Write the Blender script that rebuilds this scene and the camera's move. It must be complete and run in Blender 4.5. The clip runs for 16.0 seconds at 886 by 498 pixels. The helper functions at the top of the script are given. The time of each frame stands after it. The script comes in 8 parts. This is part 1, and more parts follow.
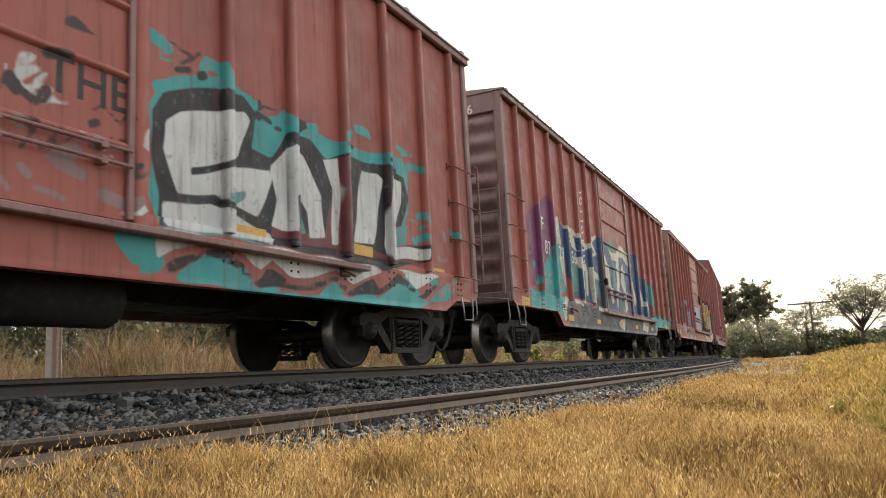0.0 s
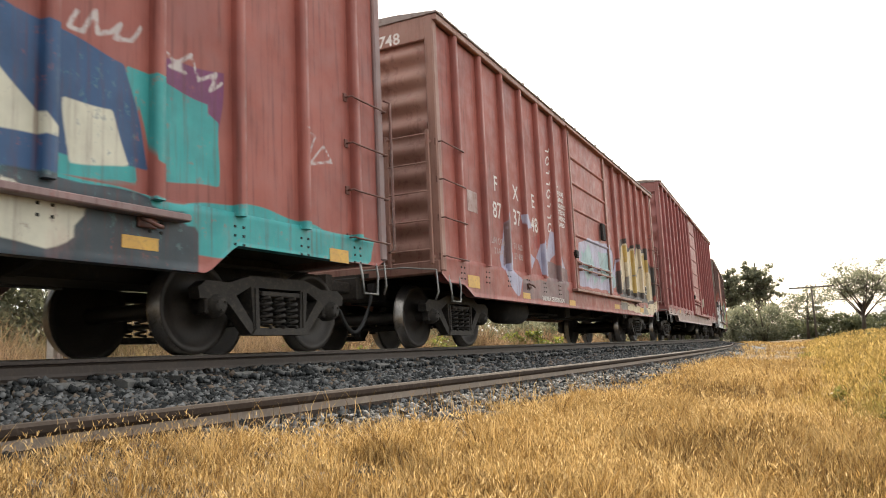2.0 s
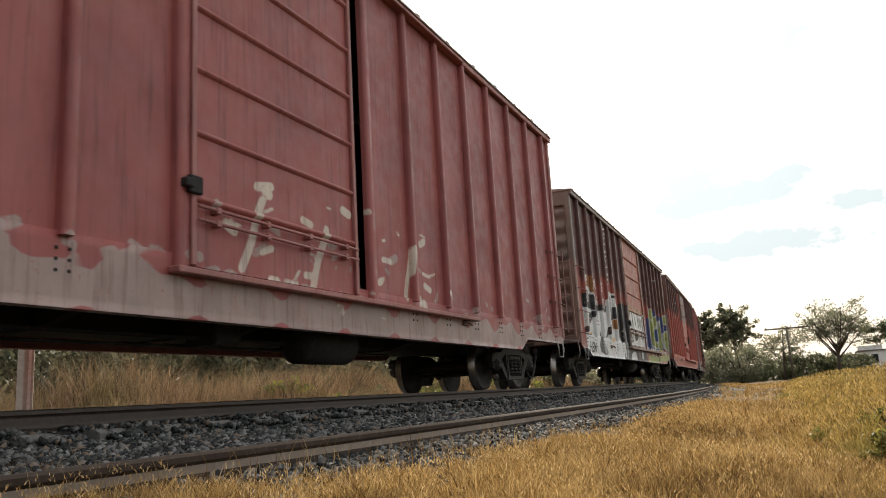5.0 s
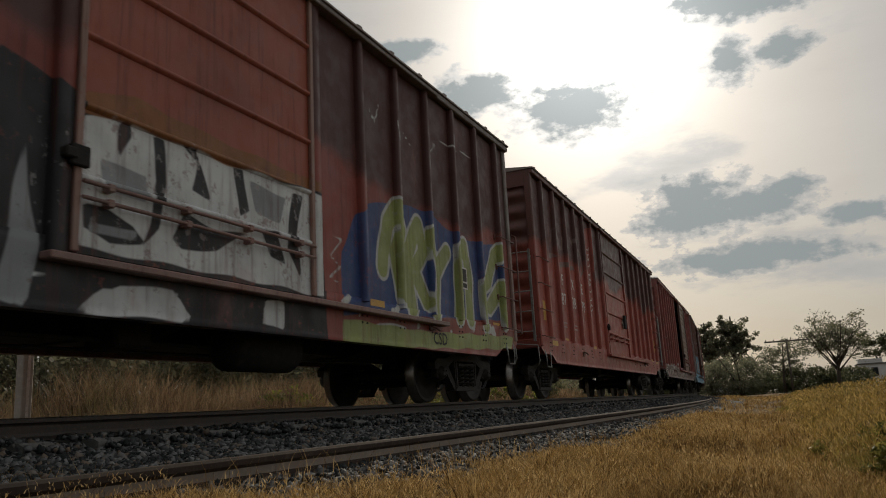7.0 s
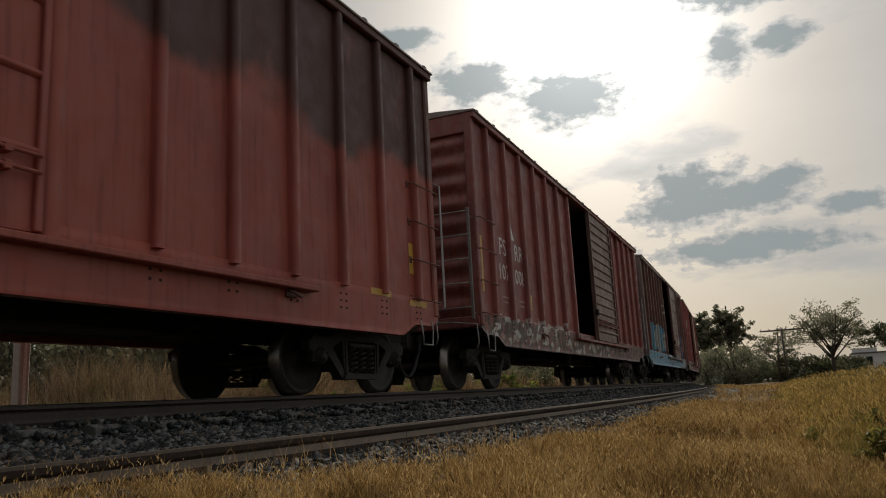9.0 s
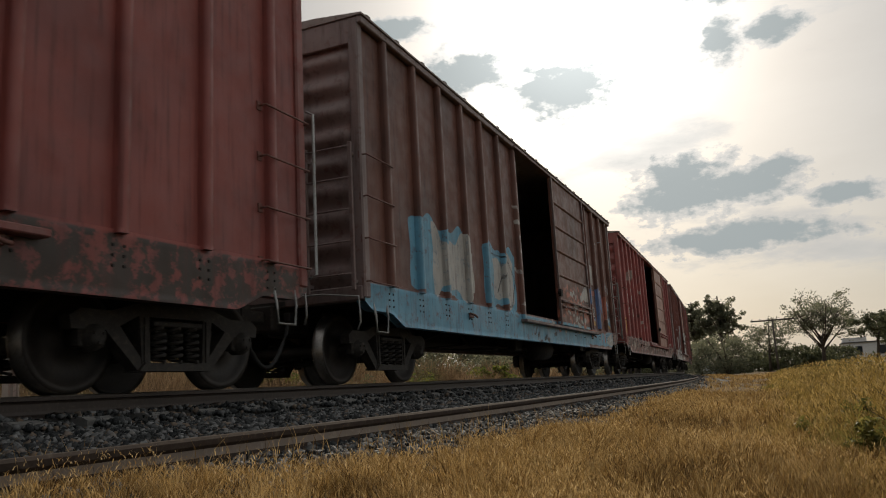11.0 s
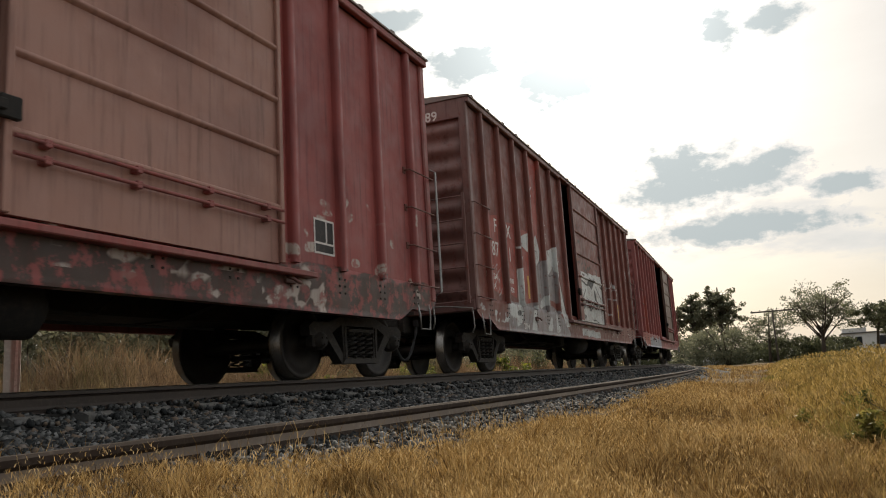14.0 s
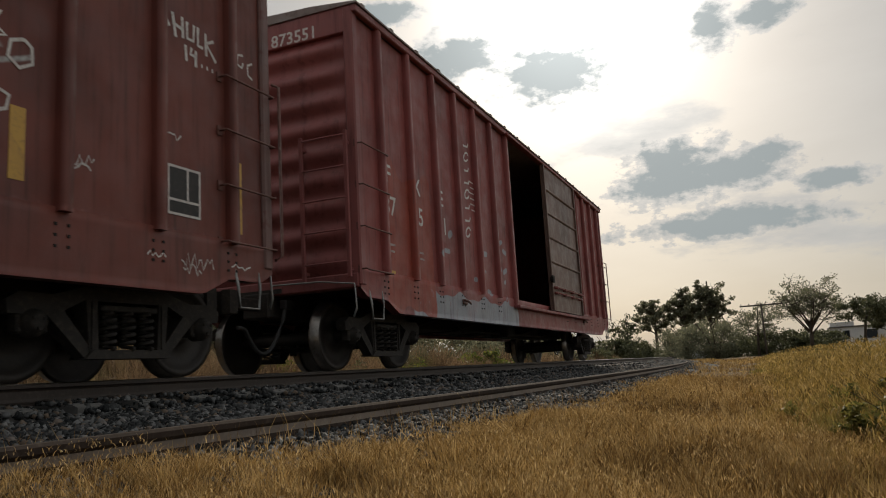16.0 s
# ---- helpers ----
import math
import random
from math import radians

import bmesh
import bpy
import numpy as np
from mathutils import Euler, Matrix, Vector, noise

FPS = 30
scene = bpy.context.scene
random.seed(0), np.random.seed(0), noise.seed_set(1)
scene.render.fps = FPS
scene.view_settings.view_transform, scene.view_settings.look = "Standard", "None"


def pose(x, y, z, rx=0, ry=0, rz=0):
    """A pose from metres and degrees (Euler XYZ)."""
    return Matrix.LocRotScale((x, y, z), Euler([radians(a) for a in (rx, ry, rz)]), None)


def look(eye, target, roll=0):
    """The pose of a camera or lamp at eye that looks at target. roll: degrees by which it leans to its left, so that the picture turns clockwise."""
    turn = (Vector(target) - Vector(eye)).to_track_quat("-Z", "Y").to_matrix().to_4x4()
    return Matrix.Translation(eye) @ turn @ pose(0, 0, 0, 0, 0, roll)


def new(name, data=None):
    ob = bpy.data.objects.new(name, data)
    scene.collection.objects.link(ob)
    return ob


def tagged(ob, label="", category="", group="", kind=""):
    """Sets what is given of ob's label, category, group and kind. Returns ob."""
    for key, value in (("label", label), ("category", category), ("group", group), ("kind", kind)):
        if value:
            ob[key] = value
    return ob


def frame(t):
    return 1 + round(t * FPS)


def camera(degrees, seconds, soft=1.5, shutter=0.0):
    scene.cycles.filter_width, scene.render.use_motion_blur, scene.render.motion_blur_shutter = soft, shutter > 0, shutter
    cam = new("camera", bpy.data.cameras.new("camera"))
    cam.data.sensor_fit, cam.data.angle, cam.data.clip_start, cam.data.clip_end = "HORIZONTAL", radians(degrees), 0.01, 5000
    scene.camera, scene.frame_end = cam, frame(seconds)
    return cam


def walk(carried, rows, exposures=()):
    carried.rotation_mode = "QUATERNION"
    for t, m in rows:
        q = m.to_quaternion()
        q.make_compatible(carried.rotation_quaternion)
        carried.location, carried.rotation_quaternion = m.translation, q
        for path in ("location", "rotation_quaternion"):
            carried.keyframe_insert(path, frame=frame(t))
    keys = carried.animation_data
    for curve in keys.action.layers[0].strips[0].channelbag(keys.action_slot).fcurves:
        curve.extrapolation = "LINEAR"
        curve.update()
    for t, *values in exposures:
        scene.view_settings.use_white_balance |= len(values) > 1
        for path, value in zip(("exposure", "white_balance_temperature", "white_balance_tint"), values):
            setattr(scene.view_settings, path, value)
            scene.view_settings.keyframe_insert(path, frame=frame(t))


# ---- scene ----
import collections

# The camera stands low in the grass beside the line and is held by hand.
cam = camera(60.36, 16.0, soft=1.0, shutter=0.06)
walk(cam, [
    (0.0, pose(0.002, -0.007, -0.109, 99.163, 3.011, 27.430)),
    (0.5, pose(0.006, -0.002, -0.103, 98.996, 2.846, 27.789)),
    (1.0, pose(0.010, 0.007, -0.108, 98.819, 2.881, 27.869)),
    (1.5, pose(0.008, 0.009, -0.105, 98.388, 2.917, 27.708)),
    (2.0, pose(0.003, 0.010, -0.088, 97.757, 2.588, 27.508)),
    (2.5, pose(0.008, 0.009, -0.109, 97.670, 2.825, 27.312)),
    (3.0, pose(0.008, 0.006, -0.110, 98.141, 3.092, 27.039)),
    (3.5, pose(0.009, 0.007, -0.114, 99.004, 3.460, 26.734)),
    (4.0, pose(0.001, 0.004, -0.099, 99.762, 3.502, 26.364)),
    (6.5, pose(-0.001, 0.003, -0.088, 101.927, 3.133, 25.790)),
    (7.0, pose(-0.002, -0.006, -0.089, 101.794, 2.964, 25.860)),
    (7.5, pose(-0.006, -0.003, -0.098, 101.584, 2.937, 25.876)),
    (8.0, pose(-0.006, -0.006, -0.100, 101.346, 2.975, 25.792)),
    (8.5, pose(-0.006, -0.008, -0.099, 101.138, 2.977, 25.644)),
    (9.0, pose(-0.005, -0.005, -0.104, 100.986, 2.972, 25.595)),
    (9.5, pose(-0.009, -0.002, -0.093, 100.715, 2.786, 25.492)),
    (12.0, pose(0.001, -0.002, -0.103, 99.871, 3.370, 24.882)),
    (12.5, pose(0.003, -0.004, -0.098, 99.615, 3.472, 24.939)),
    (13.0, pose(-0.002, 0.001, -0.097, 99.514, 3.495, 25.056)),
    (13.5, pose(-0.001, -0.001, -0.102, 99.645, 3.529, 25.161)),
    (14.0, pose(-0.008, 0.002, -0.089, 99.683, 3.355, 25.087)),
    (14.5, pose(-0.002, -0.005, -0.104, 99.826, 3.535, 24.882)),
    (15.0, pose(-0.005, -0.004, -0.096, 99.688, 3.430, 24.607)),
    (15.5, pose(-0.002, -0.006, -0.105, 99.489, 3.482, 24.413)),
    (16.0, pose(-0.004, 0.000, -0.092, 99.138, 3.300, 24.388)),
], exposures=[(0.0, 1.45), (0.5, 1.75), (1.5, 1.80), (3.0, 1.76), (4.2, 1.60), (5.0, 1.1), (5.8, 0.05), (6.3, -0.44), (9.0, -0.40), (9.7, -0.28), (11.8, -0.02), (12.6, -0.02), (13.2, 0.20), (14.0, 0.40), (14.8, 0.18), (16.0, -0.18)])

# ---- world and sun: a low hazy sun ahead, behind thin cloud ----
SUN_AZ, SUN_EL = -12.5, 27.0                     # degrees from +y to the right, and up


def direction(az, el):
    a, e = radians(az), radians(el)
    return Vector((math.sin(a) * math.cos(e), math.cos(a) * math.cos(e), math.sin(e)))


class Nodes:
    """Short hand for node trees."""

    def __init__(self, tree):
        self.t = tree
        tree.nodes.clear()

    def n(self, kind, **props):
        node = self.t.nodes.new(kind)
        for key, value in props.items():
            if key in ("operation",):
                node.operation = value
            elif key == "data_type":
                node.data_type = value
            elif key == "blend_type":
                node.blend_type = value
            elif key == "feature":
                node.feature = value
            elif key == "attribute_name":
                node.attribute_name = value
            elif key == "sky_type":
                node.sky_type = value
        return node

    def put(self, node, slot, value):
        sock = node.inputs[slot]
        if isinstance(value, bpy.types.NodeSocket):
            self.t.links.new(value, sock)
        elif value is not None:
            sock.default_value = value

    def math(self, op, a, b=None, c=None):
        node = self.n("ShaderNodeMath", operation=op)
        for i, v in enumerate((a, b, c)):
            self.put(node, i, v)
        return node.outputs[0]

    def vmath(self, op, a, b=None):
        node = self.n("ShaderNodeVectorMath", operation=op)
        self.put(node, 0, a)
        self.put(node, 1, b)
        return node.outputs["Value"] if op in ("DOT_PRODUCT", "LENGTH", "DISTANCE") else node.outputs[0]

    def mix(self, fac, a, b, blend="MIX"):
        node = self.n("ShaderNodeMix", data_type="RGBA", blend_type=blend)
        self.put(node, 0, fac)
        self.put(node, 6, a if isinstance(a, bpy.types.NodeSocket) else (*a, 1))
        self.put(node, 7, b if isinstance(b, bpy.types.NodeSocket) else (*b, 1))
        return node.outputs[2]

    def noise(self, scale, detail=4.0, rough=0.6, vector=None, distortion=0.0):
        node = self.n("ShaderNodeTexNoise")
        self.put(node, "Scale", scale)
        self.put(node, "Detail", detail)
        self.put(node, "Roughness", rough)
        self.put(node, "Distortion", distortion)
        if vector is not None:
            self.put(node, "Vector", vector)
        return node.outputs["Fac"]

    def span(self, value, a, b, lo=0.0, hi=1.0):
        node = self.n("ShaderNodeMapRange")
        node.interpolation_type = "SMOOTHSTEP"
        self.put(node, 0, value)
        for i, v in enumerate((a, b, lo, hi)):
            self.put(node, i + 1, v)
        return node.outputs[0]


def sky_world():
    world = bpy.data.worlds.new("sky")
    scene.world = world
    world.use_nodes = True
    k = Nodes(world.node_tree)
    d = k.n("ShaderNodeTexCoord").outputs["Generated"]
    sky = k.n("ShaderNodeTexSky", sky_type="NISHITA")
    sky.sun_disc, sky.sun_elevation, sky.sun_rotation = False, radians(SUN_EL), radians(SUN_AZ)
    sky.air_density, sky.dust_density = 1.0, 3.0
    clear = k.vmath("SCALE", sky.outputs[0])
    clear.node.inputs["Scale"].default_value = 0.10
    # high thin veil of cloud, brighter towards the sun
    near = k.vmath("DOT_PRODUCT", d, tuple(direction(SUN_AZ, SUN_EL)))
    glow = k.math("POWER", k.math("MAXIMUM", near, 0.0), 14.0)
    core = k.math("POWER", k.math("MAXIMUM", near, 0.0), 110.0)
    light = k.math("ADD", k.math("MULTIPLY", glow, 0.36), k.math("MULTIPLY", core, 1.6))
    streak = k.n("ShaderNodeMapping")
    k.put(streak, "Vector", d)
    streak.inputs["Scale"].default_value = (1, 1, 3.2)
    heap = k.n("ShaderNodeMapping")
    k.put(heap, "Vector", d)
    heap.inputs["Scale"].default_value = (1, 1, 1.7)
    thin = k.noise(5.0, 5.0, 0.55, streak.outputs[0])
    broad = k.math("POWER", k.math("MAXIMUM", k.math("MULTIPLY", k.math("ADD", near, 1.0), 0.5), 0.0), 2.2)
    dome = k.span(near, -0.8, 0.1, 0.07, 0.70)                      # the half of the sky away from the sun is darker
    level = k.math("ADD", k.math("MULTIPLY", thin, 0.18), k.math("ADD", light, k.math("MULTIPLY_ADD", broad, -0.51, dome)))
    veil = k.vmath("SCALE", (0.985, 0.985, 0.945))
    k.put(veil.node, "Scale", level)
    colour = k.mix(0.82, clear, veil)
    # cumulus puffs and broken grey banks
    puff = k.noise(40.0, 7.0, 0.62, heap.outputs[0])
    lump = k.noise(12.0, 3.0, 0.5, heap.outputs[0])
    warp = k.math("ADD", k.math("MULTIPLY", k.math("SUBTRACT", puff, 0.5), 2.2), k.math("MULTIPLY", k.math("SUBTRACT", lump, 0.5), 1.0))
    total = None
    for az, el, wide, tall in CLOUDS:
        c = direction(az, el)
        east = Vector((math.cos(radians(az)), -math.sin(radians(az)), 0))
        up = east.cross(c)
        a = k.math("DIVIDE", k.vmath("DOT_PRODUCT", d, tuple(east)), math.sin(radians(wide)))
        a = k.math("SUBTRACT", a, east.dot(c) / math.sin(radians(wide)))
        b = k.math("DIVIDE", k.math("SUBTRACT", k.vmath("DOT_PRODUCT", d, tuple(up)), up.dot(c)), math.sin(radians(tall)))
        front = k.math("GREATER_THAN", k.vmath("DOT_PRODUCT", d, tuple(c)), 0.5)
        r = k.math("SQRT", k.math("ADD", k.math("POWER", k.math("ABSOLUTE", a), 2.0), k.math("POWER", k.math("ABSOLUTE", b), 2.0)))
        body = k.math("SUBTRACT", k.math("MULTIPLY", k.math("SUBTRACT", 2.25, r), front), 1.0)
        total = body if total is None else k.math("MAXIMUM", total, body)
    field = k.noise(3.1, 7.0, 0.6, streak.outputs[0])
    bank = k.math("MULTIPLY", k.math("SUBTRACT", field, 0.57), 2.2)
    total = k.math("MAXIMUM", k.math("ADD", total, warp), bank)
    rim = k.span(total, -0.08, 0.14)
    body = k.span(total, 0.08, 0.62)
    bright = k.vmath("SCALE", (1.0, 0.98, 0.94))
    k.put(bright.node, "Scale", k.math("ADD", k.math("MULTIPLY", level, 1.10), 0.12))
    grey = k.vmath("SCALE", (0.84, 0.97, 1.0))
    k.put(grey.node, "Scale", k.math("ADD", k.math("MULTIPLY", light, 0.17), k.math("MULTIPLY", dome, 0.55)))
    colour = k.mix(k.math("MULTIPLY", rim, 0.8), colour, bright)
    colour = k.mix(k.math("MULTIPLY", body, 0.82), colour, grey)
    out = k.n("ShaderNodeBackground")
    k.put(out, "Color", colour)
    k.put(out, "Strength", 1.0)
    k.t.links.new(out.outputs[0], k.n("ShaderNodeOutputWorld").inputs[0])


# azimuth, elevation, half width and half height in degrees
CLOUDS = [(-22.0, 23.2, 3.2, 1.5), (-14.3, 21.4, 4.4, 2.0), (-6.2, 13.2, 3.6, 2.3), (-2.6, 12.9, 3.8, 1.3),
          (-3.0, 9.3, 6.6, 1.0), (-0.4, 26.8, 5.4, 1.4), (-2.7, 22.9, 1.4, 1.6), (1.0, 23.0, 1.7, 0.9),
          (-27.2, 26.4, 1.9, 0.8), (4.0, 11.3, 2.0, 0.7), (0.4, 13.6, 1.6, 0.9)]
sky_world()

sun = new("sun", bpy.data.lights.new("sun", "SUN"))
sun.data.energy, sun.data.angle, sun.data.color = 3.7, radians(4.0), (1.0, 0.89, 0.72)
sun.matrix_basis = look((0, 0, 60), Vector((0, 0, 60)) - direction(SUN_AZ, SUN_EL))


# ---- materials ----
def shader(name, paint, rough=0.7, metal=0.0, bump=None, strength=0.3, distance=0.01, spec=0.5):
    """A material; paint(k) gives the colour, rough and bump may be functions of k too."""
    mat = bpy.data.materials.new(name)
    mat.use_nodes = True
    k = Nodes(mat.node_tree)
    p = k.n("ShaderNodeBsdfPrincipled")
    colour = paint(k) if callable(paint) else (*paint, 1)
    k.put(p, "Base Color", colour)
    k.put(p, "Roughness", rough(k) if callable(rough) else rough)
    k.put(p, "Metallic", metal)
    k.put(p, "Specular IOR Level", spec)
    if bump:
        b = k.n("ShaderNodeBump")
        k.put(b, "Strength", strength)
        k.put(b, "Distance", distance)
        k.put(b, "Height", bump(k))
        k.t.links.new(b.outputs[0], p.inputs["Normal"])
    k.t.links.new(p.outputs[0], k.n("ShaderNodeOutputMaterial").inputs[0])
    return mat


def where(k):
    return k.n("ShaderNodeTexCoord").outputs["Object"]


def place(k):
    return k.n("ShaderNodeNewGeometry").outputs["Position"]


def two_tone(a, b, c, big=1.2, small=18.0):
    """Colour that varies at two scales between three tones."""
    def paint(k):
        v = where(k)
        x = k.mix(k.span(k.noise(big, 5, 0.65, v), 0.35, 0.68), a, b)
        return k.mix(k.span(k.noise(small, 4, 0.7, v), 0.48, 0.75), x, c)
    return paint


def stretched(k, sx, sy, sz):
    m = k.n("ShaderNodeMapping")
    k.put(m, "Vector", where(k))
    m.inputs["Scale"].default_value = (sx, sy, sz)
    return m.outputs[0]


M = {}
M["steel_dark"] = shader("dark underframe steel", two_tone((0.010, 0.009, 0.009), (0.018, 0.016, 0.014), (0.032, 0.025, 0.020), 2.0, 14.0), 0.85,
                         bump=lambda k: k.noise(40, 4, 0.6, where(k)), strength=0.25)
M["cast"] = shader("cast truck steel with dust", two_tone((0.022, 0.019, 0.017), (0.036, 0.031, 0.026), (0.070, 0.055, 0.042), 3.0, 22.0), 0.8,
                   bump=lambda k: k.noise(60, 4, 0.6, where(k)), strength=0.35)
M["wheel"] = shader("wheel steel brown", two_tone((0.022, 0.018, 0.015), (0.036, 0.028, 0.022), (0.014, 0.012, 0.011), 4.0, 30.0), 0.6, 0.2)
M["tread"] = shader("polished wheel tread", two_tone((0.30, 0.28, 0.26), (0.22, 0.20, 0.18), (0.14, 0.12, 0.10), 5.0, 40.0), 0.32, 0.9)
M["rail"] = shader("rail steel brown web", two_tone((0.048, 0.034, 0.027), (0.034, 0.026, 0.021), (0.075, 0.055, 0.042), 1.5, 26.0), 0.55, 0.25,
                   bump=lambda k: k.noise(30, 4, 0.6, where(k)), strength=0.15)
M["rail_top"] = shader("polished rail head", two_tone((0.42, 0.39, 0.36), (0.34, 0.31, 0.28), (0.25, 0.21, 0.18), 3.0, 50.0), 0.28, 0.95)
M["rust_rail"] = shader("rusty old rail", two_tone((0.058, 0.043, 0.035), (0.040, 0.031, 0.026), (0.085, 0.065, 0.052), 1.2, 20.0), 0.9, 0.0,
                        bump=lambda k: k.noise(45, 4, 0.6, where(k)), strength=0.2, spec=0.12)
M["concrete"] = shader("weathered concrete", two_tone((0.15, 0.145, 0.135), (0.10, 0.095, 0.09), (0.21, 0.20, 0.18), 1.5, 25.0), 0.9,
                       bump=lambda k: k.noise(50, 5, 0.65, where(k)), strength=0.4)
M["pale_concrete"] = shader("pale worn concrete", two_tone((0.42, 0.40, 0.36), (0.33, 0.31, 0.28), (0.50, 0.48, 0.44), 1.5, 20.0), 0.9,
                            bump=lambda k: k.noise(50, 5, 0.65, where(k)), strength=0.3)
M["galv"] = shader("grey galvanised steel", two_tone((0.33, 0.33, 0.32), (0.25, 0.25, 0.24), (0.18, 0.15, 0.12), 3.0, 25.0), 0.5, 0.6)
M["rubber"] = shader("black rubber hose", (0.02, 0.02, 0.02), 0.6)
M["white_paint"] = shader("stencilled white paint", two_tone((0.72, 0.70, 0.67), (0.62, 0.58, 0.55), (0.40, 0.30, 0.27), 3.0, 24.0), 0.6)
M["yellow"] = shader("yellow reflective sheeting", two_tone((0.62, 0.36, 0.06), (0.55, 0.31, 0.06), (0.40, 0.23, 0.06), 3.0, 30.0), 0.45)
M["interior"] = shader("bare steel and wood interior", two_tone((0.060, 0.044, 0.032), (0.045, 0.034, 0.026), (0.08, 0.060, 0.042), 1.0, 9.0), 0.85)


def stone_paint(k):
    r = k.n("ShaderNodeNewGeometry").outputs["Random Per Island"]
    base = k.mix(k.math("POWER", r, 2.6), (0.016, 0.018, 0.019), (0.30, 0.30, 0.295))
    warm = k.mix(k.span(r, 0.86, 0.94), base, (0.16, 0.12, 0.09))
    return k.mix(k.span(k.noise(38, 4, 0.7, place(k)), 0.5, 0.8), warm, (0.16, 0.16, 0.155))


M["stone"] = shader("crushed grey ballast stone", stone_paint, 0.85, bump=lambda k: k.noise(90, 3, 0.6, place(k)), strength=0.4, spec=0.15)


def bed_paint(k):
    v = place(k)
    c = k.mix(k.span(k.noise(16, 3, 0.7, v), 0.35, 0.7), (0.02, 0.02, 0.021), (0.09, 0.09, 0.088))
    return k.mix(k.span(k.noise(1.1, 4, 0.6, v), 0.5, 0.75), c, (0.075, 0.06, 0.045))


def bed_height(k):
    n = k.n("ShaderNodeTexVoronoi")
    k.put(n, "Scale", 18.0)
    k.put(n, "Vector", place(k))
    return n.outputs["Distance"]


M["bed"] = shader("ballast bed", bed_paint, 0.9, bump=bed_height, strength=1.0, distance=0.03, spec=0.08)


def soil_paint(k):
    v = place(k)
    c = k.mix(k.span(k.noise(0.7, 5, 0.6, v), 0.35, 0.7), (0.075, 0.048, 0.022), (0.135, 0.088, 0.038))
    c = k.mix(k.span(k.noise(9.0, 4, 0.7, v), 0.45, 0.75), c, (0.19, 0.128, 0.056))
    return k.mix(k.math("MULTIPLY", k.span(k.noise(0.12, 3, 0.5, v), 0.52, 0.7), 0.6), c, (0.11, 0.10, 0.045))


M["soil"] = shader("dry grassy soil", soil_paint, 0.95, bump=lambda k: k.noise(14, 5, 0.7, place(k)), strength=0.8, distance=0.05, spec=0.05)


def blade(name, dark, mid, light, green=None, share=0.0, through_light=0.45):
    """Thin plant matter that lets some light through."""
    mat = bpy.data.materials.new(name)
    mat.use_nodes = True
    k = Nodes(mat.node_tree)
    r = k.n("ShaderNodeNewGeometry").outputs["Random Per Island"]
    c = k.mix(k.span(r, 0.0, 0.55), dark, mid)
    c = k.mix(k.span(r, 0.5, 1.0), c, light)
    patch = k.noise(0.55, 4, 0.6, place(k))
    c = k.mix(k.math("MULTIPLY", k.span(patch, 0.40, 0.66), 0.45), c, dark)
    c = k.mix(k.math("MULTIPLY", k.span(k.noise(5.0, 3, 0.6, place(k)), 0.52, 0.72), 0.55), c, light)
    if green:
        c = k.mix(k.math("MULTIPLY", k.span(k.noise(0.35, 3, 0.5, place(k)), 0.62 - share, 0.80 - share), 0.8), c, green)
    p = k.n("ShaderNodeBsdfPrincipled")
    k.put(p, "Base Color", c)
    k.put(p, "Roughness", 0.6)
    k.put(p, "Specular IOR Level", 0.25)
    t = k.n("ShaderNodeBsdfTranslucent")
    k.put(t, "Color", c)
    m = k.n("ShaderNodeMixShader")
    k.put(m, 0, through_light)
    k.t.links.new(p.outputs[0], m.inputs[1])
    k.t.links.new(t.outputs[0], m.inputs[2])
    k.t.links.new(m.outputs[0], k.n("ShaderNodeOutputMaterial").inputs[0])
    return mat


M["grass"] = blade("dry golden grass", (0.065, 0.035, 0.012), (0.29, 0.170, 0.053), (0.57, 0.41, 0.19))
M["grass_head"] = blade("pale grass heads", (0.28, 0.17, 0.060), (0.46, 0.31, 0.125), (0.64, 0.48, 0.25))
M["grass_tall"] = blade("tall yellow weeds", (0.105, 0.072, 0.020), (0.31, 0.205, 0.055), (0.54, 0.385, 0.15), (0.13, 0.135, 0.035), 0.10)
M["weeds"] = blade("brown dead weeds", (0.055, 0.036, 0.022), (0.20, 0.128, 0.070), (0.36, 0.26, 0.16), (0.12, 0.12, 0.05), 0.08)
# distance haze is put into the next two leaf colours, making them paler
M["leaf"] = blade("dark green leaves", (0.070, 0.080, 0.045), (0.110, 0.120, 0.065), (0.17, 0.165, 0.085), None, 0, 0.4)
M["leaf_grey"] = blade("haze-paled olive leaves", (0.12, 0.125, 0.085), (0.18, 0.185, 0.12), (0.25, 0.24, 0.15), None, 0, 0.55)
M["leaf_bright"] = blade("fresh green leaves", (0.07, 0.10, 0.025), (0.15, 0.18, 0.04), (0.30, 0.29, 0.05), None, 0, 0.4)
M["weed_green"] = blade("olive green weed leaves", (0.09, 0.095, 0.026), (0.20, 0.185, 0.05), (0.36, 0.30, 0.085), None, 0, 0.4)
M["bark"] = shader("rough brown bark", two_tone((0.075, 0.058, 0.043), (0.05, 0.04, 0.03), (0.12, 0.095, 0.07), 1.5, 14.0), 0.9,
                   bump=lambda k: k.noise(12, 5, 0.7, stretched(k, 3, 3, 0.6)), strength=0.6, distance=0.03)
M["timber"] = shader("grey weathered timber", two_tone((0.10, 0.085, 0.07), (0.07, 0.06, 0.05), (0.15, 0.13, 0.11), 1.0, 10.0), 0.9)
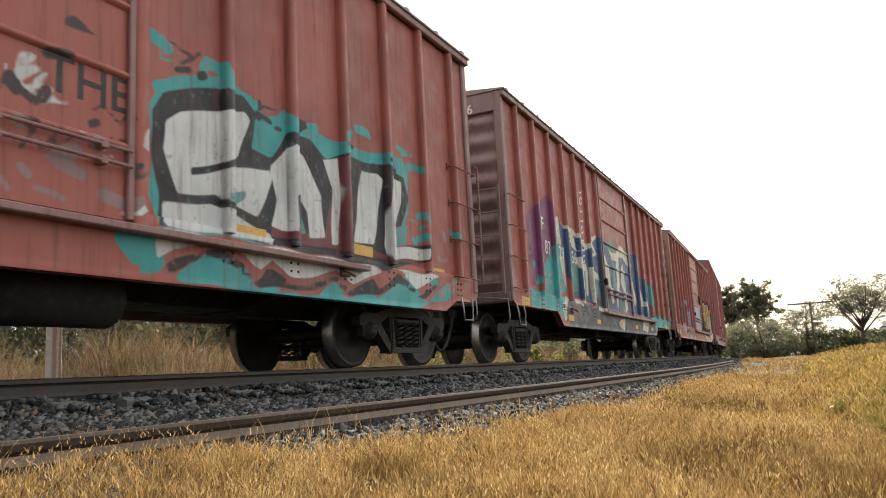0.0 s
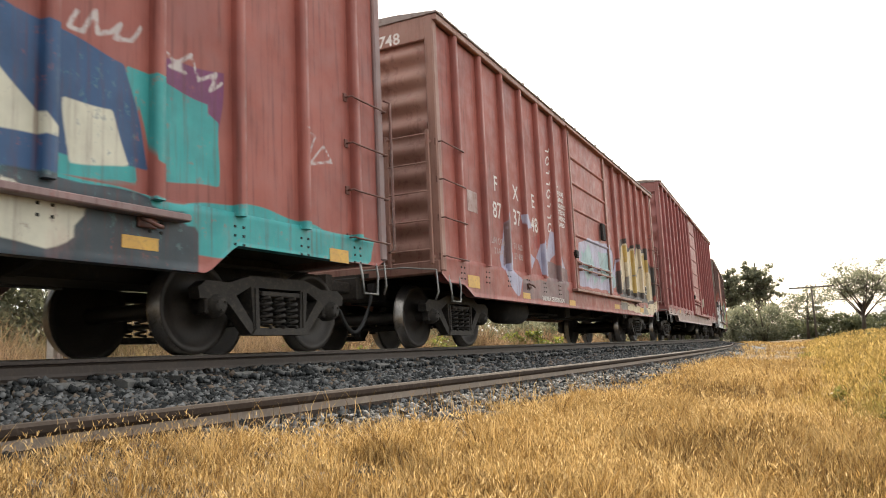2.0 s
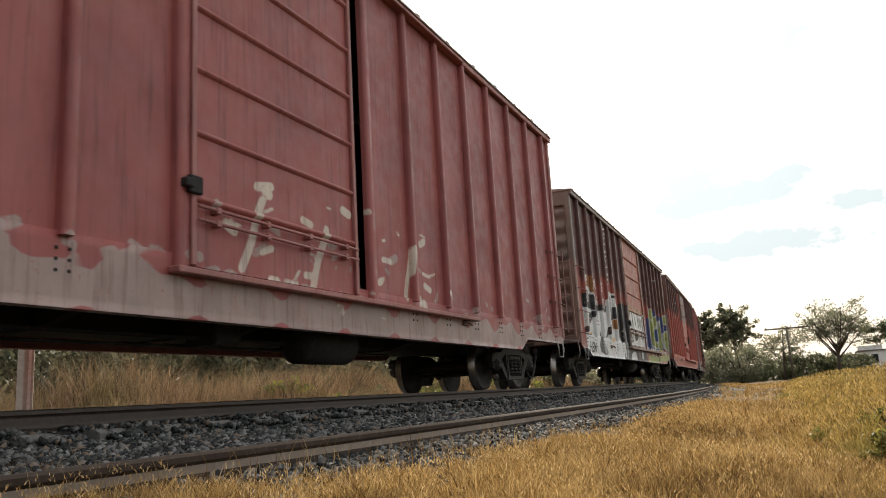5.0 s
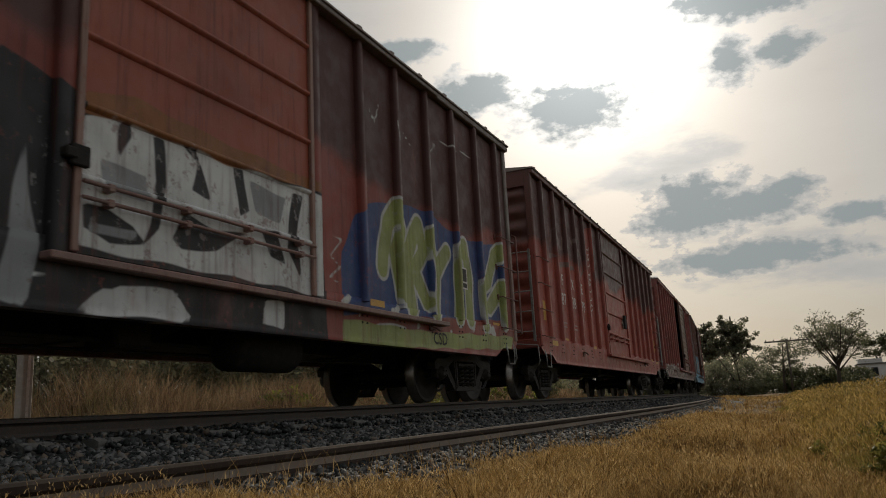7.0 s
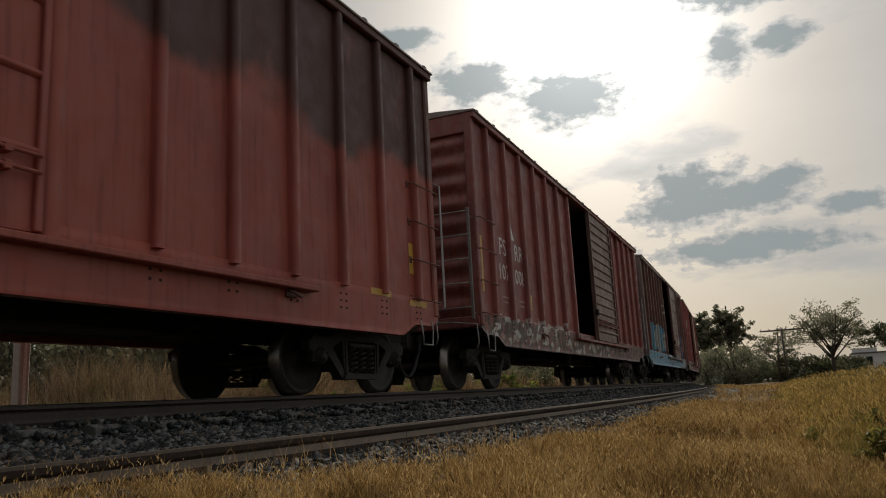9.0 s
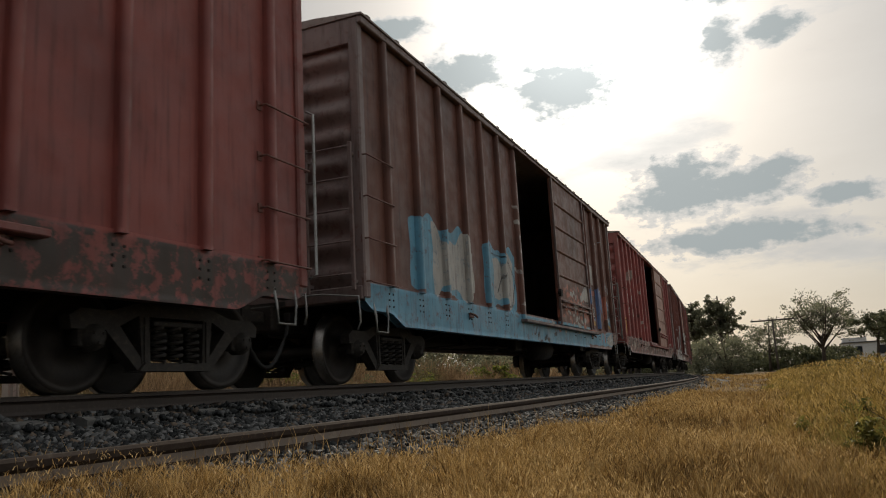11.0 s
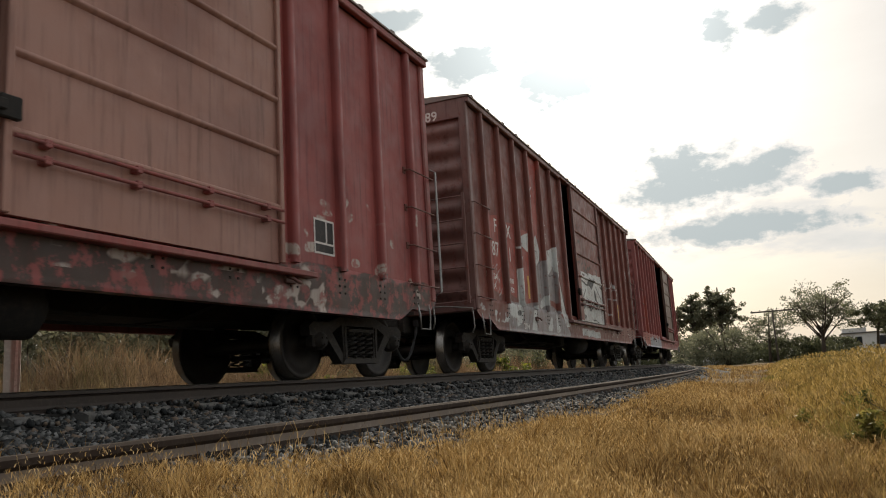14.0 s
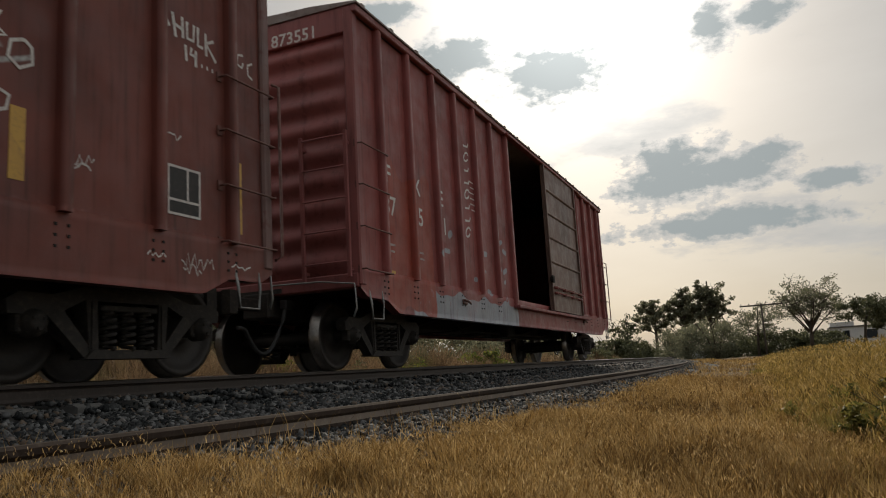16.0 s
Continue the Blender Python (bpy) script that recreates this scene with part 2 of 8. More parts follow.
M["plaster"] = shader("white plastered wall", two_tone((0.72, 0.71, 0.69), (0.62, 0.61, 0.60), (0.50, 0.48, 0.45), 0.6, 6.0), 0.9)
M["glass"] = shader("dark window glass", (0.02, 0.025, 0.03), 0.08)
M["car_white"] = shader("white car paint", (0.75, 0.75, 0.76), 0.25)


# ---- mesh helpers ----
def part(name, bm, material, parent=None, label=""):
    """Links a bmesh (or a finished mesh) as one mesh object under parent."""
    if isinstance(bm, bmesh.types.BMesh):
        data = bpy.data.meshes.new(name)
        bm.to_mesh(data)
        bm.free()
    else:
        data = bm
    if material is not None and not data.materials:
        for m in material if isinstance(material, (list, tuple)) else (material,):
            data.materials.append(m)
    ob = new(name, data)
    ob.parent = parent
    return tagged(ob, label)


def thing(name, label, category, group="", kind=""):
    return tagged(new(name), label, category, group, kind)


def box(bm, x0, x1, y0, y1, z0, z1, bevel=0.0, index=0):
    vs = [bm.verts.new((x, y, z)) for x in (x0, x1) for y in (y0, y1) for z in (z0, z1)]
    fs = [bm.faces.new([vs[i] for i in q]) for q in ((0, 1, 3, 2), (4, 6, 7, 5), (0, 4, 5, 1), (2, 3, 7, 6), (0, 2, 6, 4), (1, 5, 7, 3))]
    if bevel:
        edges = list({e for f in fs for e in f.edges})
        fs = bmesh.ops.bevel(bm, geom=edges, offset=bevel, segments=1, affect="EDGES")["faces"]
    for f in fs:
        f.material_index = index
    return bm


def prism(bm, outline, axis, a, b, index=0):
    """A flat outline (two coordinates a point) drawn out along an axis from a to b."""
    def at(p, q):
        return {"x": (q, p[0], p[1]), "y": (p[0], q, p[1]), "z": (p[0], p[1], q)}[axis]
    lo = [bm.verts.new(at(p, a)) for p in outline]
    hi = [bm.verts.new(at(p, b)) for p in outline]
    n = len(outline)
    faces = [bm.faces.new(lo[::-1]), bm.faces.new(hi)]
    faces += [bm.faces.new((lo[i], lo[(i + 1) % n], hi[(i + 1) % n], hi[i])) for i in range(n)]
    for f in faces:
        f.material_index = index
    return faces


def tube(bm, points, radius, sides=6, closed=False, index=0):
    """A round bar along points; radius may be one number or one a point."""
    pts = [Vector(p) for p in points]
    n = len(pts)
    rings = []
    for i, p in enumerate(pts):
        a = pts[i - 1] if i or closed else p
        b = pts[(i + 1) % n] if i < n - 1 or closed else p
        d = (b - a).normalized()
        side = d.cross(Vector((0, 0, 1)) if abs(d.z) < 0.9 else Vector((1, 0, 0))).normalized()
        up = side.cross(d)
        r = radius[i] if isinstance(radius, (list, tuple)) else radius
        rings.append([bm.verts.new(p + r * (math.cos(t) * side + math.sin(t) * up))
                      for t in (2 * math.pi * j / sides for j in range(sides))])
    for i in range(n if closed else n - 1):
        for j in range(sides):
            f = bm.faces.new((rings[i][j], rings[i][(j + 1) % sides], rings[(i + 1) % n][(j + 1) % sides], rings[(i + 1) % n][j]))
            f.smooth, f.material_index = True, index
    if not closed:
        bm.faces.new(rings[0][::-1]).material_index = index
        bm.faces.new(rings[-1]).material_index = index


def lathe(bm, profile, axis="x", sides=32, index=None):
    """A profile of (along, radius) turned round an axis; index: a material index for each band."""
    rings = []
    for q, r in profile:
        ring = []
        for j in range(sides):
            t = 2 * math.pi * j / sides
            c, s = r * math.cos(t), r * math.sin(t)
            ring.append(bm.verts.new({"x": (q, c, s), "y": (s, q, c), "z": (c, s, q)}[axis]))
        rings.append(ring)
    for i in range(len(rings) - 1):
        for j in range(sides):
            f = bm.faces.new((rings[i][j], rings[i][(j + 1) % sides], rings[i + 1][(j + 1) % sides], rings[i + 1][j]))
            f.smooth = True
            f.material_index = index[i] if index else 0
    bm.faces.new(rings[0][::-1]).material_index = index[0] if index else 0
    bm.faces.new(rings[-1]).material_index = index[-1] if index else 0


def raw_mesh(name, verts, faces_n, loops, materials=()):
    """A mesh from arrays: vertices, corners per face (one number or an array), and the corners."""
    data = bpy.data.meshes.new(name)
    nf = len(loops) // faces_n
    data.vertices.add(len(verts))
    data.vertices.foreach_set("co", np.asarray(verts, np.float32).ravel())
    data.loops.add(len(loops))
    data.loops.foreach_set("vertex_index", np.asarray(loops, np.int32))
    data.polygons.add(nf)
    data.polygons.foreach_set("loop_start", np.arange(nf, dtype=np.int32) * faces_n)
    data.update(calc_edges=True)
    for m in materials:
        data.materials.append(m)
    return data


# ---- the line: a long curve that bends away to the left ----
LINE_X, BEND, BEND_MORE = -6.098, 0.00144, 0.00001
GRID = np.arange(-190.0, 230.01, 0.5)
_cur = BEND + BEND_MORE * np.clip(GRID, 0, 120)
_head = np.concatenate([[0], np.cumsum((_cur[1:] + _cur[:-1]) / 2 * 0.5)])
_head -= np.interp(0, GRID, _head)
_mid = (_head[1:] + _head[:-1]) / 2
_lx = np.concatenate([[0], np.cumsum(-np.sin(_mid) * 0.5)])
_ly = np.concatenate([[0], np.cumsum(np.cos(_mid) * 0.5)])
_lx, _ly = _lx - np.interp(0, GRID, _lx) + LINE_X, _ly - np.interp(0, GRID, _ly)


def line(s, off=0.0):
    """The place off metres to the right of the line's middle at the length s, and the heading there."""
    h = np.interp(s, GRID, _head)
    return np.interp(s, GRID, _lx) + off * np.cos(h), np.interp(s, GRID, _ly) + off * np.sin(h), h


def offset_of(x, y):
    """How far right of the line's middle a place is (arrays)."""
    h = np.interp(y, _ly, _head)
    return (x - np.interp(y, _ly, _lx)) * np.cos(h)


SECTION_U = [-400, -60, -14, -6, -3.2, -2.6, -1.75, -1.3, 0, 1.12, 1.32, 1.8, 2.6, 3.3, 3.8, 4.2, 5.0, 6.1, 6.7, 7.6, 9.0, 14, 60, 400]
SECTION_Z = [-1.0, -0.9, -0.75, -0.7, -0.66, -0.60, -0.24, -0.215, -0.215, -0.22, -0.275, -0.30, -0.36, -0.375, -0.40, -0.48, -0.55, -0.60, -0.58, -0.50, -0.45, -0.50, -0.7, -1.0]


def ground_z(x, y):
    """Height of the ground (arrays)."""
    u = offset_of(x, y)
    z = np.interp(u, SECTION_U, SECTION_Z)
    rough = np.clip((np.abs(u) - 3.6) / 2, 0, 1)
    return z + rough * 0.045 * (np.sin(x * 1.7 + 0.6 * np.sin(y * 0.9)) * np.sin(y * 1.15 + 0.8) + 0.5 * np.sin(x * 3.9 + y * 2.3))


def sweep(profile, s0, s1, step, off=0.0, z=0.0, drift=None):
    """A profile of (sideways, up) points drawn along the line."""
    bm = bmesh.new()
    rings = []
    for s in np.arange(s0, s1 + 0.01, step):
        extra = drift(s) if drift else 0.0
        rings.append([bm.verts.new((*line(s, off + extra + p)[:2], z + q)) for p, q in profile])
    n = len(profile)
    for a, b in zip(rings, rings[1:]):
        for j in range(n):
            f = bm.faces.new((a[j], a[(j + 1) % n], b[(j + 1) % n], b[j]))
            f.smooth = False
    bm.faces.new(rings[0])
    bm.faces.new(rings[-1][::-1])
    return bm


RAIL = [(-0.065, -0.172), (0.065, -0.172), (0.065, -0.160), (0.014, -0.140), (0.009, -0.115), (0.009, -0.060), (0.016, -0.045),
        (0.036, -0.037), (0.036, -0.010), (0.028, 0.0), (-0.028, 0.0), (-0.036, -0.010), (-0.036, -0.037), (-0.016, -0.045),
        (-0.009, -0.060), (-0.009, -0.115), (-0.014, -0.140), (-0.065, -0.160)]


OLD_RAIL = [(-0.068, -0.172), (0.068, -0.172), (0.068, -0.160), (0.046, -0.148), (0.020, -0.120), (0.0175, -0.088), (0.015, -0.052), (0.034, -0.036),
            (0.037, -0.012), (0.026, 0.0), (-0.026, 0.0), (-0.037, -0.012), (-0.034, -0.036), (-0.015, -0.052), (-0.0175, -0.088), (-0.020, -0.120), (-0.046, -0.148), (-0.068, -0.160)]
# paler web colour paints in the sheen of light along the old rail
M["sheen_web"] = shader("pale rail web with painted sheen", two_tone((0.22, 0.175, 0.14), (0.15, 0.12, 0.10), (0.28, 0.23, 0.19), 1.0, 16.0), 0.55, 0.1)


def ground_sheet():
    us = np.array(sorted(set(SECTION_U) | set(np.arange(-9, 12.1, 0.3).round(2)) | {-200.0, -120.0, -30.0, 20.0, 30.0, 120.0, 200.0, 1500.0, -1500.0}))
    ss = np.concatenate([[-1500, -700, -300], np.arange(-180, -10, 10), np.arange(-10, 40, 0.4), np.arange(40, 220, 4), [300, 500, 900, 2000, 3500]])
    sc = np.clip(ss, -185, 225)
    verts, quads = [], []
    for s, c in zip(ss, sc):
        x, y, h = line(c, 0.0)
        x, y = x - (s - c) * math.sin(h), y + (s - c) * math.cos(h)
        # far to the left side the rows run straight across, so that they never cross
        verts.append(np.stack([x + us * np.cos(h) ** (np.abs(us) < 60), y + us * np.sin(h) * (np.abs(us) < 60), np.zeros_like(us)], 1))
    verts = np.concatenate(verts)
    u_all = np.tile(us, len(ss))
    z = np.interp(u_all, SECTION_U, SECTION_Z)
    rough = np.clip((np.abs(u_all) - 3.6) / 2, 0, 1)
    x, y = verts[:, 0], verts[:, 1]
    verts[:, 2] = z + rough * 0.045 * (np.sin(x * 1.7 + 0.6 * np.sin(y * 0.9)) * np.sin(y * 1.15 + 0.8) + 0.5 * np.sin(x * 3.9 + y * 2.3))
    n = len(us)
    i, j = np.meshgrid(np.arange(len(ss) - 1), np.arange(n - 1), indexing="ij")
    a = (i * n + j).ravel()
    quads = np.stack([a, a + 1, a + n + 1, a + n], 1)
    data = raw_mesh("ground", verts, 4, quads.ravel(), (M["soil"], M["bed"]))
    mid = (u_all[quads[:, 0]] + u_all[quads[:, 1]]) / 2
    data.polygons.foreach_set("material_index", ((mid > -2.7) & (mid < 4.15)).astype(np.int32))
    data.polygons.foreach_set("use_smooth", np.ones(len(quads), bool))
    ob = part("ground", data, None)
    tagged(ob, "dry grassy ground with a grey stone trackbed across it", "ground", kind="structure")


SIDING = np.polyfit([-12, 2, 5, 8, 12, 18, 30, 45, 60], [3.2, 3.49, 3.66, 3.84, 3.83, 3.68, 3.05, 2.25, 1.55], 4)


def siding_u(s):
    """How far right of the line the old siding's far rail lies."""
    return np.polyval(SIDING, np.clip(s, -12, 60))


def railway():
    track = thing("railway_track", "curved railway track with brown steel rails on concrete sleepers", "railway track", kind="structure")
    for off in (-0.753, 0.753):
        bm = sweep(RAIL, -60, 170, 2.0, off)
        for f in bm.faces:
            if f.normal.z > 0.9 or f.calc_center_median().z > -0.006:
                f.material_index = 1
        part("rail", bm, (M["rail"], M["rail_top"]), track, "brown steel rail with a polished head")
    bm = sweep(OLD_RAIL, -12, 60, 1.0, 0.0, -0.26, siding_u)
    # only the web faces take the painted sheen
    for f in bm.faces:
        if -0.085 < f.calc_center_median().z + 0.26 < -0.06 and len(f.verts) == 4:
            f.material_index = 1
    loose = part("siding_rail", bm, (M["rust_rail"], M["sheen_web"]))
    tagged(loose, "rusty rail of an overgrown siding lying in the ballast", "rail", kind="structure")


ground_sheet()
railway()


# ---- painted steel of the cars ----
def stroke_field(y, z, width, points):
    """How far inside a stroke of that width each place is (metres, below zero outside)."""
    best = np.full(y.shape, 9.0)
    for (ya, za), (yb, zb) in zip(points, points[1:]):
        dy, dz = yb - ya, zb - za
        t = np.clip(((y - ya) * dy + (z - za) * dz) / (dy * dy + dz * dz + 1e-9), 0, 1)
        best = np.minimum(best, np.hypot(y - ya - t * dy, z - za - t * dz))
    return width / 2 - best


def blob_field(y, z, y0, y1, z0, z1, wave=0.08, seed=0.0):
    """A field of paint with an uneven edge."""
    w = wave * (np.sin(y * 5.3 + seed) + 0.6 * np.sin(y * 11.0 + 2 * seed) + 0.4 * np.sin(z * 9.0 + seed))
    return np.minimum(np.minimum(y - y0, y1 - y) + 0.6 * w, np.minimum(z - z0, z1 - z) + w)


def slab_field(y, z, points):
    """The inside of a convex outline given counter-clockwise."""
    best = np.full(y.shape, 9.0)
    for (ya, za), (yb, zb) in zip(points, points[1:] + points[:1]):
        n = math.hypot(yb - ya, zb - za)
        best = np.minimum(best, (-(y - ya) * (zb - za) + (z - za) * (yb - ya)) / n)
    return best


def poly_field(y, z, points):
    """How far inside any closed outline each place is (below zero outside)."""
    best, inside = np.full(y.shape, 9.0), np.zeros(y.shape, bool)
    for (ya, za), (yb, zb) in zip(points, points[1:] + points[:1]):
        dy, dz = yb - ya, zb - za
        t = np.clip(((y - ya) * dy + (z - za) * dz) / (dy * dy + dz * dz + 1e-9), 0, 1)
        best = np.minimum(best, np.hypot(y - ya - t * dy, z - za - t * dz))
        if za != zb:
            inside ^= ((za > z) != (zb > z)) & (y < ya + dy * (z - za) / dz)
    return np.where(inside, best, -best)


def layer_field(shapes, y, z):
    field = np.full(y.shape, -1.0)
    # the hand that sprayed was never quite steady
    yy = y + 0.012 * np.sin(z * 9.0 + y * 3.1)
    zz = z + 0.012 * np.sin(y * 8.0 - z * 2.7)
    for kind, *rest in shapes:
        if kind in ("stroke", "poly"):
            pts, pad = rest[-1], 0.2 if kind == "poly" else rest[0]
            near = (yy > min(p[0] for p in pts) - pad) & (yy < max(p[0] for p in pts) + pad) & (zz > min(p[1] for p in pts) - pad) & (zz < max(p[1] for p in pts) + pad)
            if not near.any():
                continue
            f = stroke_field(yy[near], zz[near], *rest) if kind == "stroke" else poly_field(yy[near], zz[near], *rest)
            field[near] = np.maximum(field[near], f)
        else:
            field = np.maximum(field, {"blob": blob_field, "slab": slab_field}[kind](y, z, *rest))
    return field


LAYERS = ("paint_one", "paint_two", "paint_three", "paint_four", "paint_five", "paint_six", "paint_seven", "paint_eight")
SPRAY = collections.defaultdict(list)


def spray(key, *points):
    """One filled shape of a sprayed colour, as (along, up) places on a car's side."""
    SPRAY[key].append(("poly", list(points)))


def line_of(key, width, *points):
    SPRAY[key].append(("stroke", width, list(points)))


def body_material(name, base, dark, rust, layers=(), upper=None, wear=0.5):
    """Weathered car paint; upper: (colour, from height) of a second tone above; layers: colours sprayed on it."""
    def paint(k):
        v = where(k)
        c = k.mix(k.span(k.noise(0.9, 5, 0.6, v), 0.35, 0.70), base, dark)
        if upper:
            h = k.n("ShaderNodeSeparateXYZ")
            k.put(h, 0, v)
            edge = k.math("ADD", h.outputs[2], k.math("MULTIPLY", k.math("SUBTRACT", k.noise(0.8, 3, 0.5, v), 0.5), 1.5))
            c = k.mix(k.math("MULTIPLY", k.span(edge, upper[1] - 0.15, upper[1] + 0.15), 0.88), c, upper[0])
        for i, (colour, _) in enumerate(layers):
            a = k.n("ShaderNodeAttribute", attribute_name=LAYERS[i])
            inside = k.span(a.outputs["Fac"], -0.004, 0.018)
            worn = k.span(k.noise(11.0 - 5.5 * wear, 6, 0.70, v), 0.26 + 0.16 * wear, 0.36 + 0.16 * wear, 0.75 - 0.6 * wear, 1.0)
            tone = k.mix(k.span(k.noise(2.2, 4, 0.6, v), 0.35, 0.7), colour, tuple(0.78 * q for q in colour))
            c = k.mix(k.math("MULTIPLY", inside, worn), c, tone)
        drip = k.noise(3.0, 5, 0.65, stretched(k, 3, 5, 0.30))
        c = k.mix(k.math("MULTIPLY", k.span(drip, 0.48, 0.74), 0.55), c, tuple(0.42 * q for q in dark))
        chalk = k.noise(1.3, 6, 0.7, stretched(k, 1, 1, 0.5))
        c = k.mix(k.math("MULTIPLY", k.span(chalk, 0.54, 0.76), 0.30), c, tuple(min(1.0, 1.25 * q + 0.06) for q in base))
        spots = k.span(k.noise(7.0, 6, 0.75, v), 0.66 - 0.06 * wear, 0.76)
        return k.mix(k.math("MULTIPLY", spots, 0.75), c, rust)
    return shader(name, paint, lambda k: k.span(k.noise(4, 4, 0.6, where(k)), 0.3, 0.7, 0.36, 0.62), 0.0,
                  bump=lambda k: k.math("ADD", k.noise(1.6, 2, 0.5, where(k)), k.math("MULTIPLY", k.noise(50, 3, 0.6, where(k)), 0.05)),
                  strength=0.55, distance=0.03, spec=0.36)


def skin(name, patches, layers):
    """One mesh of grid patches (nu, nv, f(a, b) -> x, y, z), carrying the sprayed layers as fields."""
    verts, loops, base = [], [], 0
    for nu, nv, f in patches:
        a, b = np.meshgrid(np.linspace(0, 1, nu + 1), np.linspace(0, 1, nv + 1), indexing="ij")
        x, y, z = f(a, b)
        verts.append(np.stack([np.broadcast_to(q, a.shape).ravel() for q in (x, y, z)], 1))
        i, j = np.meshgrid(np.arange(nu), np.arange(nv), indexing="ij")
        q = (i * (nv + 1) + j).ravel() + base
        loops.append(np.stack([q, q + nv + 1, q + nv + 2, q + 1], 1))
        base += len(verts[-1])
    verts, loops = np.concatenate(verts), np.concatenate(loops)
    _, first, back = np.unique(np.round(verts * 2000).astype(np.int64), axis=0, return_index=True, return_inverse=True)
    verts, loops = verts[first], back.ravel()[loops]
    data = raw_mesh(name, verts, 4, loops.ravel())
    for i, (_, shapes) in enumerate(layers):
        at = data.attributes.new(LAYERS[i], "FLOAT", "POINT")
        at.data.foreach_set("value", layer_field(shapes, verts[:, 1], verts[:, 2]).astype(np.float32))
    return data


def flat(x, y0, y1, z0, z1, step=0.06, thick=0.03):
    """Patches of an upright plate that faces +x, with its edges and back."""
    nu, nv = max(1, round((y1 - y0) / step)), max(1, round((z1 - z0) / step))

    def face(a, b):
        return x, y0 + a * (y1 - y0), z0 + b * (z1 - z0)

    cut = (2.85 - z0) / (z1 - z0)
    fine = [(nu, nv, face)]
    if step < 0.1 and 0.2 < cut < 0.8:
        fine = [(round((y1 - y0) / 0.036), round((2.85 - z0) / 0.036), lambda a, b: face(a, b * cut)), (nu, round(nv * (1 - cut)), lambda a, b: face(a, cut + b * (1 - cut)))]
    return fine + [
            (1, 1, lambda a, b: (x - thick, y1 + a * (y0 - y1), z0 + b * (z1 - z0))),
            (nu, 1, lambda a, b: (x - thick * (1 - b), y0 + a * (y1 - y0), z1 - 0 * a)),
            (nu, 1, lambda a, b: (x - thick * b, y0 + a * (y1 - y0), z0 + 0 * a)),
            (1, nv, lambda a, b: (x - thick * (1 - a), y0 + 0 * a, z0 + b * (z1 - z0))),
            (1, nv, lambda a, b: (x - thick * a, y1 + 0 * a, z0 + b * (z1 - z0)))]


def hat_post(y, x, z0, z1, width=0.115, depth=0.085, step=0.05):
    """Patches of a pressed upright stiffener."""
    nv = max(1, round((z1 - z0) / step))
    w, t = width / 2, width / 2 * 0.76
    outline = [(x, y - w), (x + depth, y - t), (x + depth, y + t), (x, y + w)]
    out = []
    for (xa, ya), (xb, yb) in zip(outline, outline[1:]):
        out.append((2, nv, lambda a, b, xa=xa, ya=ya, xb=xb, yb=yb: (xa + a * (xb - xa), ya + a * (yb - ya), z0 + b * (z1 - z0))))
    for z, flip in ((z0, 0), (z1, 1)):
        out.append((1, 1, lambda a, b, z=z: (x + depth * a, y + (b - 0.5) * 2 * (w + a * (t - w)), z + 0 * a)))
    return out


# ---- trucks, couplers and other parts that the cars share ----
SHARED = {}


def share(name, make, materials):
    if name not in SHARED:
        bm = bmesh.new()
        make(bm)
        bmesh.ops.recalc_face_normals(bm, faces=bm.faces)
        data = bpy.data.meshes.new(name)
        bm.to_mesh(data)
        bm.free()
        for m in materials:
            data.materials.append(m)
        SHARED[name] = data
    return SHARED[name]


AXLE = 0.89        # half the distance between a truck's axles
WHEEL = 0.44       # wheel radius


def wheelset_mesh(bm):
    for s in (1, -1):
        prof = [(s * 0.665, 0.06), (s * 0.665, 0.10), (s * 0.69, 0.15), (s * 0.70, 0.36), (s * 0.665, 0.40), (s * 0.665, WHEEL + 0.024),
                (s * 0.692, WHEEL + 0.024), (s * 0.705, WHEEL + 0.004), (s * 0.80, WHEEL - 0.004), (s * 0.802, 0.375), (s * 0.765, 0.362),
                (s * 0.745, 0.15), (s * 0.79, 0.12), (s * 0.80, 0.06)]
        lathe(bm, prof, "x", 40, [0, 0, 0, 0, 0, 1, 1, 1, 0, 0, 0, 0, 0])
    lathe(bm, [(-1.05, 0.05), (-0.8, 0.075), (-0.66, 0.085), (0, 0.075), (0.66, 0.085), (0.8, 0.075), (1.05, 0.05)], "x", 14)


